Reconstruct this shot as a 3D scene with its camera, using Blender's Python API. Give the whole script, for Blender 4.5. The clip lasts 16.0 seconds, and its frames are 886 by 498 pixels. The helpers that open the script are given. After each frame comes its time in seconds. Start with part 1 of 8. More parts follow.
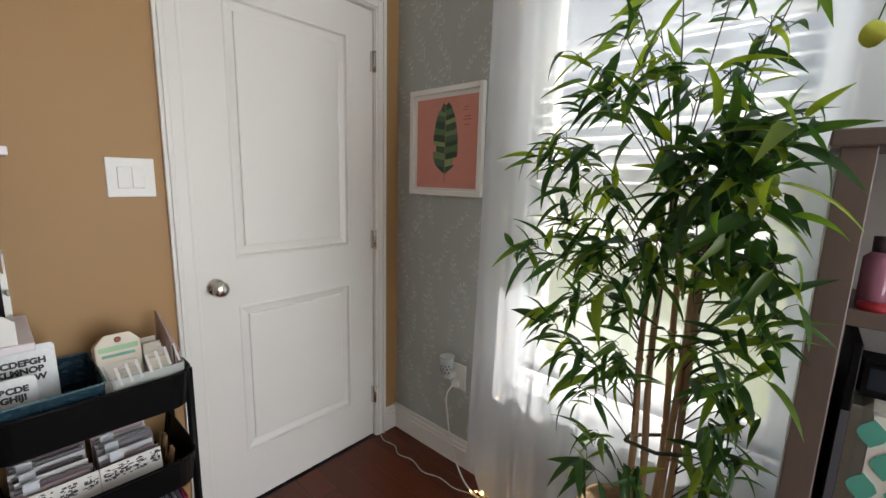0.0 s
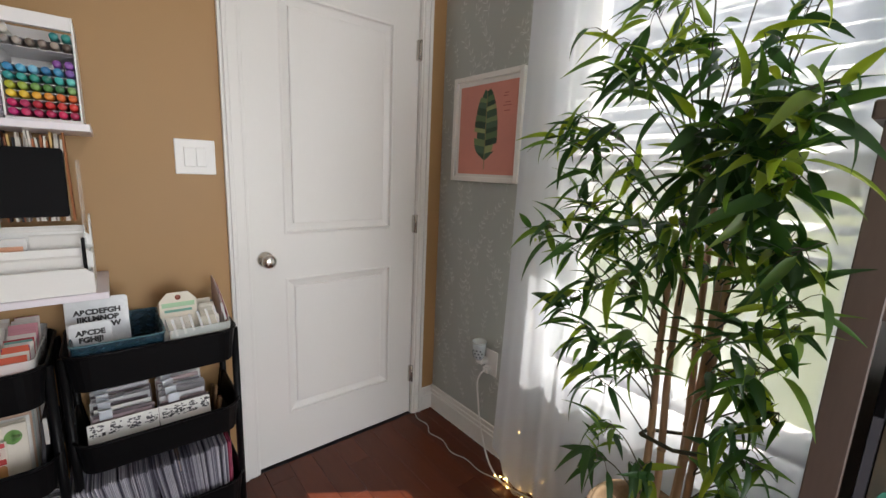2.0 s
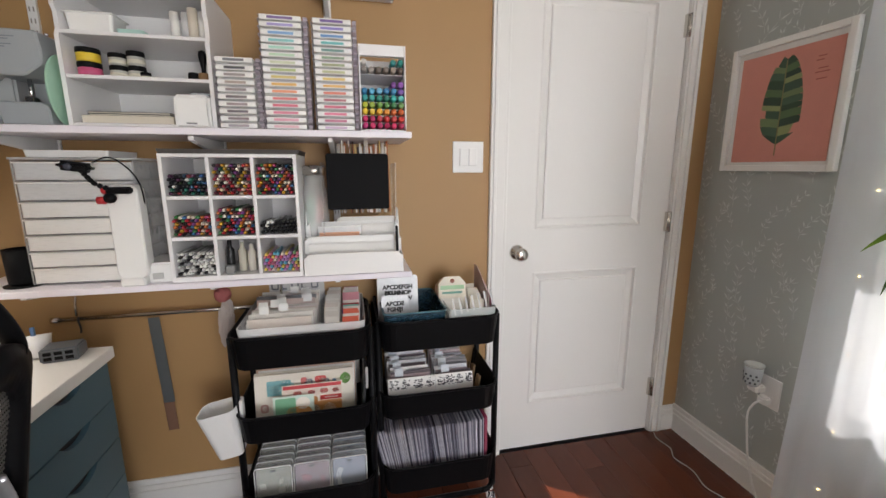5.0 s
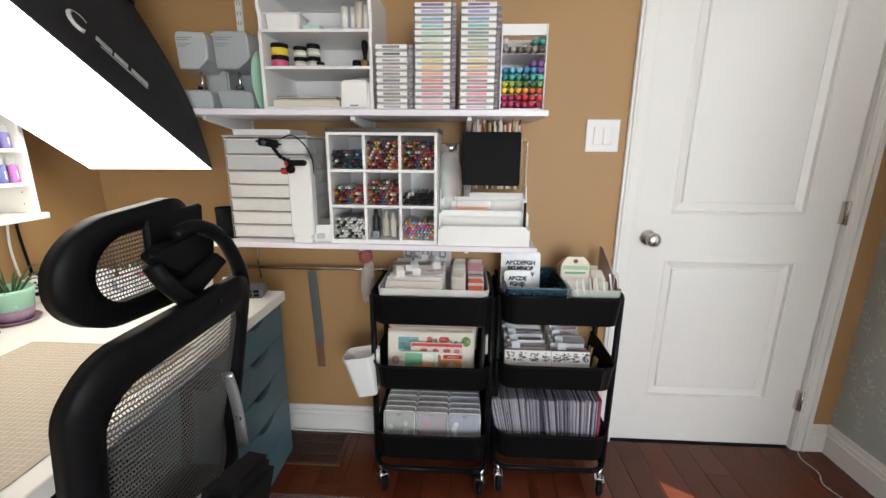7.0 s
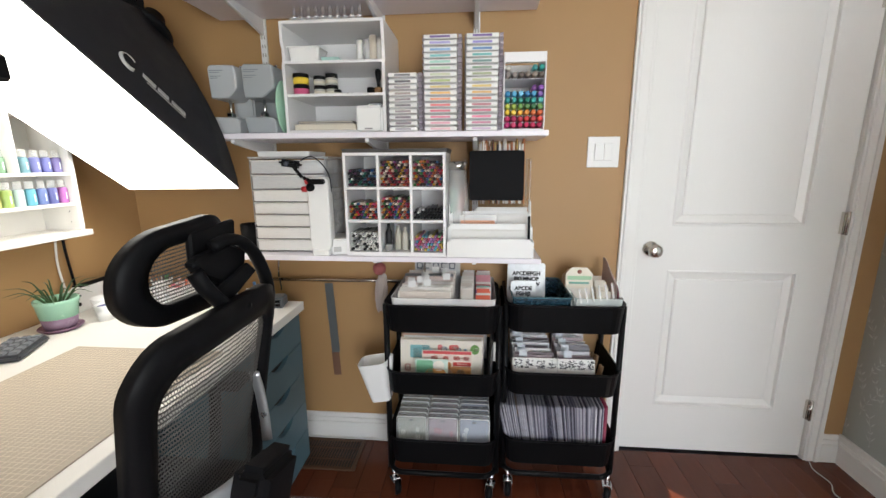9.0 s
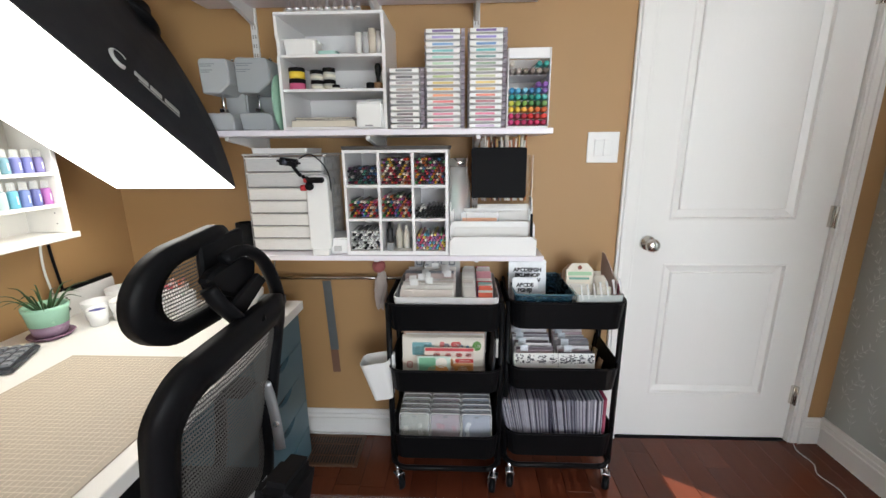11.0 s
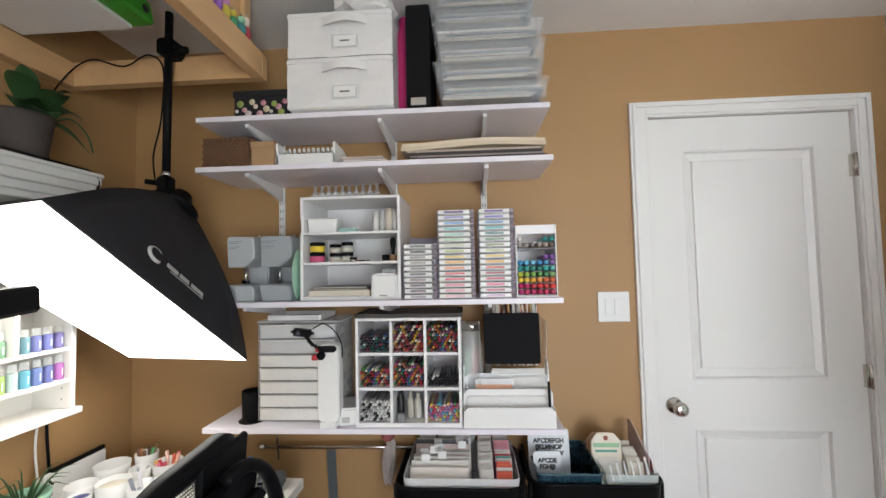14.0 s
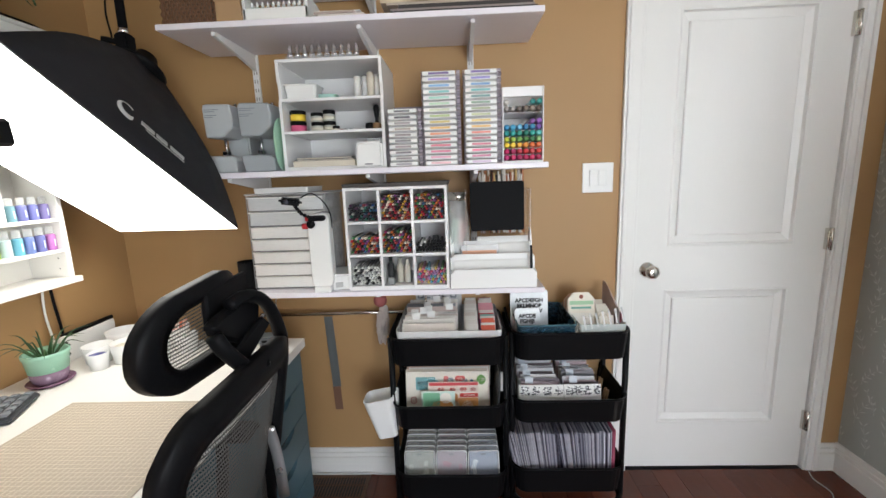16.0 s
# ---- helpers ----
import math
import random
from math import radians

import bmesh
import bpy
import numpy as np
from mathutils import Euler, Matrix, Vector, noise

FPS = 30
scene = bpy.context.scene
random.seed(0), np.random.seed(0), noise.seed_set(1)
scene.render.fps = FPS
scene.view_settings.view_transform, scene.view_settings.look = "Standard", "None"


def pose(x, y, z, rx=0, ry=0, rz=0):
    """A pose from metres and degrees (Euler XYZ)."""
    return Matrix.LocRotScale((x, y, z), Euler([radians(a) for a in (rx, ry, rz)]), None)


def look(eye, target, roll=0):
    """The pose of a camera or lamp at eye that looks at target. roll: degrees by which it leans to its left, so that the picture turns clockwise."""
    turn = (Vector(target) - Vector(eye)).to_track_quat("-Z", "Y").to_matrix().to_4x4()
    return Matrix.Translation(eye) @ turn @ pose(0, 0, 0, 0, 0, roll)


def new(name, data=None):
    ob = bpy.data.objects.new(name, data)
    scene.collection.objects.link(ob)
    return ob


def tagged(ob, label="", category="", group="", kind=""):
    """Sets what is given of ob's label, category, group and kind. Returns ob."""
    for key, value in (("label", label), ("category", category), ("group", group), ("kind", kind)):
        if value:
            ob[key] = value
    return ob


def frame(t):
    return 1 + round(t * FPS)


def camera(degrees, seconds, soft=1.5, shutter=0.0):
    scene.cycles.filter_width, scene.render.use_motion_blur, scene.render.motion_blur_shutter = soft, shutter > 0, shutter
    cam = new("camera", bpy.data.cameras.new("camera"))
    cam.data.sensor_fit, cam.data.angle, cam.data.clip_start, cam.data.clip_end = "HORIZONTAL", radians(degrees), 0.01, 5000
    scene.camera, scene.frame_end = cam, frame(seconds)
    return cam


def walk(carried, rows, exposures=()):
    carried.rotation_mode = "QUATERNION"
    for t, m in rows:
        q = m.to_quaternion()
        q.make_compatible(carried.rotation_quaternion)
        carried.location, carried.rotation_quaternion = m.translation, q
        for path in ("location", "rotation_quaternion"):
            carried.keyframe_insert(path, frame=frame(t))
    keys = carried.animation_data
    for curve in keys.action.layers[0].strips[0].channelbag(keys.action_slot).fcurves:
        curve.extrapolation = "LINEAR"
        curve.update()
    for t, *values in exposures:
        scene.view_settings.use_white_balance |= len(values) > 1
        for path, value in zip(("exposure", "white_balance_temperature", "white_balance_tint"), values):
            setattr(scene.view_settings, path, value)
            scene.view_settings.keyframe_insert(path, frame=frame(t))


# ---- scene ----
cam = camera(94.4, 16.0)
EXPOSURES = [(0.0, 2.39, 6550, 11), (2.5, 2.44, 6580, 13), (3.5, 2.48, 6550, 13), (5.0, 2.61, 6600, 14), (7.5, 2.84, 6400, 10), (9.0, 2.84, 6350, 10), (12.5, 2.83, 6200, 10), (13.5, 2.77, 6200, 10), (14.5, 2.66, 6250, 11), (16.0, 2.84, 6200, 10)]
PATH = [
    (0, (0.063, 0.031, 1.321), (-1.246, 1.505, 0.986), 1.5),
    (0.5, (0.132, 0.089, 1.304), (-1.295, 1.448, 0.962), 2.8),
    (1, (0.166, 0.094, 1.295), (-1.337, 1.366, 0.941), 2.5),
    (1.5, (0.169, 0.096, 1.286), (-1.336, 1.36, 0.919), 2.4),
    (2, (0.176, 0.097, 1.287), (-1.345, 1.342, 0.918), 2.4),
    (2.5, (0.177, 0.085, 1.277), (-1.383, 1.275, 0.888), 2.7),
    (3, (0.173, 0.033, 1.277), (-1.461, 1.11, 0.863), 2.6),
    (3.5, (0.154, 0.006, 1.273), (-1.546, 0.973, 0.857), 2.8),
    (4, (0.125, -0.017, 1.266), (-1.645, 0.823, 0.863), 3.1),
    (4.5, (0.101, -0.046, 1.26), (-1.756, 0.598, 0.886), 1.3),
    (5, (0.071, -0.105, 1.259), (-1.844, 0.324, 0.875), -0.0),
    (5.2, (0.059, -0.132, 1.252), (-1.869, 0.225, 0.859), 0.1),
    (7.3, (0.152, -0.167, 1.256), (-1.783, -0.292, 0.765), 0.8),
    (7.5, (0.169, -0.16, 1.265), (-1.764, -0.292, 0.766), 1.1),
    (8, (0.186, -0.152, 1.269), (-1.747, -0.312, 0.782), 0.9),
    (8.5, (0.2, -0.149, 1.267), (-1.74, -0.325, 0.814), 0.2),
    (9, (0.209, -0.145, 1.262), (-1.742, -0.31, 0.854), -0.3),
    (11.5, (0.186, -0.226, 1.311), (-1.752, -0.299, 0.825), -0.5),
    (12, (0.178, -0.229, 1.307), (-1.766, -0.304, 0.841), -0.9),
    (12.5, (0.171, -0.228, 1.33), (-1.79, -0.322, 0.947), -1.4),
    (13, (0.172, -0.222, 1.372), (-1.808, -0.333, 1.117), -1.3),
    (13.5, (0.164, -0.226, 1.411), (-1.829, -0.352, 1.301), -1.0),
    (14, (0.177, -0.222, 1.461), (-1.816, -0.345, 1.56), -1.2),
    (14.5, (0.196, -0.217, 1.477), (-1.794, -0.318, 1.652), -1.2),
    (15, (0.2, -0.217, 1.45), (-1.797, -0.318, 1.455), -0.9),
    (15.5, (0.202, -0.216, 1.391), (-1.785, -0.309, 1.182), -1.1),
    (16, (0.198, -0.218, 1.332), (-1.769, -0.296, 0.979), -2.0),
]
walk(cam, [(t, look(eye, target, roll)) for t, eye, target, roll in PATH], exposures=EXPOSURES)

# ---- world, sun and lights ----
# x: towards the room behind the camera; y: towards the window wall; z: up
WALL_X, WIN_Y, DESK_Y, REAR_X, CEIL = -1.47, 1.408, -1.63, 2.1, 2.407

SUN_ELEV, SUN_DIR = 47.4, Vector((0.558, 0.830))
sky_world = bpy.data.worlds.new("sky")
sky_world.use_nodes = True
scene.world = sky_world
wn = sky_world.node_tree.nodes
wsky = wn.new("ShaderNodeTexSky")
wsky.sky_type, wsky.sun_disc = "NISHITA", False
wsky.sun_elevation = radians(SUN_ELEV)
wsky.sun_rotation = math.atan2(SUN_DIR.x, SUN_DIR.y)
sky_world.node_tree.links.new(wsky.outputs[0], wn["Background"].inputs[0])
wn["Background"].inputs[1].default_value = 0.0145

sun_data = bpy.data.lights.new("sun", "SUN")
sun_data.energy, sun_data.angle, sun_data.color = 5.0, radians(0.5), (1.0, 0.94, 0.85)
sun = new("sun", sun_data)
flat = math.cos(radians(SUN_ELEV))
sun.matrix_world = look((1.5, 3.5, 5.0), Vector((1.5, 3.5, 5.0)) - Vector((SUN_DIR.x * flat, SUN_DIR.y * flat, math.sin(radians(SUN_ELEV)))))


def area_light(name, m, w, h, watts, colour):
    data = bpy.data.lights.new(name, "AREA")
    data.shape, data.size, data.size_y, data.energy, data.color = "RECTANGLE", w, h, watts, colour
    ob = new(name, data)
    ob.matrix_world = m
    return ob


# sky light standing in the window's opening
area_light("window_skylight", look((-0.32, 1.50, 1.35), (-0.32, 0.0, 1.05)), 0.75, 1.25, 1.05, (0.90, 0.95, 1.0))
# added lamp outside above the window, boosting the sky light on curtain and floor
area_light("outside_fill_lamp", look((-0.2, 3.0, 3.6), (-0.3, 1.4, 1.3)), 2.4, 2.0, 6.5, (0.88, 0.94, 1.0))
# added fill lamp in an invented, unseen rear window behind the camera
area_light("rear_fill_light", look((REAR_X + 0.03, 0.60, 1.12), (-1.0, 0.95, 0.85)), 1.25, 1.55, 10.6, (0.94, 0.97, 1.0))

# ---- small helpers ----
WORLD_OF = {}


def thing(name, loc=(0, 0, 0), label="", category="", group=""):
    """An Empty at the base of a thing."""
    ob = new(name)
    ob.empty_display_size = 0.05
    ob.location = loc
    WORLD_OF[ob] = Matrix.Translation(loc)
    return tagged(ob, label, category, group)


def mesh_of(bm, name, mats, smooth=False):
    me = bpy.data.meshes.new(name)
    bm.to_mesh(me)
    bm.free()
    for m in (mats if isinstance(mats, (list, tuple)) else [mats]):
        me.materials.append(m)
    if smooth:
        for p in me.polygons:
            p.use_smooth = True
    return me


def part(name, bm, material, parent, label="", smooth=False):
    """One mesh under a thing or part; its geometry is written in world metres."""
    me = mesh_of(bm, name, material, smooth)
    base = WORLD_OF[parent]
    me.transform(base.inverted())
    ob = new(name, me)
    ob.parent = parent
    WORLD_OF[ob] = base
    return tagged(ob, label)


def solid(name, bm, material, label="", category="", group="", kind="", smooth=False):
    """A thing or piece of setting of one mesh, with its origin at its base."""
    me = mesh_of(bm, name, material, smooth)
    co = [v.co for v in me.vertices]
    base = Vector((sum(c.x for c in co) / len(co), sum(c.y for c in co) / len(co), min(c.z for c in co)))
    me.transform(Matrix.Translation(-base))
    ob = new(name, me)
    ob.location = base
    WORLD_OF[ob] = Matrix.Translation(base)
    return tagged(ob, label, category, group, kind)


def piece(name, me, parent, loc):
    """A repeated piece that shares its mesh; loc in world metres."""
    ob = new(name, me)
    ob.parent = parent
    ob.matrix_basis = WORLD_OF[parent].inverted() @ Matrix.Translation(loc)
    return ob


def add(bm, other):
    me = bpy.data.meshes.new("tmp")
    other.to_mesh(me)
    other.free()
    bm.from_mesh(me)
    bpy.data.meshes.remove(me)
    return bm


def box(x0, x1, y0, y1, z0, z1, bev=0.002, bm=None, m=None, mi=0, seg=1):
    """A box with softened edges, added to bm (or to a new one)."""
    b = bmesh.new()
    bmesh.ops.create_cube(b, size=1)
    for v in b.verts:
        v.co = Vector(((x0 + x1) / 2 + v.co.x * (x1 - x0), (y0 + y1) / 2 + v.co.y * (y1 - y0), (z0 + z1) / 2 + v.co.z * (z1 - z0)))
    if bev:
        bmesh.ops.bevel(b, geom=b.edges[:], offset=min(bev, 0.45 * min(abs(x1 - x0), abs(y1 - y0), abs(z1 - z0))), segments=seg, affect="EDGES")
    for f in b.faces:
        f.material_index = mi
    if m:
        b.transform(m)
    return add(bm if bm is not None else bmesh.new(), b)


def turn(cx, cy, cz, rx=0, ry=0, rz=0):
    """A turn about a point."""
    return Matrix.Translation((cx, cy, cz)) @ pose(0, 0, 0, rx, ry, rz) @ Matrix.Translation((-cx, -cy, -cz))


def lathe(profile, cx, cy, cz, n=24, bm=None, m=None, mi=0):
    """A body of revolution from (radius, height) pairs about a vertical line."""
    b = bmesh.new()
    rings = []
    for r, h in profile:
        rings.append([b.verts.new((max(r, 1e-5) * math.cos(2 * math.pi * i / n), max(r, 1e-5) * math.sin(2 * math.pi * i / n), h)) for i in range(n)])
    for a, c in zip(rings, rings[1:]):
        for i in range(n):
            b.faces.new((a[i], a[(i + 1) % n], c[(i + 1) % n], c[i]))
    for ring, flip in ((rings[0], True), (rings[-1], False)):
        b.faces.new(ring[::-1] if flip else ring)
    bmesh.ops.recalc_face_normals(b, faces=b.faces[:])
    for f in b.faces:
        f.material_index, f.smooth = mi, True
    b.transform(Matrix.Translation((cx, cy, cz)) if m is None else m)
    return add(bm if bm is not None else bmesh.new(), b)


def tube(points, r, n=8, bm=None, mi=0, taper=1.0, flat=1.0):
    """A round bar along points."""
    b = bmesh.new()
    pts = [Vector(p) for p in points]
    rings = []
    side = None
    for i, p in enumerate(pts):
        d = (pts[min(i + 1, len(pts) - 1)] - pts[max(i - 1, 0)]).normalized()
        if side is None:
            side = d.cross(Vector((0, 0, 1)) if abs(d.z) < 0.9 else Vector((1, 0, 0))).normalized()
        side = (side - d * side.dot(d)).normalized()
        up = d.cross(side)
        rr = r * (1 + (taper - 1) * i / max(1, len(pts) - 1))
        rings.append([b.verts.new(p + side * rr * math.cos(2 * math.pi * k / n) + up * rr * flat * math.sin(2 * math.pi * k / n)) for k in range(n)])
    for a, c in zip(rings, rings[1:]):
        for k in range(n):
            b.faces.new((a[k], a[(k + 1) % n], c[(k + 1) % n], c[k]))
    b.faces.new(rings[0][::-1])
    b.faces.new(rings[-1])
    bmesh.ops.recalc_face_normals(b, faces=b.faces[:])
    for f in b.faces:
        f.material_index, f.smooth = mi, True
    return add(bm if bm is not None else bmesh.new(), b)


def smooth_path(points, steps=6):
    """Points along a soft curve through the given ones."""
    p = [Vector(q) for q in points]
    p = [p[0] * 2 - p[1]] + p + [p[-1] * 2 - p[-2]]
    out = []
    for i in range(1, len(p) - 2):
        for s in range(steps):
            t = s / steps
            out.append(0.5 * (2 * p[i] + (p[i + 1] - p[i - 1]) * t + (2 * p[i - 1] - 5 * p[i] + 4 * p[i + 1] - p[i + 2]) * t * t + (3 * p[i] - p[i - 1] - 3 * p[i + 1] + p[i + 2]) * t ** 3))
    return out + [p[-2]]


def rounded(w, h, r, n=5):
    """The outline of a rounded rectangle round the origin."""
    out = []
    for cx, cy, a0 in ((w / 2 - r, h / 2 - r, 0), (-w / 2 + r, h / 2 - r, 90), (-w / 2 + r, -h / 2 + r, 180), (w / 2 - r, -h / 2 + r, 270)):
        for i in range(n + 1):
            a = radians(a0 + 90 * i / n)
            out.append((cx + r * math.cos(a), cy + r * math.sin(a)))
    return out


def prism(outline, depth, m, bm=None, mi=0, bev=0.0):
    """An outline in a plane, given depth along the plane's third axis, set by m."""
    b = bmesh.new()
    low = [b.verts.new((x, y, 0)) for x, y in outline]
    f = b.faces.new(low)
    ext = bmesh.ops.extrude_face_region(b, geom=[f])
    bmesh.ops.translate(b, verts=[v for v in ext["geom"] if isinstance(v, bmesh.types.BMVert)], vec=(0, 0, depth))
    bmesh.ops.recalc_face_normals(b, faces=b.faces[:])
    if bev:
        bmesh.ops.bevel(b, geom=b.edges[:], offset=bev, segments=1, affect="EDGES")
    for fc in b.faces:
        fc.material_index = mi
    b.transform(m)
    return add(bm if bm is not None else bmesh.new(), b)


def tray(cx, cy, z0, z1, w, d, r, wall, flare=0.0, bm=None, mi=0, floor=0.004):
    """An open tray with rounded corners: d along x, w along y."""
    b = bmesh.new()
    loops = []
    for grow, z in ((-flare, z0), (0, z1), (-wall, z1), (-flare - wall, z0 + floor)):
        loops.append([b.verts.new((cx + x, cy + y, z)) for x, y in rounded(d + 2 * grow, w + 2 * grow, max(r + grow, 0.003))])
    n = len(loops[0])
    for a, c in zip(loops, loops[1:]):
        for i in range(n):
            b.faces.new((a[i], a[(i + 1) % n], c[(i + 1) % n], c[i]))
    b.faces.new(loops[0][::-1])
    b.faces.new(loops[-1])
    bmesh.ops.recalc_face_normals(b, faces=b.faces[:])
    for f in b.faces:
        f.material_index = mi
    return add(bm if bm is not None else bmesh.new(), b)


def words(text, size, m, material, name, parent, align="CENTER", bold=0.0):
    """Raised lettering in the built-in font, turned into a mesh."""
    cu = bpy.data.curves.new(name, "FONT")
    cu.body, cu.size, cu.align_x, cu.align_y, cu.extrude, cu.offset = text, size, align, "CENTER", 0.0004, bold
    tmp = new(name, cu)
    dg = bpy.context.evaluated_depsgraph_get()
    me = bpy.data.meshes.new_from_object(tmp.evaluated_get(dg))
    bpy.data.objects.remove(tmp)
    me.materials.clear()
    me.materials.append(material)
    me.transform(WORLD_OF[parent].inverted() @ m)
    ob = new(name, me)
    ob.parent = parent
    WORLD_OF[ob] = WORLD_OF[parent]
    return ob


# a plane that faces the room from the door wall: its x runs along +y, its y up
def on_wall(x, y, z):
    return Matrix(((0, 0, 1, x), (1, 0, 0, y), (0, 1, 0, z), (0, 0, 0, 1)))

# ---- materials ----
def material(name, colour, rough=0.5, metal=0.0, vary=0.08, scale=6.0, bump=0.0, bump_scale=200.0, spread=0.0, wear=0.0, coat=0.0, stretch=(1, 1, 1), sub=0.0):
    """A surface with soft stains at one scale and grain at another. spread: how far pieces differ from one another."""
    mt = bpy.data.materials.new(name)
    mt.use_nodes = True
    nt = mt.node_tree
    n, link = nt.nodes, nt.links.new
    bs = n["Principled BSDF"]
    tc = n.new("ShaderNodeTexCoord")
    mp = n.new("ShaderNodeMapping")
    mp.inputs["Scale"].default_value = stretch
    link(tc.outputs["Object"], mp.inputs[0])
    big = n.new("ShaderNodeTexNoise")
    big.inputs["Scale"].default_value, big.inputs["Detail"].default_value = scale, 4
    fine = n.new("ShaderNodeTexNoise")
    fine.inputs["Scale"].default_value, fine.inputs["Detail"].default_value = bump_scale, 3
    link(mp.outputs[0], big.inputs["Vector"])
    link(mp.outputs[0], fine.inputs["Vector"])
    hsv = n.new("ShaderNodeHueSaturation")
    hsv.inputs["Color"].default_value = (*colour, 1)
    val = n.new("ShaderNodeMath")
    val.operation = "MULTIPLY_ADD"
    link(big.outputs["Fac"], val.inputs[0])
    val.inputs[1].default_value, val.inputs[2].default_value = 2 * vary, 1 - vary
    last = val.outputs[0]
    val2 = n.new("ShaderNodeMath")
    val2.operation = "MULTIPLY_ADD"
    link(fine.outputs["Fac"], val2.inputs[0])
    val2.inputs[1].default_value = vary
    link(last, val2.inputs[2])
    sub2 = n.new("ShaderNodeMath")
    sub2.operation = "SUBTRACT"
    link(val2.outputs[0], sub2.inputs[0])
    sub2.inputs[1].default_value = vary / 2
    last = sub2.outputs[0]
    if spread:
        info = n.new("ShaderNodeObjectInfo")
        sp = n.new("ShaderNodeMath")
        sp.operation = "MULTIPLY_ADD"
        link(info.outputs["Random"], sp.inputs[0])
        sp.inputs[1].default_value = spread
        link(last, sp.inputs[2])
        last = sp.outputs[0]
    link(last, hsv.inputs["Value"])
    link(hsv.outputs[0], bs.inputs["Base Color"])
    rg = n.new("ShaderNodeMath")
    rg.operation = "MULTIPLY_ADD"
    link(big.outputs["Fac"], rg.inputs[0])
    rg.inputs[1].default_value, rg.inputs[2].default_value = 0.16, rough - 0.08
    link(rg.outputs[0], bs.inputs["Roughness"])
    bs.inputs["Metallic"].default_value = metal
    bs.inputs["Coat Weight"].default_value = coat
    if sub:
        bs.inputs["Subsurface Weight"].default_value = sub
        bs.inputs["Subsurface Radius"].default_value = (0.01, 0.01, 0.01)
    if bump:
        bp = n.new("ShaderNodeBump")
        bp.inputs["Strength"].default_value, bp.inputs["Distance"].default_value = bump, 0.001
        link(fine.outputs["Fac"], bp.inputs["Height"])
        link(bp.outputs[0], bs.inputs["Normal"])
    return mt


def clear(name, tint=(0.9, 0.93, 0.93), rough=0.15, mix=0.75):
    """Thin clear or frosted plastic: partly see-through, with gloss."""
    mt = bpy.data.materials.new(name)
    mt.use_nodes = True
    n, link = mt.node_tree.nodes, mt.node_tree.links.new
    bs = n["Principled BSDF"]
    bs.inputs["Base Color"].default_value = (*tint, 1)
    bs.inputs["Roughness"].default_value = rough
    tr = n.new("ShaderNodeBsdfTransparent")
    tr.inputs[0].default_value = (*(0.5 + 0.5 * c for c in tint), 1) if min(tint) < 0.7 else (1, 1, 1, 1)
    ns = n.new("ShaderNodeTexNoise")
    ns.inputs["Scale"].default_value = 9.0
    ra = n.new("ShaderNodeMath")
    ra.operation = "MULTIPLY"
    ra.inputs[1].default_value = 2 * rough
    ns.inputs["Roughness"].default_value = 0.3
    link(ns.outputs["Fac"], ra.inputs[0])
    link(ra.outputs[0], bs.inputs["Roughness"])
    ns.inputs["Detail"].default_value = 1.0
    mx = n.new("ShaderNodeMixShader")
    mx.inputs[0].default_value = mix
    link(bs.outputs[0], mx.inputs[1])
    link(tr.outputs[0], mx.inputs[2])
    link(mx.outputs[0], n["Material Output"].inputs[0])
    return mt


def islands(name, colours, rough=0.35, seed_scale=1.0):
    """Many small bodies in one mesh, each in one of the colours."""
    mt = bpy.data.materials.new(name)
    mt.use_nodes = True
    n, link = mt.node_tree.nodes, mt.node_tree.links.new
    geo = n.new("ShaderNodeNewGeometry")
    ramp = n.new("ShaderNodeValToRGB")
    ramp.color_ramp.interpolation = "CONSTANT"
    el = ramp.color_ramp.elements
    while len(el) < len(colours):
        el.new(0.5)
    for i, c in enumerate(colours):
        el[i].position = i / len(colours)
        el[i].color = (*c, 1)
    link(geo.outputs["Random Per Island"], ramp.inputs[0])
    link(ramp.outputs[0], n["Principled BSDF"].inputs["Base Color"])
    n["Principled BSDF"].inputs["Roughness"].default_value = rough
    return mt


def glow(name, colour, strength):
    mt = bpy.data.materials.new(name)
    mt.use_nodes = True
    bs = mt.node_tree.nodes["Principled BSDF"]
    bs.inputs["Base Color"].default_value = (0.8, 0.8, 0.8, 1)
    bs.inputs["Emission Color"].default_value = (*colour, 1)
    bs.inputs["Emission Strength"].default_value = strength
    return mt


M_TAN = material("tan_wall_paint", (0.408, 0.243, 0.104), 0.55, vary=0.06, scale=2.5, bump=0.5, bump_scale=300)
M_GREY = material("grey_wallpaper", (0.40, 0.43, 0.41), 0.7, vary=0.06, scale=5, bump=0.3, bump_scale=500)
M_SPRIG = material("pale_wallpaper_print", (0.60, 0.64, 0.615), 0.6, vary=0.1)
M_CEIL = material("white_ceiling_paint", (0.80, 0.79, 0.77), 0.8, vary=0.04, bump=0.3, bump_scale=250)
M_TRIM = material("white_trim_paint", (0.80, 0.79, 0.76), 0.35, vary=0.03, scale=4, bump=0.08, bump_scale=120)
M_DOOR = material("white_door_paint", (0.80, 0.79, 0.76), 0.32, vary=0.03, scale=3, bump=0.12, bump_scale=260, stretch=(1, 1, 0.12))
M_WOOD = material("dark_red_brown_floorboard", (0.080, 0.0205, 0.0095), 0.24, vary=0.35, scale=5, bump=0.15, bump_scale=60, spread=0.45, stretch=(0.25, 3, 1))
M_WOOD.node_tree.nodes["Principled BSDF"].inputs["Specular IOR Level"].default_value = 0.36
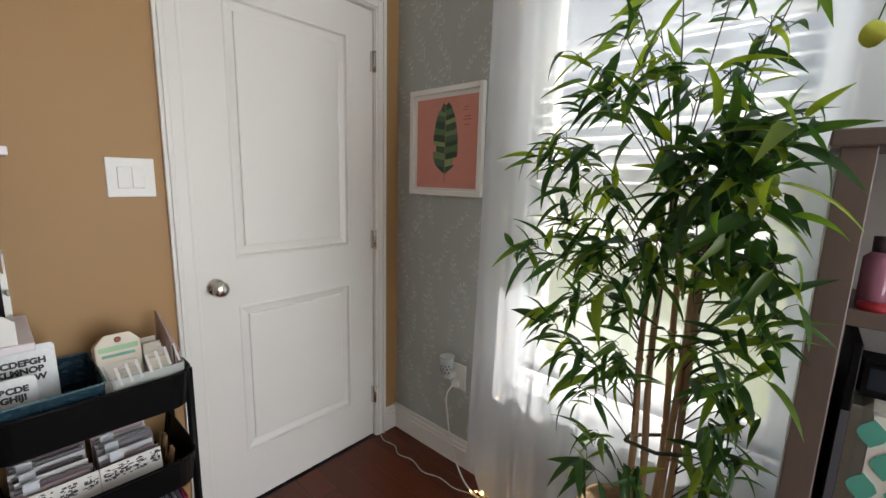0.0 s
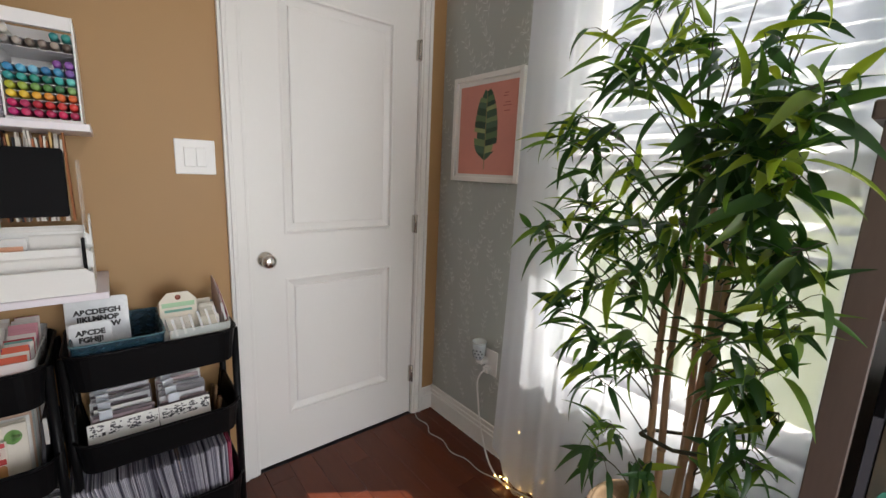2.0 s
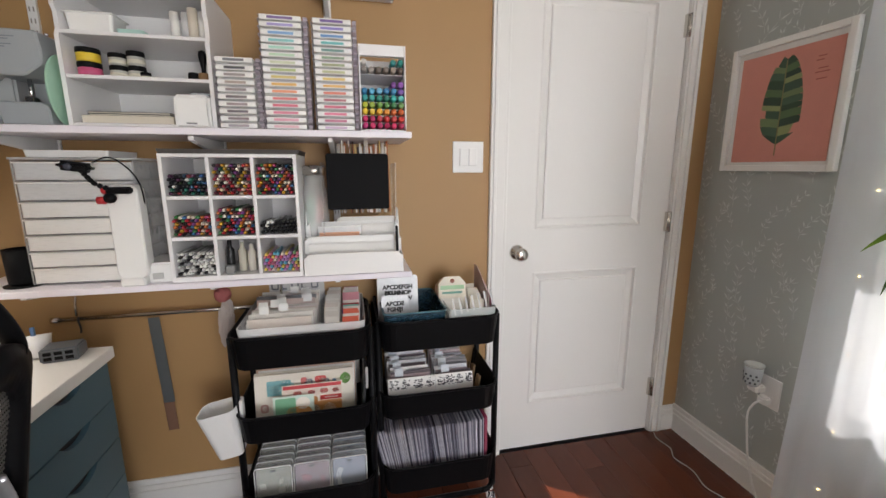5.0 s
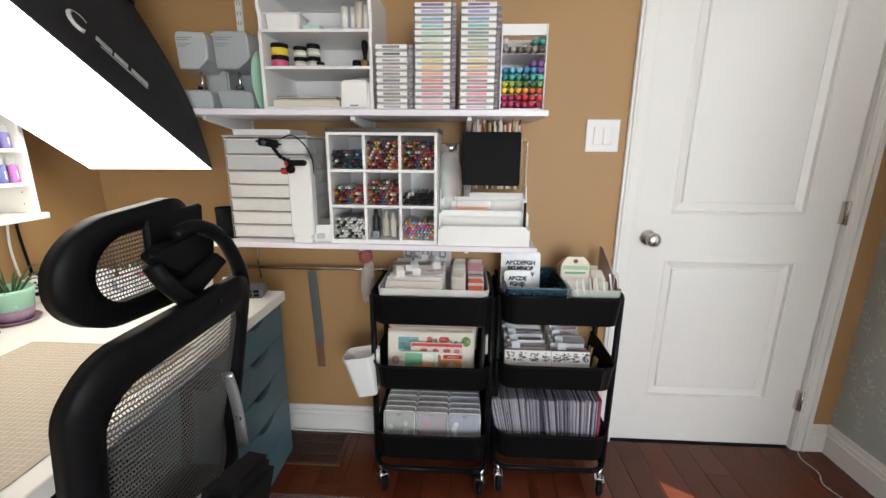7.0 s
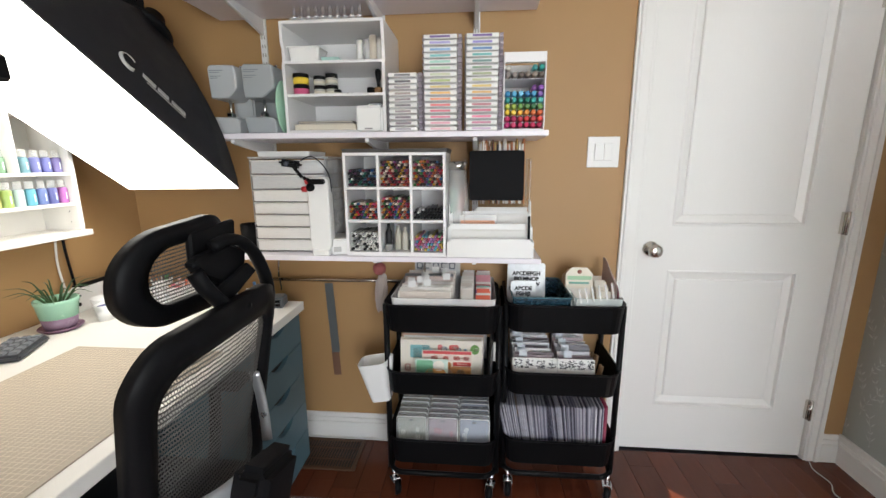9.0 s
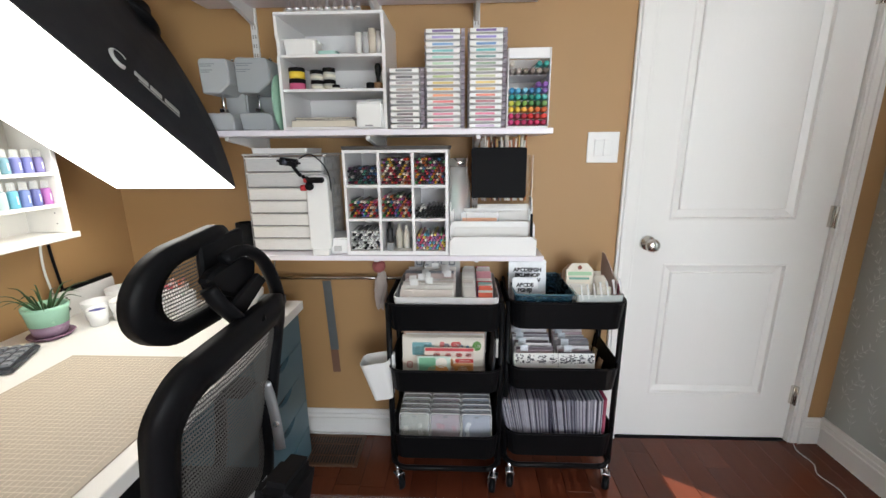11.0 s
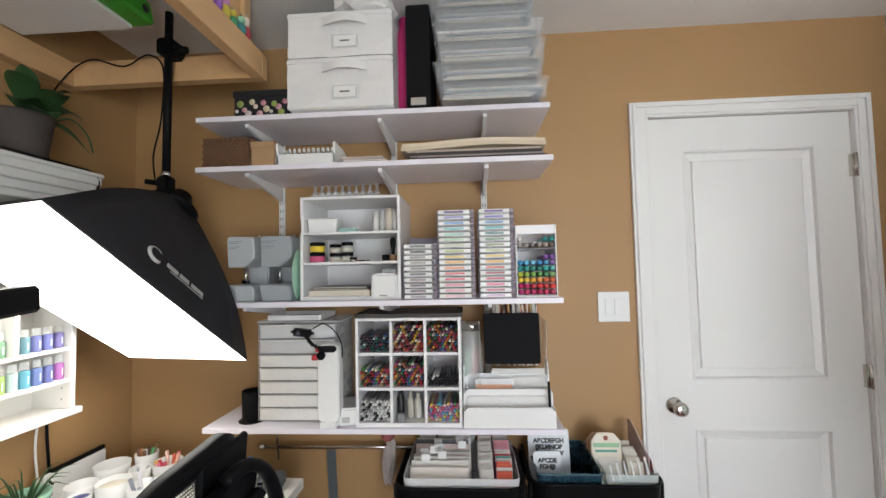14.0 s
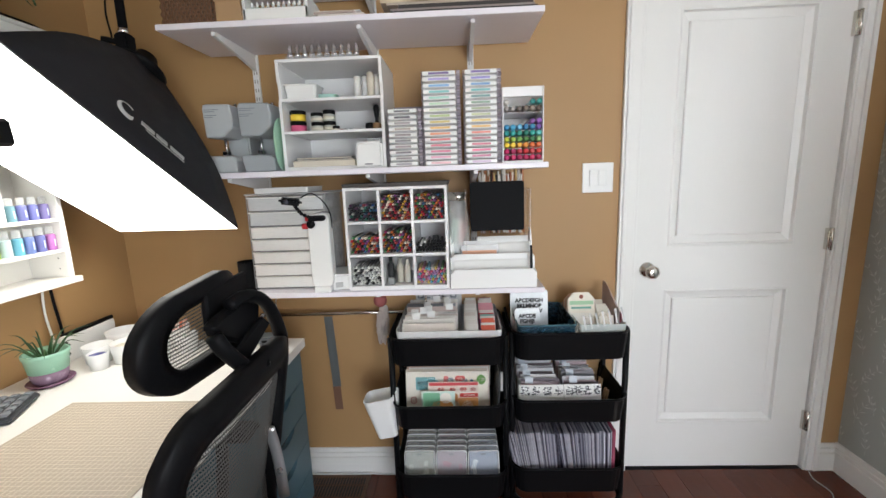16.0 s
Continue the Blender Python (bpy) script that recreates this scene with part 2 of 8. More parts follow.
M_SHELF = material("white_laminate", (0.80, 0.79, 0.79), 0.35, vary=0.03, bump=0.05)
M_BOARD = material("cool_white_shelf_board", (0.80, 0.765, 0.82), 0.35, vary=0.03, bump=0.05)
M_DESK = material("warm_white_laminate", (0.80, 0.78, 0.735), 0.35, vary=0.03, bump=0.05)
M_WHITE = material("white_plastic", (0.80, 0.80, 0.78), 0.35, vary=0.03)
M_WMETAL = material("white_powder_coated_steel", (0.76, 0.76, 0.76), 0.4, vary=0.04)
M_BLACK = material("black_powder_coated_steel", (0.0048, 0.0048, 0.0054), 0.38, vary=0.15, bump=0.1, bump_scale=600)
M_BPLAST = material("black_plastic", (0.0048, 0.0048, 0.0056), 0.5, vary=0.15, bump=0.1, bump_scale=400)
M_BFAB = material("black_nylon_fabric", (0.008, 0.008, 0.011), 0.7, vary=0.2, scale=20, bump=0.3, bump_scale=900)
for dull in (M_BPLAST, M_BLACK):
    dull.node_tree.nodes["Principled BSDF"].inputs["Specular IOR Level"].default_value = 0.11
M_CHROME = material("brushed_nickel", (0.62, 0.59, 0.54), 0.24, 1.0, vary=0.06)
M_STEEL = material("bright_chrome", (0.75, 0.75, 0.76), 0.15, 1.0, vary=0.05)
M_TEAL = material("grey_blue_drawer_paint", (0.078, 0.152, 0.19), 0.4, vary=0.06)
M_DARK = material("shadow_black_card", (0.02, 0.02, 0.022), 0.6)
M_PINE = material("bare_pine_lumber", (0.60, 0.37, 0.18), 0.55, vary=0.18, scale=7, bump=0.2, bump_scale=90, stretch=(0.25, 2.5, 2.5))
M_PAPER = material("white_paper", (0.78, 0.77, 0.74), 0.7, vary=0.04)
M_CLEAR = clear("clear_plastic")
M_FROST = clear("frosted_plastic", (0.90, 0.91, 0.91), 0.32, 0.52)
M_SLOT = material("grey_slot", (0.30, 0.28, 0.26), 0.6)
M_TUB = clear("clear_tub_plastic", (0.88, 0.89, 0.89), 0.22, 0.70)
M_CASE = clear("clear_case_plastic", (0.80, 0.82, 0.83), 0.25, 0.72)
M_STACK = clear("stacked_case_plastic", (0.82, 0.85, 0.87), 0.2, 0.84)
M_MATTE = material("matt_black_shell", (0.010, 0.010, 0.011), 0.6, vary=0.1)
M_MATTE.node_tree.nodes["Principled BSDF"].inputs["Specular IOR Level"].default_value = 0.06

# ---- the room ----
DOOR_Y0, DOOR_Y1, DOOR_H = 0.500, 1.262, 2.04
WIN_X0, WIN_X1, WIN_Z0, WIN_Z1 = -0.735, 0.10, 0.585, 2.10


def structure(name, bm, mat, label=""):
    return solid(name, bm, mat, label, kind="structure")


# floor underlay; its boards are laid further down
floor = structure("floor", box(WALL_X - 0.2, REAR_X + 0.12, DESK_Y - 0.15, WIN_Y + 0.2, -0.12, -0.006, 0), M_DARK, "dark red-brown hardwood plank floor")
b = box(WALL_X - 0.14, REAR_X + 0.12, DESK_Y - 0.12, WIN_Y + 0.16, CEIL, CEIL + 0.1, 0)
structure("ceiling", b, M_CEIL, "flat white painted ceiling")

# door wall, in three pieces round the opening
b = box(WALL_X - 0.12, WALL_X, DESK_Y - 0.12, DOOR_Y0 - 0.018, -0.02, CEIL, 0)
box(WALL_X - 0.12, WALL_X, DOOR_Y1 + 0.018, WIN_Y, -0.02, CEIL, 0, b)
box(WALL_X - 0.12, WALL_X, DOOR_Y0 - 0.018, DOOR_Y1 + 0.018, DOOR_H + 0.018, CEIL, 0, b)
wall_door = structure("wall_door", b, M_TAN, "tan painted wall round a white door")
b = box(WALL_X - 0.12, REAR_X, DESK_Y - 0.12, DESK_Y, -0.02, CEIL, 0)
structure("wall_desk", b, M_TAN, "tan painted wall behind the desk")
# unseen wall; its opening is invented to hold the fill lamp
b = box(REAR_X, REAR_X + 0.12, DESK_Y - 0.12, -0.09, -0.02, CEIL, 0)
box(REAR_X, REAR_X + 0.12, 1.29, WIN_Y + 0.12, -0.02, CEIL, 0, b)
box(REAR_X, REAR_X + 0.12, -0.09, 1.29, -0.02, 0.30, 0, b)
box(REAR_X, REAR_X + 0.12, -0.09, 1.29, 2.05, CEIL, 0, b)
structure("wall_rear", b, M_TAN, "plain tan painted wall with an added opening for fill light")
# frame of the invented opening round the fill lamp
b = bmesh.new()
for y0, y1, z0, z1 in ((-0.09, -0.03, 0.30, 2.05), (1.23, 1.29, 0.30, 2.05), (-0.03, 1.23, 0.30, 0.36), (-0.03, 1.23, 1.99, 2.05)):
    box(REAR_X + 0.04, REAR_X + 0.10, y0, y1, z0, z1, 0.003, b)
structure("added_rear_window", b, M_TRIM, "plain white frame of the added, unseen rear window")
structure("wall_hall", box(WALL_X - 0.2, WALL_X - 0.14, DOOR_Y0 - 0.2, DOOR_Y1 + 0.2, -0.02, CEIL, 0), M_DARK, "dark closed space behind the door")

# window wall round its opening
b = box(WALL_X - 0.12, WIN_X0, WIN_Y, WIN_Y + 0.14, -0.02, CEIL, 0)
box(WIN_X1, REAR_X, WIN_Y, WIN_Y + 0.14, -0.02, CEIL, 0, b)
box(WIN_X0, WIN_X1, WIN_Y, WIN_Y + 0.14, -0.02, WIN_Z0, 0, b)
box(WIN_X0, WIN_X1, WIN_Y, WIN_Y + 0.14, WIN_Z1, CEIL, 0, b)
wall_window = structure("wall_window", b, M_GREY, "grey wallpaper with pale printed sprigs")


def sprig(bm, x, z, size, lean):
    """A printed twig with narrow leaves on the window wall."""
    y = WIN_Y - 0.0006
    stem = [(x + lean * t * t * size, z + size * t) for t in (0, 0.25, 0.5, 0.75, 1.0)]
    def stroke(a, c, w):
        d = Vector((c[0] - a[0], c[1] - a[1]))
        s = Vector((-d.y, d.x)).normalized() * w / 2
        mid = ((a[0] + c[0]) / 2, (a[1] + c[1]) / 2)
        vs = [bm.verts.new((p[0], y, p[1])) for p in ((a[0], a[1]), (mid[0] + s.x, mid[1] + s.y), (c[0], c[1]), (mid[0] - s.x, mid[1] - s.y))]
        bm.faces.new(vs)
    for a, c in zip(stem, stem[1:]):
        stroke(a, c, 0.0022)
    for i, p in enumerate(stem[1:]):
        for side in (-1, 1):
            ang = math.atan2(size, lean * size) + side * random.uniform(0.5, 0.9)
            ln = size * random.uniform(0.18, 0.32)
            stroke(p, (p[0] + ln * math.cos(ang), p[1] + ln * math.sin(ang)), random.uniform(0.003, 0.0065))


b = bmesh.new()
rng = random.Random(4)
for i in range(7):
    for k in range(24):
        sprig(b, -1.44 + 0.115 * i + rng.uniform(-0.03, 0.03) + (0.05 if k % 2 else 0), 0.16 + 0.094 * k + rng.uniform(-0.02, 0.02), rng.uniform(0.08, 0.13), rng.uniform(-0.7, 0.7))
ob = part("sprig_print", b, M_SPRIG, wall_window, "pale leaf sprigs printed on the paper")
tagged(ob, kind="stuff")


def moulding(name, runs, label):
    """Baseboard: runs of (x0, x1, y0, y1) with the face that looks into the room stepped back towards its top."""
    b = bmesh.new()
    for x0, x1, y0, y1, nx, ny in runs:
        for z0, z1, out in ((0.0, 0.085, 0.016), (0.085, 0.105, 0.012), (0.105, 0.128, 0.008)):
            if nx:
                box(x0, x0 + nx * out, y0, y1, z0, z1, 0.002, b)
            else:
                box(x0, x1, y0, y0 + ny * out, z0, z1, 0.002, b)
    return structure(name, b, M_TRIM, label)


moulding("baseboard_door_wall", [(WALL_X, 0, DESK_Y, 0.420, 1, 0), (WALL_X, 0, 1.323, WIN_Y - 0.016, 1, 0)], "white stepped baseboard along the tan wall")
moulding("baseboard_window_wall", [(WALL_X, REAR_X, WIN_Y, 0, 0, -1)], "white stepped baseboard along the papered wall")

# casing round the door
CASE = ((0.000, 0.010, 0.010), (0.010, 0.038, 0.014), (0.038, 0.050, 0.020), (0.050, 0.059, 0.016))
b = bmesh.new()
for a0, a1, out in CASE:
    y0, y1, zt = DOOR_Y0 - 0.003, DOOR_Y1 + 0.003, DOOR_H + 0.003
    box(WALL_X, WALL_X + out, y0 - 1.25 * a1, y0 - 1.25 * a0, 0.0, zt + a1, 0.002, b)
    box(WALL_X, WALL_X + out, y1 + a0, y1 + a1, 0.0, zt + a1, 0.002, b)
    box(WALL_X, WALL_X + out, y0 - 1.25 * a0, y1 + a0, zt + a0, zt + a1, 0.002, b)
structure("door_casing", b, M_TRIM, "white moulded casing round the door")
b = bmesh.new()
box(WALL_X - 0.12, WALL_X - 0.001, DOOR_Y0 - 0.018, DOOR_Y0 - 0.003, 0, DOOR_H + 0.003, 0, b)
box(WALL_X - 0.12, WALL_X - 0.001, DOOR_Y1 + 0.003, DOOR_Y1 + 0.018, 0, DOOR_H + 0.003, 0, b)
box(WALL_X - 0.12, WALL_X - 0.001, DOOR_Y0 - 0.018, DOOR_Y1 + 0.018, DOOR_H + 0.003, DOOR_H + 0.018, 0, b)
structure("door_jamb", b, M_TRIM, "white door jamb")


def door_panel(bm, x, y0, y1, z0, z1):
    """A moulded panel set into the slab: cove, quirk and raised field."""
    rings = []
    for inset, dep in ((0, 0.0), (0.004, 0.003), (0.009, 0.003), (0.013, -0.009), (0.019, -0.012), (0.042, -0.021), (0.0425, -0.011), (0.048, -0.009), (0.07, -0.009)):
        rings.append([bm.verts.new((x + dep, yy, zz)) for yy, zz in ((y0 + inset, z0 + inset), (y1 - inset, z0 + inset), (y1 - inset, z1 - inset), (y0 + inset, z1 - inset))])
    for a, c in zip(rings, rings[1:]):
        for i in range(4):
            bm.faces.new((a[i], a[(i + 1) % 4], c[(i + 1) % 4], c[i]))
    bm.faces.new(rings[-1])


DX = WALL_X - 0.013
door = thing("door_1", (DX, DOOR_Y0, 0), "closed white two-panel interior door with nickel knob", "door")
door["kind"] = "structure"
b = bmesh.new()
PY0, PY1 = 0.630, 1.130
for y0, y1, z0, z1 in ((DOOR_Y0, PY0, 0.008, DOOR_H), (PY1, DOOR_Y1, 0.008, DOOR_H), (PY0, PY1, 0.008, 0.222), (PY0, PY1, 0.832, 1.014), (PY0, PY1, 1.912, DOOR_H)):
    box(DX - 0.035, DX, y0, y1, z0, z1, 0, b)
door_panel(b, DX, PY0, PY1, 0.222, 0.832)
door_panel(b, DX, PY0, PY1, 1.014, 1.912)
part("slab", b, M_DOOR, door)
knob_m = Matrix.Translation((DX, 0.555, 0.920)) @ pose(0, 0, 0, 0, 90, 0)
b = lathe([(0.0, 0), (0.031, 0.0), (0.031, 0.004), (0.026, 0.009), (0.013, 0.012), (0.011, 0.026), (0.017, 0.032), (0.025, 0.041), (0.028, 0.050), (0.025, 0.060), (0.014, 0.066), (0.0, 0.067)], 0, 0, 0, 32, m=knob_m)
part("knob", b, M_CHROME, door, "round brushed nickel knob", True)
for z in (0.235, 1.030, 1.828):
    b = box(WALL_X - 0.012, WALL_X + 0.004, DOOR_Y1 - 0.014, DOOR_Y1 + 0.002, z - 0.043, z + 0.043, 0.001)
    tube([(WALL_X + 0.006, DOOR_Y1, z - 0.045), (WALL_X + 0.006, DOOR_Y1, z + 0.045)], 0.006, 10, b)
    part("hinge", b, M_CHROME, door, "brushed nickel butt hinge")
part("strike_plate", box(DX - 0.02, DX + 0.0015, DOOR_Y0 - 0.002, DOOR_Y0 + 0.001, 0.885, 0.945, 0), M_CHROME, door)

# light switch
sw = thing("light_switch", (WALL_X, 0.337, 1.24), "white double rocker light switch on the tan wall", "light switch")
part("plate", box(WALL_X, WALL_X + 0.006, 0.277, 0.397, 1.244, 1.360, 0.002), M_WHITE, sw)
part("rocker", box(WALL_X + 0.005, WALL_X + 0.010, 0.303, 0.335, 1.270, 1.334, 0.0015, m=turn(WALL_X, 0.32, 1.30, 0, 3, 0)), M_WHITE, sw)
part("dimmer", box(WALL_X + 0.005, WALL_X + 0.009, 0.339, 0.371, 1.270, 1.334, 0.0015), M_WHITE, sw)

# window: frame, sashes, glass
win = thing("window_1", (WIN_X0, WIN_Y + 0.06, WIN_Z0), "tall white window behind a sheer curtain", "window")
win["kind"] = "structure"
FR = 0.055
b = bmesh.new()
for x0, x1, z0, z1 in ((WIN_X0, WIN_X0 + FR, WIN_Z0, WIN_Z1), (WIN_X1 - FR, WIN_X1, WIN_Z0, WIN_Z1), (WIN_X0 + FR, WIN_X1 - FR, WIN_Z0, WIN_Z0 + FR), (WIN_X0 + FR, WIN_X1 - FR, WIN_Z1 - FR, WIN_Z1), (WIN_X0 + FR, WIN_X1 - FR, 1.33, 1.38)):
    box(x0, x1, WIN_Y + 0.05, WIN_Y + 0.11, z0, z1, 0.004, b)
for x in (-0.50, -0.318, -0.135):
    box(x - 0.006, x + 0.006, WIN_Y + 0.066, WIN_Y + 0.076, WIN_Z0 + FR, 1.33, 0.002, b)
for z in (1.55, 1.78):
    box(WIN_X0 + FR, WIN_X1 - FR, WIN_Y + 0.066, WIN_Y + 0.076, z - 0.006, z + 0.006, 0.002, b)
part("window_frame", b, M_TRIM, win)
ob = part("pane", box(WIN_X0 + FR, WIN_X1 - FR, WIN_Y + 0.078, WIN_Y + 0.082, WIN_Z0 + FR, 1.33, 0), clear("window_glass", (1, 1, 1), 0.02, 0.93), win)
ob.visible_shadow = False
ob = part("pane", box(WIN_X0 + FR, WIN_X1 - FR, WIN_Y + 0.078, WIN_Y + 0.082, 1.38, WIN_Z1 - FR, 0), ob.data.materials[0], win)
ob.visible_shadow = False
part("window_sill", box(WIN_X0 - 0.05, WIN_X1 + 0.05, WIN_Y - 0.022, WIN_Y + 0.05, WIN_Z0 - 0.022, WIN_Z0, 0.004), M_TRIM, win)
b = bmesh.new()
for x0, x1, z0, z1 in ((WIN_X0 - 0.06, WIN_X0 - 0.002, WIN_Z0 - 0.09, WIN_Z1 + 0.06), (WIN_X1 + 0.002, WIN_X1 + 0.06, WIN_Z0 - 0.09, WIN_Z1 + 0.06), (WIN_X0 - 0.002, WIN_X1 + 0.002, WIN_Z1 + 0.002, WIN_Z1 + 0.06), (WIN_X0 - 0.002, WIN_X1 + 0.002, WIN_Z0 - 0.09, WIN_Z0 - 0.024)):
    box(x0, x1, WIN_Y - 0.016, WIN_Y, z0, z1, 0.003, b)
part("casing", b, M_TRIM, win)

# blind with broad slats over the upper window
blind = thing("window_blind", ((WIN_X0 + WIN_X1) / 2, WIN_Y + 0.02, 1.10), "white slatted blind half lowered over the window", "window blind")
part("headrail", box(WIN_X0 + 0.01, WIN_X1 - 0.01, WIN_Y - 0.008, WIN_Y + 0.045, WIN_Z1 - 0.05, WIN_Z1 - 0.004, 0.003), M_WHITE, blind)
slat_me = mesh_of(box(-0.40, 0.40, -0.0240, 0.0240, -0.0012, 0.0012, 0.0006, m=pose(0, 0, 0, 22, 0, 0)), "slat", material("white_blind_slat", (0.78, 0.78, 0.76), 0.45, vary=0.04, sub=0.0))
z = 1.145
while z < WIN_Z1 - 0.06:
    piece("slat", slat_me, blind, ((WIN_X0 + WIN_X1) / 2, WIN_Y + 0.02, z))
    z += 0.046
part("bottom_rail", box(WIN_X0 + 0.015, WIN_X1 - 0.015, WIN_Y - 0.004, WIN_Y + 0.044, 1.100, 1.120, 0.003), M_WHITE, blind)
for x in (WIN_X0 + 0.14, (WIN_X0 + WIN_X1) / 2, WIN_X1 - 0.14):
    part("cord", tube([(x, WIN_Y - 0.006, 1.11), (x, WIN_Y - 0.006, WIN_Z1 - 0.03)], 0.0012, 6), M_WHITE, blind)


def sheer_material():
    """Thin white voile: part open weave, part glowing with what falls on its back."""
    mt = bpy.data.materials.new("white_sheer_voile")
    mt.use_nodes = True
    n, link = mt.node_tree.nodes, mt.node_tree.links.new
    n.remove(n["Principled BSDF"])
    tr, tl, df = n.new("ShaderNodeBsdfTransparent"), n.new("ShaderNodeBsdfTranslucent"), n.new("ShaderNodeBsdfDiffuse")
    tl.inputs[0].default_value = (0.64, 0.68, 0.74, 1)
    # bluish diffuse tint puts scattered sky light into the white cloth's colour
    df.inputs[0].default_value = (0.87, 0.93, 1.0, 1)
    wave = n.new("ShaderNodeTexNoise")
    wave.inputs["Scale"].default_value = 9.0
    ma = n.new("ShaderNodeMath")
    ma.operation = "MULTIPLY_ADD"
    link(wave.outputs["Fac"], ma.inputs[0])
    ma.inputs[1].default_value, ma.inputs[2].default_value = 0.06, 0.70
    m1, m2 = n.new("ShaderNodeMixShader"), n.new("ShaderNodeMixShader")
    m1.inputs[0].default_value = 0.84
    link(tl.outputs[0], m1.inputs[1])
    link(df.outputs[0], m1.inputs[2])
    link(ma.outputs[0], m2.inputs[0])
    link(tr.outputs[0], m2.inputs[1])
    link(m1.outputs[0], m2.inputs[2])
    link(m2.outputs[0], n["Material Output"].inputs[0])
    return mt


M_SHEER = sheer_material()


def curtain(x0, x1, y, z0, z1, label):
    """A hanging sheet with soft uneven folds, a hem and a narrow side seam."""
    b = bmesh.new()
    nx, nz = 150, 26
    grid = []
    for i in range(nx + 1):
        u = i / nx
        x = x0 + (x1 - x0) * u
        col = []
        for k in range(nz + 1):
            v = k / nz
            amp = 0.005 + 0.007 * (1 - v)
            yy = y + amp * math.sin(46 * u + 1.5 * math.sin(9 * u) + 0.5 * v) + 0.5 * amp * math.sin(101 * u + 2 * v)
            swing = 0.035 * (1 - v) ** 2 * math.sin(3.0 * u + 0.6)
            zz = z0 + (z1 - z0) * v + (0.09 * max(0.0, 1 - u / 0.07) ** 2 * (1 - v) ** 6)
            col.append(b.verts.new((x + 0.02 * (1 - v) * math.sin(12 * u) + 0.03 * v * (1 - u), yy - swing, zz)))
        grid.append(col)
    for i in range(nx):
        for k in range(nz):
            b.faces.new((grid[i][k], grid[i + 1][k], grid[i + 1][k + 1], grid[i][k + 1]))
    for f in b.faces:
        f.smooth = True
    return solid("curtain", b, M_SHEER, label, "curtain", "sheer curtains")


curtain(-0.906, 0.52, 1.325, 0.03, 2.26, "long white sheer curtain hanging in soft folds")
b = tube([(-1.0, 1.35, 2.275), (0.75, 1.35, 2.275)], 0.010, 12)
for x in (-0.97, 0.72):
    tube([(x, 1.35, 2.275), (x, WIN_Y, 2.275)], 0.006, 8, b)
solid("curtain_rod", b, M_CHROME, "slim nickel curtain rod above the window", "curtain rod")

# outside: lawn and a pale neighbouring wall
M_LAWN = material("sunlit_lawn", (0.16, 0.19, 0.09), 0.9, vary=0.3, scale=3)
solid("ground", box(-60, 60, WIN_Y + 0.3, 140, -0.7, -0.6, 0), M_LAWN, "bright lawn outside the window", kind="structure")

# ---- wall shelves on standards ----
SHELF = dict(top=(2.002, -1.160, -1.152, 0.057), upper=(1.828, -1.160, -1.152, 0.062), middle=(1.364, -1.150, -1.060, 0.076), lower=(0.938, -1.190, -1.140, 0.076))
for z, xf, y0, y1 in SHELF.values():
    s = thing("wall_shelf", (WALL_X, y0, z - 0.018), "long white laminate wall shelf on steel brackets", "shelf", "long wall shelves")
    part("board", box(WALL_X + 0.012, xf, y0, y1, z - 0.018, z, 0.0015), M_BOARD, s)
    for y in (-0.985, -0.515, -0.155):
        reach = xf - WALL_X - 0.03
        zb = z - 0.0185
        out = [(0.012, 0), (reach, 0), (reach, -0.012), (reach - 0.02, -0.016), (0.10, -0.040), (0.012, -0.058)]
        b = prism([(x, h) for x, h in out], 0.014, Matrix(((1, 0, 0, WALL_X), (0, 0, -1, y + 0.007), (0, 1, 0, zb), (0, 0, 0, 1))), bev=0.001)
        part("bracket", b, M_WMETAL, s, "white steel bracket")
for y in (-0.985, -0.515, -0.155):
    st = thing("shelf_standard", (WALL_X, y, 0.86), "slotted white steel shelf standard on the wall", "shelf rail", "shelf standards")
    part("channel", box(WALL_X, WALL_X + 0.011, y - 0.012, y + 0.012, 0.86, 2.06, 0.001), M_WMETAL, st)
    b = bmesh.new()
    for i in range(36):
        for o in (-0.005, 0.005):
            box(WALL_X + 0.0108, WALL_X + 0.0114, y + o - 0.0018, y + o + 0.0018, 0.875 + i * 0.032, 0.888 + i * 0.032, 0, b)
    tagged(part("slots", b, M_SLOT, st, "dark punched slots"), kind="stuff")

# ---- desk and drawer unit ----
desk = thing("desk", (-0.3, -1.2, 0), "white laminate desk along the tan wall", "desk")
part("tabletop", box(-1.277, 0.75, DESK_Y + 0.004, -0.822, 0.700, 0.735, 0.002), M_DESK, desk)
for x in (0.66,):
    for y in (-1.56, -0.89):
        part("leg", tube([(x, y, 0), (x, y, 0.70)], 0.022, 14), M_WHITE, desk)


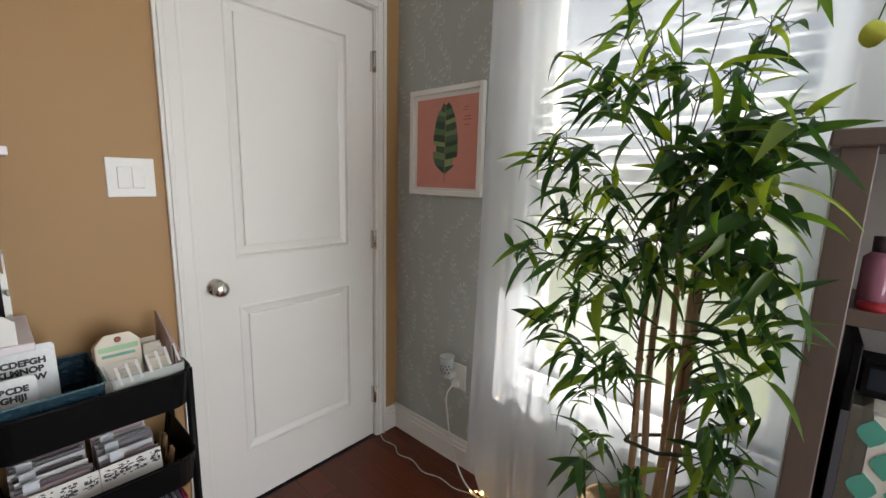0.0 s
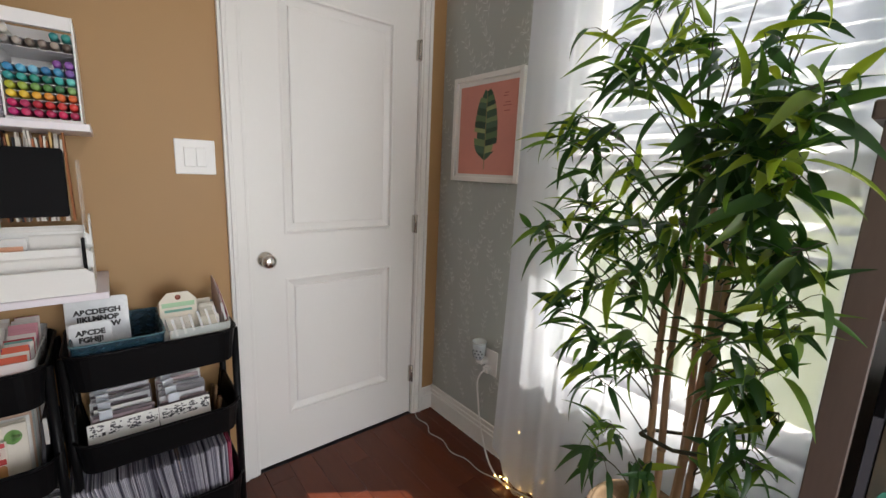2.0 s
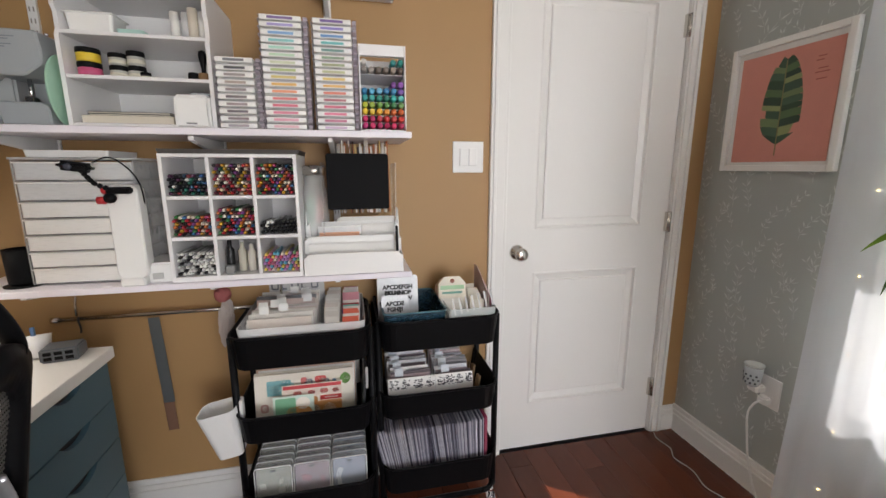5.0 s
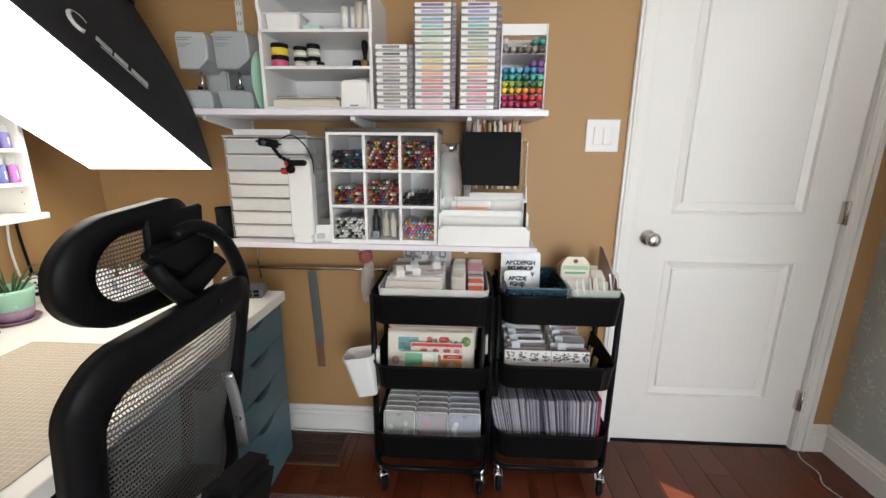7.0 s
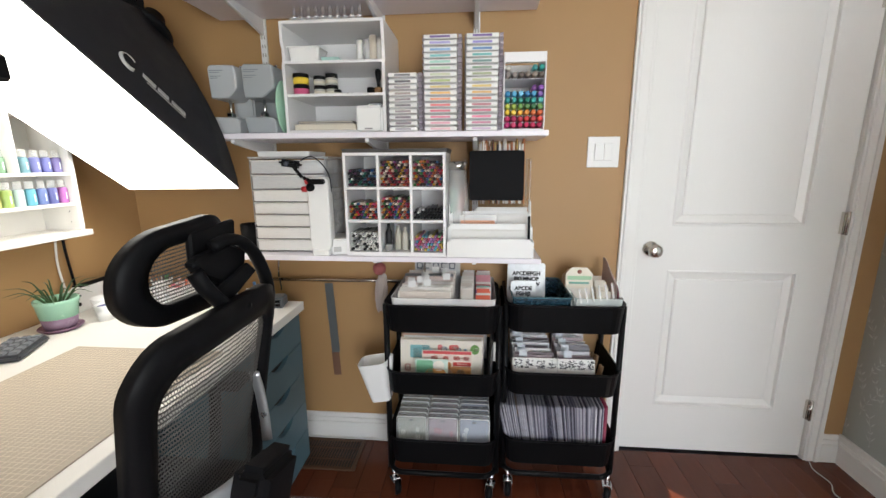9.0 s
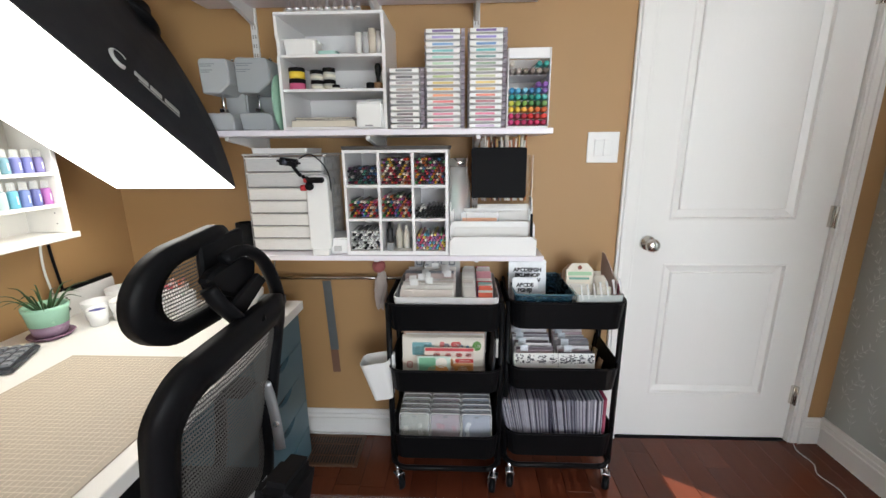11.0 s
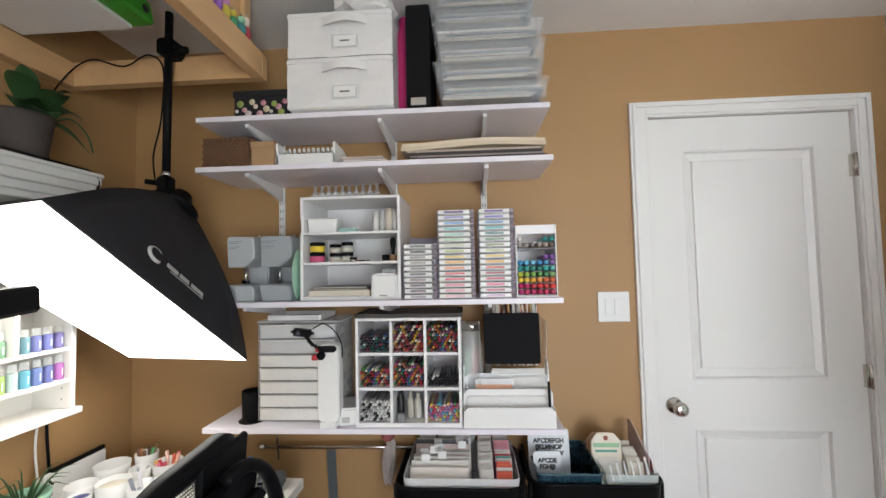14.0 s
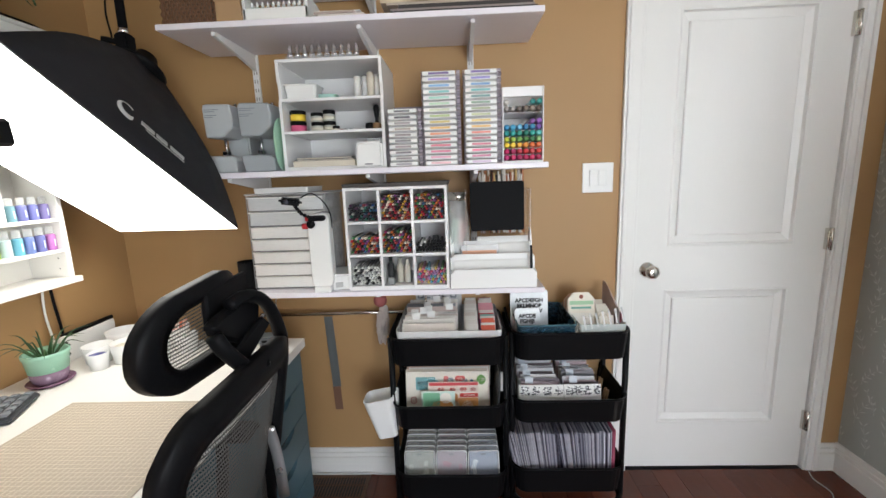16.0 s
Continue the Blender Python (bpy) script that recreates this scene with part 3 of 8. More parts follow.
def drawer_unit(x0, x1, y0, y1, h, label):
    u = thing("drawer_unit", ((x0 + x1) / 2, (y0 + y1) / 2, 0), label, "drawer unit")
    b = box(x0, x1, y0, y1 - 0.018, 0.05, h, 0.0015)
    box(x0 + 0.02, x1 - 0.02, y0 + 0.03, y1 - 0.05, 0.0, 0.05, 0, b)
    part("body", b, M_TEAL, u)
    n = 5
    each = (h - 0.06) / n
    for i in range(n):
        z0, z1 = 0.055 + i * each + 0.002, 0.055 + (i + 1) * each - 0.002
        mid, w = (x0 + x1) / 2, 0.062
        # front board with a scooped finger hole in its upper edge
        pts = [(x0 + 0.002, z0), (x1 - 0.002, z0), (x1 - 0.002, z1)]
        for k in range(9):
            a = k / 8
            pts.append((mid + w - 2 * w * a, z1 - 0.026 * math.sin(math.pi * a) ** 0.6))
        pts.append((x0 + 0.002, z1))
        b = prism(pts, 0.016, Matrix(((1, 0, 0, 0), (0, 0, -1, y1), (0, 1, 0, 0), (0, 0, 0, 1))))
        part("drawer_front", b, M_TEAL, u)
        # thin dark sheet on the body imitates the shade inside the finger hole
        part("finger_hole_shade", box(mid - w - 0.004, mid + w + 0.004, y1 - 0.0185, y1 - 0.0165, z1 - 0.03, z1 + 0.001, 0), M_DARK, u, "dark sheet standing in for shade behind the finger hole")
    return u


drawer_unit(-1.272, -0.912, -1.42, -0.842, 0.699, "grey-blue five-drawer unit under the desk")
drawer_unit(0.28, 0.60, -1.42, -0.842, 0.699, "grey-blue drawer unit under the far desk end")

# ---- rolling carts ----
def cart(cx, cy, label):
    """Black three-tier trolley: d along x, w along y."""
    c = thing("utility_cart", (cx, cy, 0), label, "utility cart", "rolling utility carts")
    w, d = 0.415, 0.335
    for i, (z0, z1) in enumerate(((0.672, 0.775), (0.428, 0.520), (0.140, 0.245))):
        b = tray(cx, cy, z0, z1, w, d, 0.055, 0.004, 0.012)
        # rolled rim
        o = rounded(d, w, 0.055)
        tube([(cx + x, cy + y, z1) for x, y in o + o[:1]], 0.004, 6, b)
        part("basket", b, M_BLACK, c, "black perforated steel basket" if i else "black steel basket")
    for sx in (-1, 1):
        for sy in (-1, 1):
            x, y = cx + sx * (d / 2 - 0.055), cy + sy * (w / 2 - 0.001)
            part("post", tube([(x, y, 0.085), (x, y, 0.762)], 0.011, 10, flat=1.0), M_BLACK, c)
            f = tube([(cx + sx * (d / 2 - 0.02), cy + sy * (w / 2 - 0.02), 0.07), (cx + sx * (d / 2 - 0.02), cy + sy * (w / 2 - 0.02), 0.1)], 0.009, 10)
            fork = part("caster", f, M_STEEL, c, "chrome swivel caster")
            a = random.uniform(-60, 60)
            wx, wy = cx + sx * (d / 2 - 0.02), cy + sy * (w / 2 - 0.02)
            m = Matrix.Translation((wx, wy, 0.027)) @ pose(0, 0, 0, 0, 0, a)
            b = lathe([(0.0, -0.010), (0.023, -0.010), (0.027, -0.006), (0.027, 0.006), (0.023, 0.010), (0.0, 0.010)], 0, 0, 0, 20, m=m @ pose(0.012, 0, 0, 90, 0, 0))
            part("wheel", b, M_BPLAST, fork, "black rubber wheel")
            b = bmesh.new()
            for s in (-1, 1):
                box(-0.008, 0.030, s * 0.0145 - 0.0018, s * 0.0145 + 0.0018, -0.016, 0.042, 0.0008, b, m)
            box(-0.012, 0.020, -0.0146, 0.0146, 0.036, 0.043, 0.001, b, m)
            part("fork", b, M_STEEL, fork)
    o = rounded(d - 0.02, w - 0.01, 0.05)
    part("base_frame", tube([(cx + x, cy + y, 0.098) for x, y in o + o[:1]], 0.010, 8), M_BLACK, c)
    return c


CART_A, CART_B = (-1.305, -0.268), (-1.335, 0.171)
cart(*CART_A, "black three-tier rolling cart full of card stock and stickers")
cart(*CART_B, "black three-tier rolling cart full of stamps and folders")

# ---- goods on the top shelf ----
def rgb(h):
    """Linear colour from a hex code."""
    return tuple(((int(h[i:i + 2], 16) / 255 + 0.055) / 1.055) ** 2.4 if int(h[i:i + 2], 16) > 10 else int(h[i:i + 2], 16) / 255 / 12.92 for i in (0, 2, 4))


PAINTS = {}


def paint(h, rough=0.45, metal=0.0):
    """A plain coloured surface, made once for each colour."""
    if (h, rough, metal) not in PAINTS:
        PAINTS[h, rough, metal] = material("colour_" + h, rgb(h), rough, metal, vary=0.06, scale=25)
    return PAINTS[h, rough, metal]


ZA, ZB, ZC, ZD = (SHELF[k][0] for k in ("top", "upper", "middle", "lower"))
M_CANVAS = material("white_canvas", (0.74, 0.73, 0.72), 0.85, vary=0.06, scale=9, bump=0.5, bump_scale=700)
M_WICKER = material("brown_wicker", (0.11, 0.06, 0.035), 0.65, vary=0.3, bump=0.3)
M_KRAFT = material("kraft_card", (0.40, 0.25, 0.13), 0.8, vary=0.08, bump=0.1)
M_CREAM = material("cream_paper", (0.66, 0.60, 0.50), 0.75, vary=0.08)


def storage_bin(z0, h, y0, y1, label):
    s = thing("storage_bin", (-1.28, (y0 + y1) / 2, z0), label, "storage bin", "white canvas bins")
    xf, xb = -1.128, -1.44
    b = bmesh.new()
    bmesh.ops.create_grid(b, x_segments=12, y_segments=8, size=0.5)
    for v in b.verts:
        u, w = v.co.x, v.co.y
        v.co = Vector((xf - 0.004 + 0.006 * noise.noise((u * 4, w * 4, z0 * 9)), (y0 + y1) / 2 + u * (y1 - y0 - 0.004), z0 + 0.002 + (w + 0.5) * (h - 0.004)))
    bmesh.ops.recalc_face_normals(b, faces=b.faces[:])
    box(xb, xf - 0.008, y0, y1, z0, z0 + h, 0.006, b, seg=2)
    part("body", b, M_CANVAS, s)
    part("lid", box(xb - 0.002, xf - 0.001, y0 - 0.0015, y1 + 0.0015, z0 + h - 0.022, z0 + h, 0.005, seg=2), M_CANVAS, s)
    yc = (y0 + y1) / 2 + 0.02
    b = bmesh.new()
    n = 14
    rows = [[b.verts.new((xf + 0.004 + 0.018 * math.sin(math.pi * i / n), yc - 0.075 + 0.15 * i / n, z0 + h - 0.055 + dz + 0.006 * math.sin(math.pi * i / n))) for i in range(n + 1)] for dz in (0, 0.028)]
    for i in range(n):
        b.faces.new((rows[0][i], rows[0][i + 1], rows[1][i + 1], rows[1][i]))
    ext = bmesh.ops.extrude_face_region(b, geom=b.faces[:])
    bmesh.ops.translate(b, verts=[v for v in ext["geom"] if isinstance(v, bmesh.types.BMVert)], vec=(0.003, 0, 0))
    part("handle", b, M_CANVAS, s, "white webbing handle")
    holder = box(xf, xf + 0.003, yc - 0.045, yc + 0.045, z0 + 0.028, z0 + 0.075, 0.001)
    hp = part("label_holder", holder, M_FROST, s)
    part("card", box(xf + 0.003, xf + 0.004, yc - 0.036, yc + 0.036, z0 + 0.034, z0 + 0.069, 0), M_PAPER, hp)
    part("writing", box(xf + 0.004, xf + 0.0046, yc - 0.017, yc + 0.017, z0 + 0.049, z0 + 0.054, 0), M_DARK, hp)
    return s


storage_bin(ZA, 0.172, -0.815, -0.458, "lidded white canvas bin with a webbing handle")
storage_bin(ZA + 0.172, 0.158, -0.812, -0.458, "white canvas bin stacked on another bin")

# crumpled tissue bag on the bins
b = bmesh.new()
bmesh.ops.create_icosphere(b, subdivisions=3, radius=0.5)
for v in b.verts:
    d = 1 + 0.25 * noise.noise(v.co * 4.5)
    v.co = Vector((-1.20 + v.co.x * 0.16 * d, -0.565 + v.co.y * 0.21 * d, ZA + 0.330 + 0.044 + v.co.z * 0.105 * d))
    v.co.z = min(max(v.co.z, ZA + 0.331), CEIL - 0.004)
solid("tissue_bag", b, M_CANVAS, "crumpled white tissue bag on the top bin", "bag")
b = lathe([(0.0, 0), (0.028, 0.0), (0.031, 0.02), (0.031, 0.30), (0.022, 0.34), (0.024, 0.37), (0.0, 0.375)], -1.27, -0.432, ZA)
solid("paper_roll", b, paint("d0367d", 0.7), "bright pink rolled wrap standing on the shelf", "wrapping roll")
bd = thing("ring_binder", (-1.3, -0.375, ZA), "tall black ring binder standing on the top shelf", "binder")
part("cover", box(-1.44, -1.150, -0.415, -0.335, ZA, ZA + 0.350, 0.004, seg=2), M_MATTE, bd)
part("spine_foot", box(-1.151, -1.148, -0.400, -0.350, ZA + 0.004, ZA + 0.03, 0.001), paint("a8a49c"), bd)
db = thing("gift_box", (-1.3, -0.93, ZA), "black lidded box with coloured polka dots", "box")
part("body", box(-1.43, -1.178, -1.025, -0.832, ZA, ZA + 0.076, 0.003), M_BFAB, db)
part("lid", box(-1.435, -1.174, -1.029, -0.828, ZA + 0.070, ZA + 0.094, 0.003), M_BFAB, db)
rng = random.Random(8)
for i in range(14):
    y, z, r = -1.012 + 0.0132 * i + rng.uniform(-0.003, 0.003), ZA + (0.016, 0.050, 0.032)[i % 3] + rng.uniform(-0.006, 0.006), rng.uniform(0.006, 0.0125)
    m = Matrix.Translation((-1.1775, y, z)) @ pose(0, 0, 0, 0, 90, 0)
    part("dot", lathe([(r, 0), (r, 0.0006)], 0, 0, 0, 14, m=m), paint(rng.choice(["e6d9d2", "9cae5a", "c48a92", "d8a7b0", "d9cfae"])), db)

rng = random.Random(2)
TUBS = [("5d7f86", "white cards"), ("8d97a3", ""), ("a8a2a0", ""), ("75808c", ""), ("9aa09a", ""), ("8f958c", "")]
z = ZA
for i, (col, _) in enumerate(TUBS):
    h = (0.066, 0.064, 0.066, 0.064, 0.052, 0.048)[i]
    sy, back = rng.uniform(-0.006, 0.006), (0.03 if i >= 4 else 0.0)
    t = thing("storage_case", (-1.28, -0.13, z), "shallow clear plastic case packed with papers", "storage case", "stacked clear cases")
    y0, y1 = -0.318 + sy, 0.044 + sy - back
    b = tray(-1.275, (y0 + y1) / 2, z + 0.001, z + h - 0.012, y1 - y0 - 0.012, 0.326, 0.015, 0.0025, 0.004)
    part("base", b, M_STACK, t)
    b = box(-1.442, -1.108, y0, y1, z + h - 0.014, z + h - 0.001, 0.004)
    part("lid", b, M_STACK, t)
    part("latch", box(-1.112, -1.104, y0 + 0.060, y0 + 0.066, z + 0.012, z + h - 0.004, 0.002), M_STACK, t)
    part("latch", box(-1.112, -1.104, y1 - 0.030, y1 - 0.026, z + 0.012, z + h - 0.004, 0.002), M_STACK, t)
    bb = bmesh.new()
    zz = z + 0.005
    while zz < z + h - 0.02:
        th = rng.uniform(0.003, 0.008)
        box(-1.42, -1.122 - rng.uniform(0, 0.02), y0 + rng.uniform(0.016, 0.05), y1 - rng.uniform(0.016, 0.07), zz, zz + th, 0, bb)
        zz += th
    ob = part("papers", bb, islands("packed_papers_" + col, [rgb(c) for c in (col, "c9c5bc", "9ba0a6", "7b8088", "b9b2a4")], 0.7), t)
    z += h

# ---- upper shelf: basket, kraft box, rack, papers, mailers ----
bk = thing("wicker_basket", (-1.3, -1.055, ZB), "small dark brown woven wicker basket", "basket")
b = bmesh.new()
for i in range(9):
    zz = ZB + 0.006 + i * 0.011
    pts = []
    for x, y in rounded(0.20, 0.162, 0.02, 3):
        pts.append((-1.285 + x, -1.055 + y, zz))
    pts2 = []
    for k in range(len(pts)):
        a, c = Vector(pts[k]), Vector(pts[(k + 1) % len(pts)])
        for s in range(max(1, int((c - a).length / 0.008))):
            q = a + (c - a) * (s / max(1, int((c - a).length / 0.008)))
            wob = 0.003 * math.sin(len(pts2) * math.pi + i * math.pi)
            out = Vector((q.x + 1.285, q.y + 1.055, 0)).normalized()
            pts2.append(q + out * wob)
    tube(pts2 + pts2[:1], 0.0045, 5, b)
part("weave", b, M_WICKER, bk)
rods = bmesh.new()
for k in range(21):
    y = -1.132 + 0.0077 * k
    tube([(-1.182 + 0.0035 * (1 if (j + k) % 2 else -1), y + 0.0015 * math.sin(3 * j + k), ZB + 0.002 + 0.0115 * j) for j in range(10)], 0.0036, 5, rods)
for k in range(24):
    x = -1.380 + 0.0083 * k
    for y in (-1.140, -0.970):
        tube([(x, y + 0.003 * (1 if (j + k) % 2 else -1), ZB + 0.002 + 0.0115 * j) for j in range(10)], 0.0036, 5, rods)
tagged(part("weave", rods, paint("6a4a32", 0.7), bk), kind="stuff")
part("lining", box(-1.378, -1.195, -1.128, -0.982, ZB, ZB + 0.09, 0.003), M_DARK, bk)
kb = thing("kraft_box", (-1.3, -0.925, ZB), "plain brown kraft cardboard box", "box")
part("body", box(-1.40, -1.185, -0.966, -0.884, ZB, ZB + 0.072, 0.002), M_KRAFT, kb)
part("lid", box(-1.402, -1.183, -0.968, -0.882, ZB + 0.066, ZB + 0.090, 0.002), M_KRAFT, kb)
nr = thing("bottle_rack", (-1.25, -0.77, ZB), "white rack holding small dropper bottles", "rack")
part("front", box(-1.190, -1.180, -0.876, -0.668, ZB, ZB + 0.040, 0.002), M_WHITE, nr)
part("floor", box(-1.34, -1.190, -0.874, -0.670, ZB, ZB + 0.012, 0.001), M_WHITE, nr)
for y in (-0.876, -0.676):
    pr = [(0, 0), (0.16, 0), (0.16, 0.05), (0.13, 0.062), (0.10, 0.074), (0, 0.078)]
    part("side", prism([(-x, h) for x, h in pr], 0.008, Matrix(((1, 0, 0, -1.180), (0, 0, 1, y), (0, 1, 0, ZB), (0, 0, 0, 1)))), M_WHITE, nr)
for i in range(11):
    for k in range(2):
        bt = thing("dropper_bottle", (-1.21 - 0.03 * k, -0.858 + 0.0172 * i, ZB + 0.012), "tiny bottle with a pale screw cap", "bottle", "dropper bottles")
        x, y = -1.212 - 0.04 * k, -0.858 + 0.0172 * i
        part("body", lathe([(0.0, 0), (0.0072, 0), (0.0072, 0.032), (0.004, 0.037), (0.004, 0.041)], x, y, ZB + 0.012 + 0.012 * k, 10), paint(["5e8d86", "3d4e57", "8fae9f", "6b3f4a", "b7c7c4"][(i * 2 + k) % 5]), bt)
        part("cap", lathe([(0.0045, 0.040), (0.0045, 0.052), (0.002, 0.056), (0, 0.056)], x, y, ZB + 0.012 + 0.012 * k, 10), M_WHITE, bt)
rng = random.Random(5)
for i, (h, c) in enumerate(((0.007, "cbbfb6"), (0.006, "e0d8d0"), (0.007, "b9a99f"), (0.004, "e6e0da"))):
    z0 = ZB + sum((0.007, 0.006, 0.007, 0.004)[:i])
    solid("folded_paper", box(-1.38, -1.185 + rng.uniform(-0.01, 0.008), -0.660 + rng.uniform(0, 0.02), -0.490 - rng.uniform(0, 0.03), z0 + 0.0003, z0 + h, 0.002, m=turn(-1.28, -0.57, 0, 0, 0, rng.uniform(-4, 4))), paint(c, 0.8), "folded sheet of soft grey-pink paper", "paper", "folded papers")
rng = random.Random(9)
z = ZB
for i, (h, c, y0, y1) in enumerate(((0.009, "2e2b2c", -0.40, 0.043), (0.006, "8a7f7c", -0.41, 0.035), (0.011, "3a3534", -0.385, 0.030), (0.007, "b0a294", -0.42, 0.025), (0.014, "cdbda4", -0.440, 0.042), (0.010, "d8cab2", -0.436, 0.040))):
    b = bmesh.new()
    bmesh.ops.create_grid(b, x_segments=3, y_segments=16, size=0.5)
    for v in b.verts:
        u = v.co.y + 0.5
        v.co = Vector((-1.30 + v.co.x * 0.25, y0 + u * (y1 - y0), z + (0.012 * math.sin(u * 2.6) ** 2 if i >= 4 else 0.0)))
    ext = bmesh.ops.extrude_face_region(b, geom=b.faces[:])
    bmesh.ops.translate(b, verts=[v for v in ext["geom"] if isinstance(v, bmesh.types.BMVert)], vec=(0, 0, h))
    bmesh.ops.recalc_face_normals(b, faces=b.faces[:])
    solid("mailing_envelope", b, paint(c, 0.75), "flat %s envelope in a stack on the shelf" % ("dark" if c < "4" else "cream" if i > 3 else "grey"), "envelope", "stacked envelopes")
    z += h
for y, c, r in ((-0.455, "e08a3c", 0.013), (-0.425, "cdb36a", 0.016)):
    m = Matrix.Translation((-1.33, y, ZB + r)) @ pose(0, 0, 0, 0, 90, 0)
    solid("ribbon_spool", lathe([(0.004, 0), (r, 0), (r, 0.006), (r * 0.8, 0.007), (r * 0.8, 0.018), (r, 0.019), (r, 0.025), (0.004, 0.025)], 0, 0, 0, 20, m=m), paint(c), "small orange ribbon spool" if c[0] == "e" else "small golden ribbon spool", "spool")

# ---- middle shelf ----
M_GREYP = material("light_grey_plastic", (0.46, 0.48, 0.49), 0.4, vary=0.05)
M_GREYD = material("cool_grey_plastic", (0.36, 0.385, 0.40), 0.4, vary=0.05)
for k, (y0, y1, mt) in enumerate(((-1.056, -0.957, M_GREYP), (-0.938, -0.826, M_GREYD))):
    s = thing("mini_sewing_machine", (-1.28, (y0 + y1) / 2, ZC), "small light grey sewing machine with a chrome needle bar" if k == 0 else "small cool grey sewing machine beside its twin", "sewing machine", "small sewing machines")
    w = y1 - y0
    head = [(0.004, 0.0), (w * 0.62, 0.0), (w - 0.002, 0.030), (w, 0.060), (w - 0.006, 0.105), (0.008, 0.108), (0.0, 0.098)]
    part("arm_head", prism(head, 0.115, on_wall(-1.305, y0, ZC + 0.118), bev=0.004), mt, s)
    foot = [(0.010, 0.0), (w, 0.0), (w, 0.045), (w - 0.012, 0.056), (0.004, 0.058), (0.0, 0.05)]
    part("bed", prism(foot, 0.125, on_wall(-1.310, y0, ZC), bev=0.004), mt, s)
    part("column", box(-1.40, -1.310, y0 + 0.01, y1 - 0.01, ZC, ZC + 0.20, 0.006, seg=2), mt, s)
    part("needle_bar", tube([(-1.235, y0 + w * 0.45, ZC + 0.058), (-1.235, y0 + w * 0.45, ZC + 0.122)], 0.0045, 10), M_STEEL, s, "chrome needle bar")
    part("presser_foot", box(-1.245, -1.222, y0 + w * 0.45 - 0.010, y0 + w * 0.45 + 0.010, ZC + 0.060, ZC + 0.075, 0.002), M_STEEL, s)
    for i, (ln, zz) in enumerate(((0.6, 0.088), (0.45, 0.082), (0.5, 0.070), (0.35, 0.064))):
        part("writing", box(-1.1905, -1.1895, y0 + 0.008, y0 + 0.008 + w * ln * 0.8, ZC + 0.118 + zz, ZC + 0.118 + zz + 0.0022, 0), paint("7c8288"), s)
    part("thumb_screw", lathe([(0.004, 0), (0.005, 0.003), (0.004, 0.006), (0, 0.006)], -1.25, y0 + w * 0.85, ZC + 0.226, 10), M_STEEL, s)
m = Matrix.Translation((-1.246, -0.816, ZC + 0.090)) @ pose(0, 0, 0, 90, 0, 7)
tr = thing("round_tray", (-1.31, -0.808, ZC), "mint green patterned round tray standing on edge", "tray")
part("disc", lathe([(0, 0), (0.088, 0), (0.090, 0.003), (0.088, 0.006), (0, 0.006)], 0, 0, 0, 40, m=m), paint("9cc3ab"), tr)

# white open unit with contents
U0, U1, UZ = -0.800, -0.452, ZC + 0.356
un = thing("cube_unit", (-1.32, -0.626, ZC), "white three-tier open craft unit on the shelf", "shelf unit")
pr = [(0, 0), (0.25, 0), (0.25, 0.22), (0.242, 0.235), (0.242, 0.275), (0.25, 0.29), (0.25, 0.346), (0, 0.346)]
for y in (U0, U1 - 0.010):
    part("side", prism(pr, 0.010, Matrix(((1, 0, 0, -1.452), (0, 0, 1, y), (0, 1, 0, ZC), (0, 0, 0, 1)))), M_SHELF, un)
part("top", box(-1.452, -1.200, U0, U1, UZ - 0.010, UZ, 0.0015), M_SHELF, un)
part("base", box(-1.452, -1.203, U0 + 0.010, U1 - 0.010, ZC, ZC + 0.012, 0.001), M_SHELF, un)
SH1, SH2 = ZC + 0.130, ZC + 0.234
for z in (SH1, SH2):
    part("shelf", box(-1.450, -1.206, U0 + 0.010, U1 - 0.010, z - 0.009, z, 0.001), M_SHELF, un)
part("back_panel", box(-1.456, -1.451, U0 + 0.002, U1 - 0.002, ZC, UZ - 0.002, 0), M_SHELF, un)
for y, z in ((U0 + 0.02, 0.31), (U1 - 0.035, 0.31), (U0 + 0.03, 0.20)):
    part("peg_hole", lathe([(0.0025, 0), (0.0025, 0.001)], 0, 0, 0, 10, m=Matrix.Translation((-1.4508, y, ZC + z)) @ pose(0, 0, 0, 0, 90, 0)), M_DARK, un)
# row of chrome rings in a clear stand on top
rs = thing("ring_stand", (-1.29, -0.65, UZ), "clear stand with a row of small chrome caps", "stand")
part("stand", box(-1.250, -1.214, -0.768, -0.528, UZ, UZ + 0.012, 0.001), M_CLEAR, rs)
for i in range(10):
    part("chrome_cap", lathe([(0.0, 0), (0.0095, 0), (0.010, 0.010), (0.005, 0.015), (0.006, 0.028), (0.003, 0.038), (0.0, 0.039)], -1.232, -0.757 + 0.0245 * i, UZ + 0.010, 12), M_STEEL, rs)
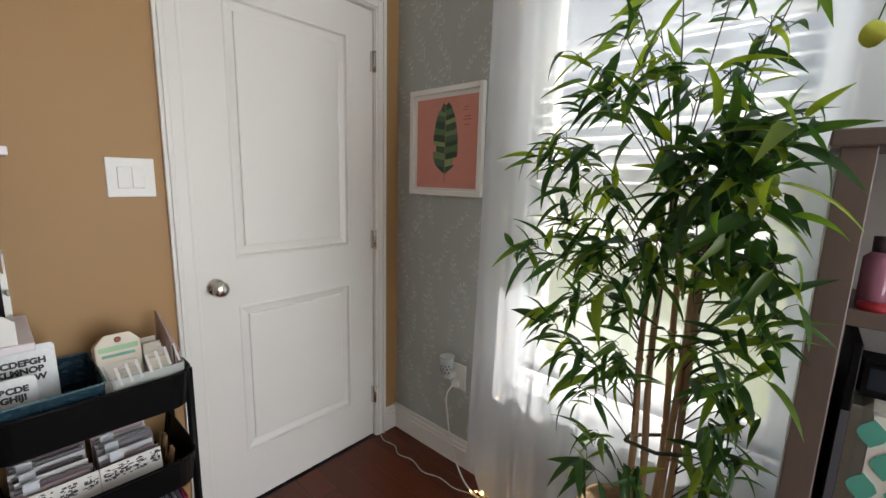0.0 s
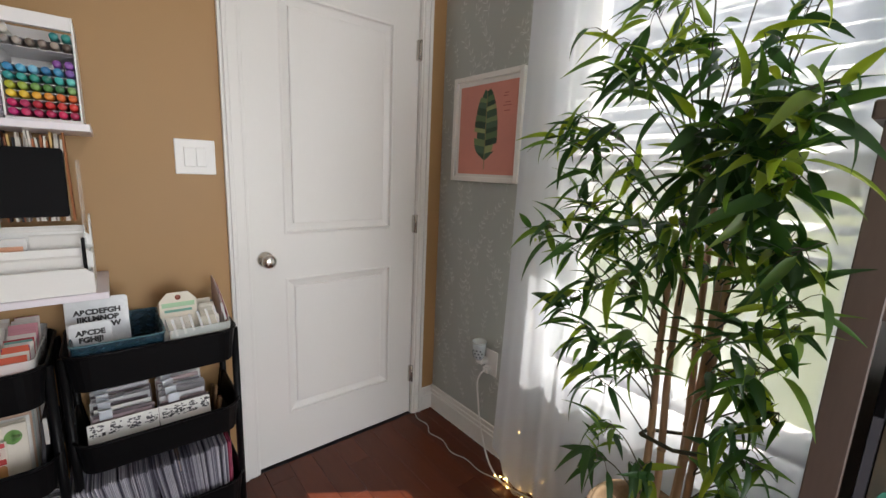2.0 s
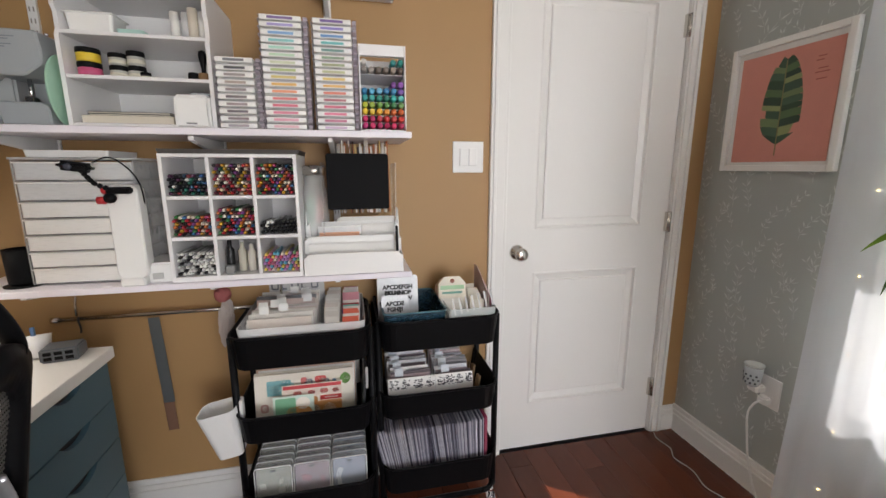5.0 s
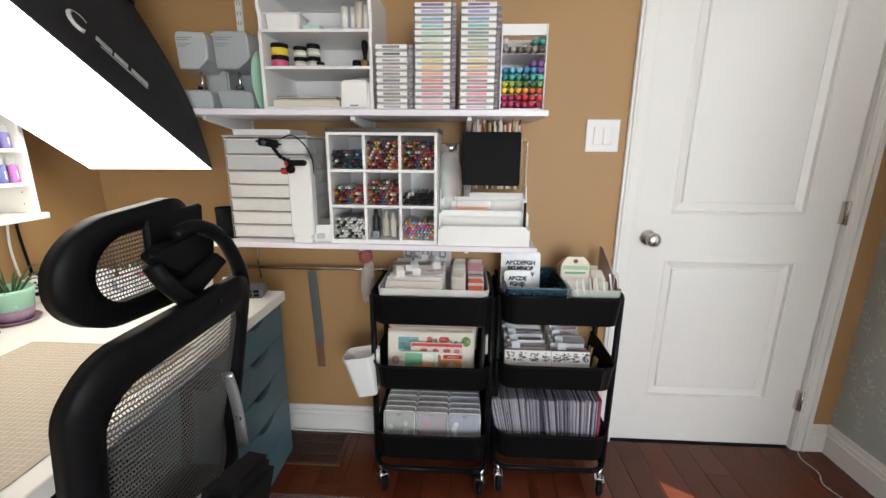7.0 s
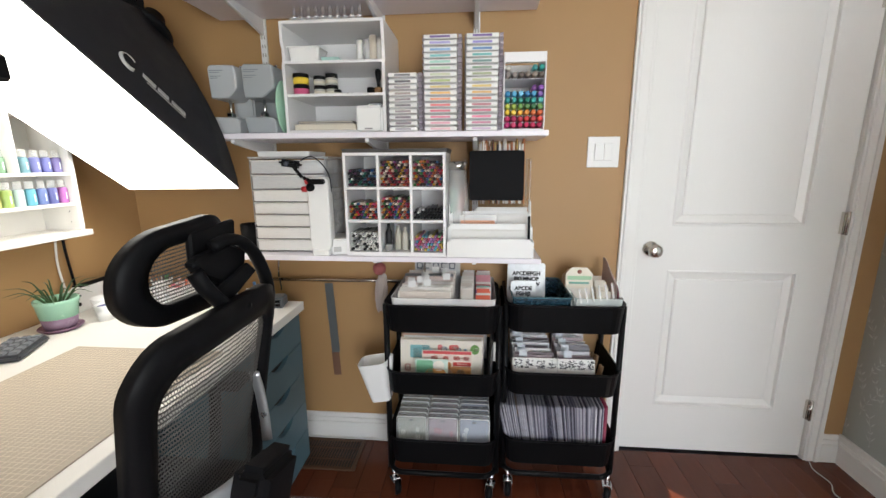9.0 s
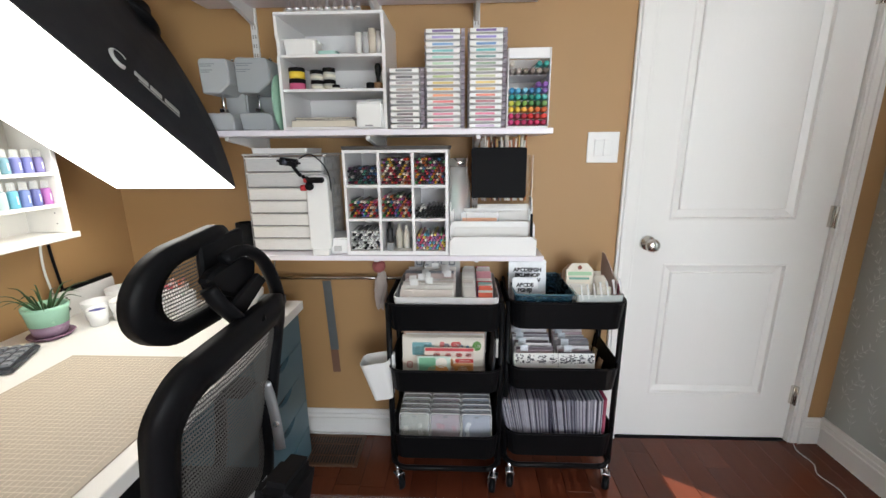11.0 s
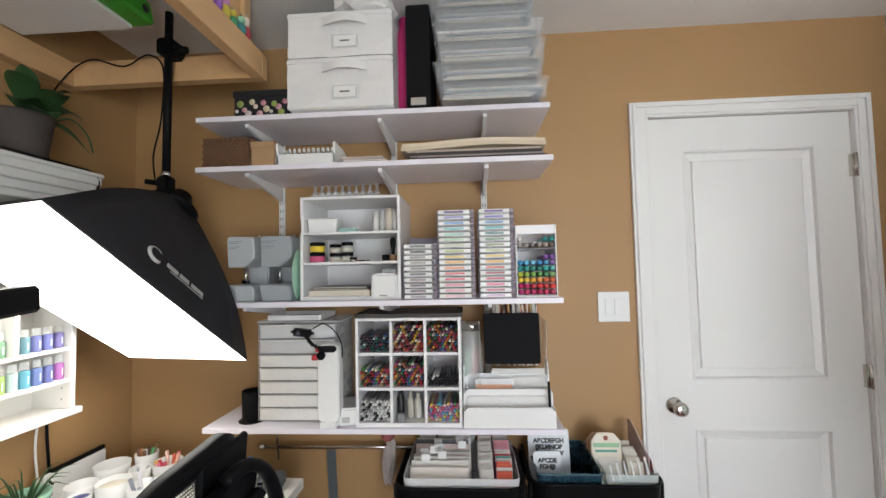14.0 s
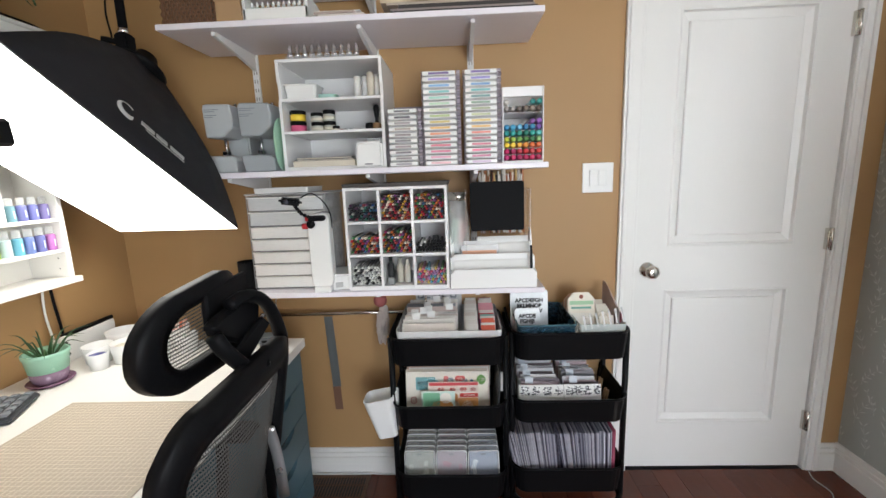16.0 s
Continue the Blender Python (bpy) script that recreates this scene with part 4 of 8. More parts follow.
# upper tier
t = thing("plastic_tub", (-1.26, -0.735, SH2), "small white rectangular tub", "tub")
part("tub", tray(-1.265, -0.733, SH2, SH2 + 0.046, 0.108, 0.08, 0.012, 0.002, 0.006), M_WHITE, t)
part("rim", box(-1.308, -1.222, -0.790, -0.676, SH2 + 0.045, SH2 + 0.050, 0.002), M_WHITE, t)
solid("shallow_dish", tray(-1.255, -0.645, SH2, SH2 + 0.014, 0.062, 0.06, 0.01, 0.002, 0.004), paint("a9cdc4"), "pale mint shallow dish", "dish")
for i, (y, h, r) in enumerate(((-0.545, 0.070, 0.011), (-0.520, 0.072, 0.011), (-0.500, 0.082, 0.012), (-0.478, 0.076, 0.010))):
    solid("vinyl_roll", lathe([(r * 0.5, 0.002), (r, 0), (r, h), (r * 0.5, h - 0.002)], -1.25 - 0.006 * (i % 2), y, SH2, 18), (M_PAPER, M_FROST, M_CREAM, M_PAPER)[i], "small upright pale roll of vinyl", "roll", "vinyl rolls")


def jar(x, y, z, r, h, body, lid, label):
    j = thing("craft_jar", (x, y, z), label, "jar", "craft jars")
    part("body", lathe([(0, 0), (r * 0.92, 0), (r, 0.003), (r, h * 0.6), (r * 0.9, h * 0.64)], x, y, z, 22), body, j)
    part("lid", lathe([(r * 0.97, h * 0.62), (r * 1.02, h * 0.64), (r * 1.02, h - 0.002), (r * 0.98, h), (0, h)], x, y, z, 22), lid, j)
    if r < 0.022:
        part("label_band", lathe([(r * 1.006, h * 0.14), (r * 1.006, h * 0.42)], x, y, z, 22), paint("d6d2c2"), j)
    return j


jar(-1.25, -0.757, SH1, 0.026, 0.036, paint("c9577f"), M_BPLAST, "squat jar of pink paste with a black lid")
jar(-1.25, -0.757, SH1 + 0.037, 0.026, 0.034, paint("e0c23a"), M_BPLAST, "squat jar of yellow paste on another jar")
for x, y, zz, hh in ((-1.255, -0.693, 0, 0.032), (-1.255, -0.693, 0.033, 0.030), (-1.26, -0.652, 0, 0.034), (-1.26, -0.652, 0.035, 0.036)):
    jar(x, y, SH1 + zz, 0.0205, hh, paint("b9b8b0"), M_BPLAST, "small clear jar of grey paste with a black lid")
jar(-1.24, -0.625, SH1, 0.012, 0.016, paint("2a2a2c"), M_BPLAST, "tiny black ink pot")
for i, (y, c) in enumerate(((-0.606, "6d2c33"), (-0.592, "303034"), (-0.575, "8a8c8e"))):
    solid("ink_cube", box(-1.252, -1.238, y - 0.006, y + 0.006, SH1, SH1 + 0.006, 0.001), paint(c), "tiny ink cube on the tier", "ink cube", "ink cubes")
for i, (y, h) in enumerate(((-0.512, 0.030), (-0.486, 0.062))):
    bl = thing("blending_brush", (-1.25, y, SH1), "ink blending tool with a dark wooden handle", "blending tool", "blending tools")
    part("foot", lathe([(0, 0), (0.013, 0), (0.014, 0.004), (0.014, 0.020), (0.012, 0.023), (0, 0.023)], -1.25, y, SH1, 18), paint("8a6a48") if i else M_BPLAST, bl)
    if i:
        part("handle", lathe([(0.006, 0.022), (0.005, 0.034), (0.009, 0.056), (0.0105, 0.070), (0.008, 0.080), (0, 0.083)], -1.25, y, SH1, 18), M_BPLAST, bl)
# lower tier: flat books and a small white machine
for i, (x1, y0, y1, z0, h, c) in enumerate(((-1.215, -0.778, -0.560, 0.012, 0.020, "d8cdb8"), (-1.225, -0.765, -0.570, 0.0325, 0.005, "38343a"), (-1.23, -0.770, -0.575, 0.038, 0.006, "2b292c"))):
    bo = thing("notebook", (-1.3, (y0 + y1) / 2, ZC + z0), "cream album lying flat" if i == 0 else "dark slim notebook lying on the album", "notebook", "flat notebooks")
    part("page_block", box(-1.40, x1 - 0.002, y0 + 0.002, y1 - 0.003, ZC + z0 + 0.0012, ZC + z0 + h - 0.0012, 0), M_CREAM, bo)
    for dz in (0, h - 0.0013):
        part("cover", box(-1.402, x1, y0, y1, ZC + z0 + dz + 0.0001, ZC + z0 + dz + 0.0012, 0), paint(c), bo)
mc = thing("label_printer", (-1.23, -0.505, ZC), "small square white label printer", "label printer")
part("body", box(-1.30, -1.188, -0.552, -0.463, ZC + 0.0, ZC + 0.088, 0.008, seg=3), M_WHITE, mc)
part("writing", box(-1.1885, -1.1875, -0.523, -0.497, ZC + 0.012, ZC + 0.016, 0), paint("7a7a7c"), mc)
b = bmesh.new()
for k in range(4):
    box(-1.27 + k * 0.008, -1.266 + k * 0.008, -0.53 + k * 0.006, -0.48, ZC + 0.088, ZC + 0.104 - 0.002 * k, 0.0005, b)
solid("acrylic_blocks", b, M_CLEAR, "clear acrylic pieces lying on the printer", "acrylic block")

# ---- ink pads in racks ----
# the purplish shade on the white racks' sides is put into this colour
M_RACK_SHADE = material("lilac_shaded_plastic", (0.50, 0.45, 0.50), 0.4, vary=0.05)
INKS = [
    (-0.437, -0.340, ["5b5a5e", "2e2c30", "7c7474", "8e7d72", "6b5d5d", "50484c", "7a6a6c", "4a4048", "5f4f55", "8a8088"]),
    (-0.322, -0.212, ["5a3f78", "8f84c4", "5a8fc4", "58a8a8", "8cc9b4", "a4c9a4", "b7bf9a", "94a85a", "c0a84c", "d9a03c", "d97a4a", "c94a4c", "c0445a", "c85a78", "d48aa0", "d8a4b0"]),
    (-0.188, -0.082, ["5b3f86", "7468b8", "3f74ae", "3a9a9a", "3f6f6a", "5a7a5a", "7a8458", "a8ae7a", "d0b04c", "d49a3c", "c8543c", "8e3440", "b03450", "d04a70", "a8486a", "b898b8"]),
]
pad_body = mesh_of(box(-0.035, 0.035, -0.5, 0.5, 0.0, 0.0128, 0.0015), "ink_pad_body", M_WHITE)
for y0, y1, cols in INKS:
    n, pitch = len(cols), 0.01845
    rk = thing("ink_rack", (-1.22, (y0 + y1) / 2, ZC), "white stacking rack filled with ink pads", "ink rack", "ink pad racks")
    side = [(0, 0)]
    for k in range(n):
        side += [(0.078, k * pitch), (0.086, k * pitch + 0.003), (0.078, k * pitch + 0.007), (0.062, k * pitch + 0.012), (0.064, k * pitch + 0.016)]
    side += [(0.07, n * pitch), (0, n * pitch)]
    for y, th in ((y0 - 0.0025, 0.002), (y1 + 0.0005, 0.011)):
        part("side", prism(side, th, Matrix(((1, 0, 0, -1.255), (0, 0, 1, y), (0, 1, 0, ZC), (0, 0, 0, 1)))), M_RACK_SHADE, rk)
    part("back_panel", box(-1.257, -1.255, y0, y1, ZC, ZC + n * pitch, 0), M_SHELF, rk)
    for k in range(n):
        part("tier", box(-1.255, -1.185, y0, y1, ZC + k * pitch + 0.0006, ZC + k * pitch + 0.0022, 0), M_SHELF, rk)
        z = ZC + k * pitch + 0.0026
        ip = thing("ink_pad", (-1.20, (y0 + y1) / 2, z), "white ink pad with a coloured label strip in a rack", "ink pad", "ink pads")
        push = random.uniform(-0.003, 0.003)
        body = new("case", pad_body)
        body.parent = ip
        body.scale = (1, y1 - y0 - 0.006, 1)
        body.location = (push - 0.004, 0, 0)
        WORLD_OF[body] = WORLD_OF[ip]
        c = cols[n - 1 - k]
        part("colour_label", box(-1.1690 + push, -1.1684 + push, y0 + 0.022, y1 - 0.024, z + 0.0030, z + 0.0094, 0), paint("".join("%02x" % int(int(c[q:q + 2], 16) * 0.80 + 46) for q in (0, 2, 4))), ip)
solid("spare_rack_panel", box(-1.35, -1.345, -0.44, -0.33, ZC, ZC + 0.215, 0.001), paint("8e8a9a"), "greyish panel standing behind the ink racks", "panel")

# ---- marker box ----
mb = thing("marker_box", (-1.24, 0.0, ZC), "white tiered box holding rows of alcohol markers", "marker box")
Y0, Y1, H = -0.068, 0.064, 0.236
part("base", box(-1.36, -1.178, Y0, Y1, ZC, ZC + 0.006, 0.001), M_SHELF, mb)
part("side", box(-1.36, -1.172, Y0, Y0 + 0.004, ZC + 0.006, ZC + H, 0.001), M_SHELF, mb)
part("side", box(-1.36, -1.172, Y1 - 0.004, Y1, ZC + 0.006, ZC + H, 0.001), M_SHELF, mb)
part("back_panel", box(-1.364, -1.360, Y0, Y1, ZC, ZC + H, 0), M_SHELF, mb)
part("top_front", box(-1.192, -1.175, Y0 + 0.004, Y1 - 0.004, ZC + 0.206, ZC + H, 0.001), M_SHELF, mb)
ROWS_OF_CAPS = [
    (0.018, ["b0246a", "c03060", "a82858", "b02050", "c02c58", "a02048"]),
    (0.037, ["b8205a", "a8305a", "b02c3c", "c03030", "b83838", "d04038"]),
    (0.057, ["e0c03a", "d8b840", "e0a83c", "d89040", "c86838", "d06838"]),
    (0.075, ["b0b83c", "90a848", "6a9448", "4a7c3c", "387044", "78a060"]),
    (0.094, ["2a8c8c", "3a9c94", "308878", "207060", "3aa8a0", "60b8b0"]),
    (0.113, ["3a88b8", "58a8cc", "70b0d0", "3878a8", "4890b8", "7a5aa0"]),
    (0.131, ["", "", "", "", "7a4a90", "8a58a8"]),
    (0.170, ["8a8480", "a09890", "6a6058", "7c7068", "988c80", "584c44"]),
    (0.190, ["c8c4bc", "", "", "", "2a8080", "2c8c84"]),
]
cap_me = {}
for h, cols in ROWS_OF_CAPS:
    part("divider", box(-1.34, -1.186, Y0 + 0.004, Y1 - 0.004, ZC + h - 0.0115, ZC + h - 0.0103, 0), M_SHELF, mb)
    for i, c in enumerate(cols):
        if not c:
            continue
        if c not in cap_me:
            bmk = lathe([(0.0, 0), (0.0070, 0.0), (0.0082, 0.002), (0.0086, 0.03), (0.0086, 0.12), (0, 0.12)], 0, 0, 0, 12, m=pose(0, 0, 0, 0, -90, 0))
            cap_me[c] = mesh_of(bmk, "marker", paint(c, 0.3))
        ob = new("marker", cap_me[c])
        ob.location = (-1.171 + random.uniform(-0.003, 0.002), Y0 + 0.0145 + i * 0.0206, ZC + h)
        tagged(ob, "alcohol marker lying in the white box, coloured cap out", "marker", "boxed markers")

# ---- lower shelf ----
mg = thing("mug", (-1.27, -0.99, ZD), "matt black mug standing on a dark coaster", "mug")
part("body", lathe([(0, 0.004), (0.030, 0.004), (0.034, 0.012), (0.036, 0.105), (0.033, 0.105), (0.031, 0.02), (0, 0.015)], -1.27, -1.005, ZD, 28), M_BPLAST, mg)
part("handle", tube(smooth_path([(-1.300, -1.022, ZD + 0.088), (-1.318, -1.034, ZD + 0.082), (-1.322, -1.036, ZD + 0.055), (-1.302, -1.024, ZD + 0.028)], 5), 0.005, 8), M_BPLAST, mg)
solid("coaster", lathe([(0, 0), (0.045, 0), (0.046, 0.003), (0, 0.004)], -1.27, -1.005, ZD, 28), M_BPLAST, "round dark coaster on the shelf", "coaster")

dt = thing("drawer_tower", (-1.35, -0.83, ZD), "clear plastic seven-drawer craft tower", "drawer tower")
D0, D1, DF = -0.975, -0.690, -1.250
for y in (D0, D1 - 0.004):
    part("side", box(-1.45, DF, y, y + 0.004, ZD, ZD + 0.345, 0.001), M_TUB, dt)
part("top", box(-1.45, DF, D0 - 0.006, D1 + 0.012, ZD + 0.345, ZD + 0.351, 0.002), M_FROST, dt)
zs = [0.006, 0.052, 0.098, 0.144, 0.190, 0.236, 0.290, 0.343]
M_MILK = clear("milky_drawer_plastic", (0.93, 0.92, 0.89), 0.35, 0.22)
FILL = ["e8e4dc", "e4e0d6", "ebe7df", "e6e2d8", "dcd8d0", "c9c9c6", "c4c6c6"]
for i in range(7):
    z0, z1 = ZD + zs[i], ZD + zs[i + 1] - 0.004
    dr = part("drawer", tray(-1.35, (D0 + D1) / 2, z0 + 0.001, z1, D1 - D0 - 0.010, 0.200, 0.006, 0.002, 0.0), M_MILK if i < 5 else M_FROST, dt)
    part("drawer_lip", box(DF - 0.002, DF + 0.006, D0 + 0.006, D1 - 0.010, z1 - 0.004, z1, 0.0015), M_MILK, dr)
    part("card_stack", box(-1.43, DF - 0.006 - 0.003 * (i % 3), D0 + 0.012 + 0.006 * (i % 2), D1 - 0.016 - 0.006 * (i % 3), z0 + 0.004, z0 + (z1 - z0) * (0.86 if i < 5 else 0.45), 0.001), paint(FILL[i], 0.8), dr)
    part("runner", box(-1.45, DF - 0.004, D0 + 0.004, D1 - 0.004, z0 - 0.003, z0 - 0.001, 0), M_TUB, dt)
tp = thing("paper_tray", (-1.33, -0.83, ZD + 0.352), "shallow white tray lying on the drawer tower", "tray")
part("tray", tray(-1.345, -0.850, ZD + 0.352, ZD + 0.370, 0.20, 0.17, 0.01, 0.002, 0.003), M_WHITE, tp)

hb = thing("web_camera", (-1.19, -0.70, ZD), "white upright holder carrying a black web camera", "web camera")
part("holder", prism(rounded(0.076, 0.262, 0.022), 0.045, on_wall(-1.238, -0.702, ZD + 0.149), bev=0.004), M_WHITE, hb)
part("foot", box(-1.245, -1.185, -0.732, -0.672, ZD, ZD + 0.024, 0.004), M_WHITE, hb)
part("clamp", box(-1.195, -1.165, -0.728, -0.672, ZD + 0.256, ZD + 0.274, 0.004, seg=2), M_BPLAST, hb)
part("clamp_ring", lathe([(0.006, -0.006), (0.0105, -0.006), (0.0105, 0.006), (0.006, 0.006)], 0, 0, 0, 16, m=Matrix.Translation((-1.178, -0.730, ZD + 0.266)) @ pose(0, 0, 0, 90, 0, 0)), paint("b8262c"), hb, "red ring")
part("clamp_screw", lathe([(0, -0.008), (0.010, -0.008), (0.010, 0.008), (0, 0.008)], 0, 0, 0, 16, m=Matrix.Translation((-1.170, -0.738, ZD + 0.240)) @ pose(0, 0, 0, 90, 0, 0)), paint("b8262c"), hb, "red thumb screw")
part("clamp_knob", lathe([(0, 0), (0.013, 0), (0.014, 0.010), (0, 0.012)], 0, 0, 0, 16, m=Matrix.Translation((-1.172, -0.716, ZD + 0.246)) @ pose(0, 0, 0, 0, 90, 0)), M_BPLAST, hb)
arm = smooth_path([(-1.178, -0.708, ZD + 0.262), (-1.165, -0.722, ZD + 0.272), (-1.158, -0.742, ZD + 0.284), (-1.152, -0.752, ZD + 0.300), (-1.145, -0.760, ZD + 0.316)], 4)
b = bmesh.new()
for q in arm[::2]:
    bmesh.ops.create_icosphere(b, subdivisions=1, radius=0.0075, matrix=Matrix.Translation(q))
part("flexible_arm", b, M_BPLAST, hb)
part("camera_body", box(-1.165, -1.125, -0.805, -0.735, ZD + 0.314, ZD + 0.338, 0.009, m=turn(-1.145, -0.77, ZD + 0.326, -8, 0, 8), seg=3), M_BPLAST, hb)
part("lens", lathe([(0, 0), (0.009, 0), (0.008, 0.004), (0, 0.004)], 0, 0, 0, 16, m=Matrix.Translation((-1.124, -0.775, ZD + 0.326)) @ pose(0, 0, 0, 0, 90, 8)), paint("3a3d48", 0.1), hb)
part("cable", tube(smooth_path([(-1.160, -0.742, ZD + 0.336), (-1.175, -0.710, ZD + 0.350), (-1.190, -0.680, ZD + 0.325), (-1.20, -0.662, ZD + 0.290), (-1.215, -0.660, ZD + 0.25), (-1.24, -0.672, ZD + 0.20)], 6), 0.0022, 6), M_BPLAST, hb)
wb = thing("white_box", (-1.28, -0.64, ZD), "low white plastic box behind the camera stand", "box")
part("body", box(-1.36, -1.215, -0.690, -0.618, ZD, ZD + 0.058, 0.006, m=turn(-1.28, -0.65, 0, 0, 0, 12), seg=2), M_WHITE, wb)
part("inset", box(-1.214, -1.2105, -0.676, -0.650, ZD + 0.012, ZD + 0.030, 0.001, m=turn(-1.28, -0.65, 0, 0, 0, 12)), paint("b9b9b6"), wb)

# nine-hole pen organiser
C0, C1, CF, CH = -0.612, -0.254, -1.205, 0.362
org = thing("pen_organizer", (-1.33, -0.433, ZD), "white nine-compartment organiser packed with pens", "organizer")
T = 0.010
part("frame_side", box(-1.445, CF, C0, C0 + T, ZD, ZD + CH, 0.001), M_SHELF, org)
part("frame_side", box(-1.445, CF, C1 - T, C1, ZD, ZD + CH, 0.001), M_SHELF, org)
part("frame_top", box(-1.445, CF, C0 + T, C1 - T, ZD + CH - T, ZD + CH, 0.001), M_SHELF, org)
part("frame_base", box(-1.445, CF, C0 + T, C1 - T, ZD, ZD + T + 0.004, 0.001), M_SHELF, org)
part("back_panel", box(-1.449, -1.445, C0, C1, ZD, ZD + CH, 0), M_SHELF, org)
cw, ch = (C1 - C0 - 4 * T) / 3, (CH - 4 * T - 0.004) / 3
for i in (1, 2):
    part("upright", box(-1.445, CF - 0.002, C0 + i * (cw + T), C0 + i * (cw + T) + T, ZD + T + 0.004, ZD + CH - T, 0.001), M_SHELF, org)
for k in (1, 2):
    for i in range(3):
        part("tier", box(-1.445, CF - 0.002, C0 + T + i * (cw + T), C0 + T + i * (cw + T) + cw, ZD + T + 0.004 + k * ch + (k - 1) * T, ZD + T + 0.004 + k * (ch + T), 0.001), M_SHELF, org)
PEN = {
    "bright": ["a82834", "e6e0d4", "cfc0ae", "c0962c", "2c6494", "347c44", "1c1c20", "743c80", "b0602c", "1a1a1c", "a03468", "d8d0c4", "141418", "101014", "5a2c34", "1c2c48"],
    "dark": ["202024", "28506c", "1c1c20", "583050", "2c6a5c", "16161a", "305890", "803038", "101014", "c8c8c4"],
    "black": ["141416", "1c1c1e", "101012", "26262a", "d8d8d4"],
    "white": ["d8d8d4", "202022", "c8c8c6", "e4e4e0", "88888a"],
    "pastel": ["c07088", "58a8c0", "d8c058", "a878b0", "78b078", "e8e0d4", "c84468"],
    "warm": ["902c3a", "e6dcd0", "d0b8ac", "c8bca8", "a82832", "602438", "b8602c", "1c1c20", "b8942c", "2c2c30", "6c3874", "2c6044", "18181a", "d8d0c4", "101014", "401c28"],
}
CELLS = [["white", None, "pastel"], ["bright", "bright", "black"], ["dark", "warm", "bright"]]
LEVEL = [[0.62, 0.5, 0.55], [0.60, 0.70, 0.40], [0.52, 0.80, 0.86]]
rng = random.Random(11)
for k in range(3):
    for i in range(3):
        kind = CELLS[k][i]
        y0 = C0 + T + i * (cw + T)
        z0 = ZD + T + 0.0045 + k * (ch + T)
        if kind is None:
            for yy, hh, c in ((0.012, 0.095, "18181a"), (0.046, 0.088, "b8b4a6"), (0.072, 0.082, "c8c4b8")):
                solid("fixative_bottle", lathe([(0, 0), (0.011, 0), (0.012, 0.003), (0.012, hh * 0.7), (0.006, hh * 0.8), (0.006, hh), (0, hh)], -1.26, y0 + yy + 0.006, z0, 14), paint(c), "slim bottle standing in the organiser", "bottle", "organiser bottles")
            solid("tape_dispenser", box(-1.235, -1.212, y0 + 0.012, y0 + 0.036, z0, z0 + 0.026, 0.004), paint("8a8c8c"), "small grey tape dispenser", "tape dispenser")
            continue
        b = bmesh.new()
        row, z = 0, z0 + 0.0058
        while z < z0 + ch * LEVEL[k][i]:
            y = y0 + 0.006 + (0.0052 if row % 2 else 0)
            while y < y0 + cw - 0.005:
                yy, zz = y + rng.uniform(-0.001, 0.001), z + rng.uniform(-0.001, 0.001)
                push = rng.uniform(-0.004, 0.004)
                sl = [(0.0, 0), (0.0030, 0.0), (0.0046, 0.0022), (0.0053, 0.008), (0.0053, 0.12), (0.0, 0.12)]
                lathe(sl, 0, 0, 0, 7, b, Matrix.Translation((CF - 0.014 + push, yy, zz)) @ pose(0, 0, 0, 0, -90 + rng.uniform(-2, 2), rng.uniform(-4, 4)))
                y += 0.0112
            z += 0.0097
            row += 1
        ob = solid("pen_bundle", b, islands("pen_barrels_%s_%d%d" % (kind, k, i), [rgb(c) for c in PEN[kind]], 0.3), "packed pens lying in one compartment, ends outward", "pens", "pens in compartments", "stuff")
tl = thing("lid_tray", (-1.33, -0.433, ZD + CH), "dark flat tray lying on the pen organiser", "tray")
part("tray", tray(-1.325, -0.433, ZD + CH, ZD + CH + 0.013, 0.372, 0.225, 0.012, 0.003, 0.003), paint("4a4644"), tl)
part("papers", box(-1.42, -1.235, -0.60, -0.27, ZD + CH + 0.005, ZD + CH + 0.011, 0.001), paint("5e5650"), tl)

# letter tray, tablet, acrylic holder
lt = thing("letter_tray", (-1.30, -0.10, ZD), "white stepped letter tray with cards and envelopes", "letter tray")
Y0, Y1 = -0.246, 0.046
for i, (x, h) in enumerate(((-1.200, 0.066), (-1.250, 0.112), (-1.310, 0.150))):
    o = [(-(Y1 - Y0) / 2 + 0.0, 0.0), ((Y1 - Y0) / 2, 0.0)]
    pr = [((Y1 - Y0) / 2 - 0.0, 0), ((Y1 - Y0) / 2, h - 0.012), ((Y1 - Y0) / 2 - 0.012, h), (-(Y1 - Y0) / 2 + 0.012, h), (-(Y1 - Y0) / 2, h - 0.012), (-(Y1 - Y0) / 2, 0)]
    part("partition", prism(pr, 0.004, on_wall(x, (Y0 + Y1) / 2, ZD + 0.001)), M_WHITE, lt)
part("base", box(-1.36, -1.200, Y0, Y1, ZD, ZD + 0.006, 0.001), M_WHITE, lt)
side = [(0, 0), (0.164, 0), (0.164, 0.055), (0.12, 0.06), (0.115, 0.10), (0.06, 0.105), (0.055, 0.150), (0.04, 0.185), (0, 0.190)]
for y in (Y0 - 0.004, Y1):
    part("side", prism(side, 0.004, Matrix(((1, 0, 0, -1.360), (0, 0, 1, y), (0, 1, 0, ZD), (0, 0, 0, 1)))), M_WHITE, lt)
rng = random.Random(3)
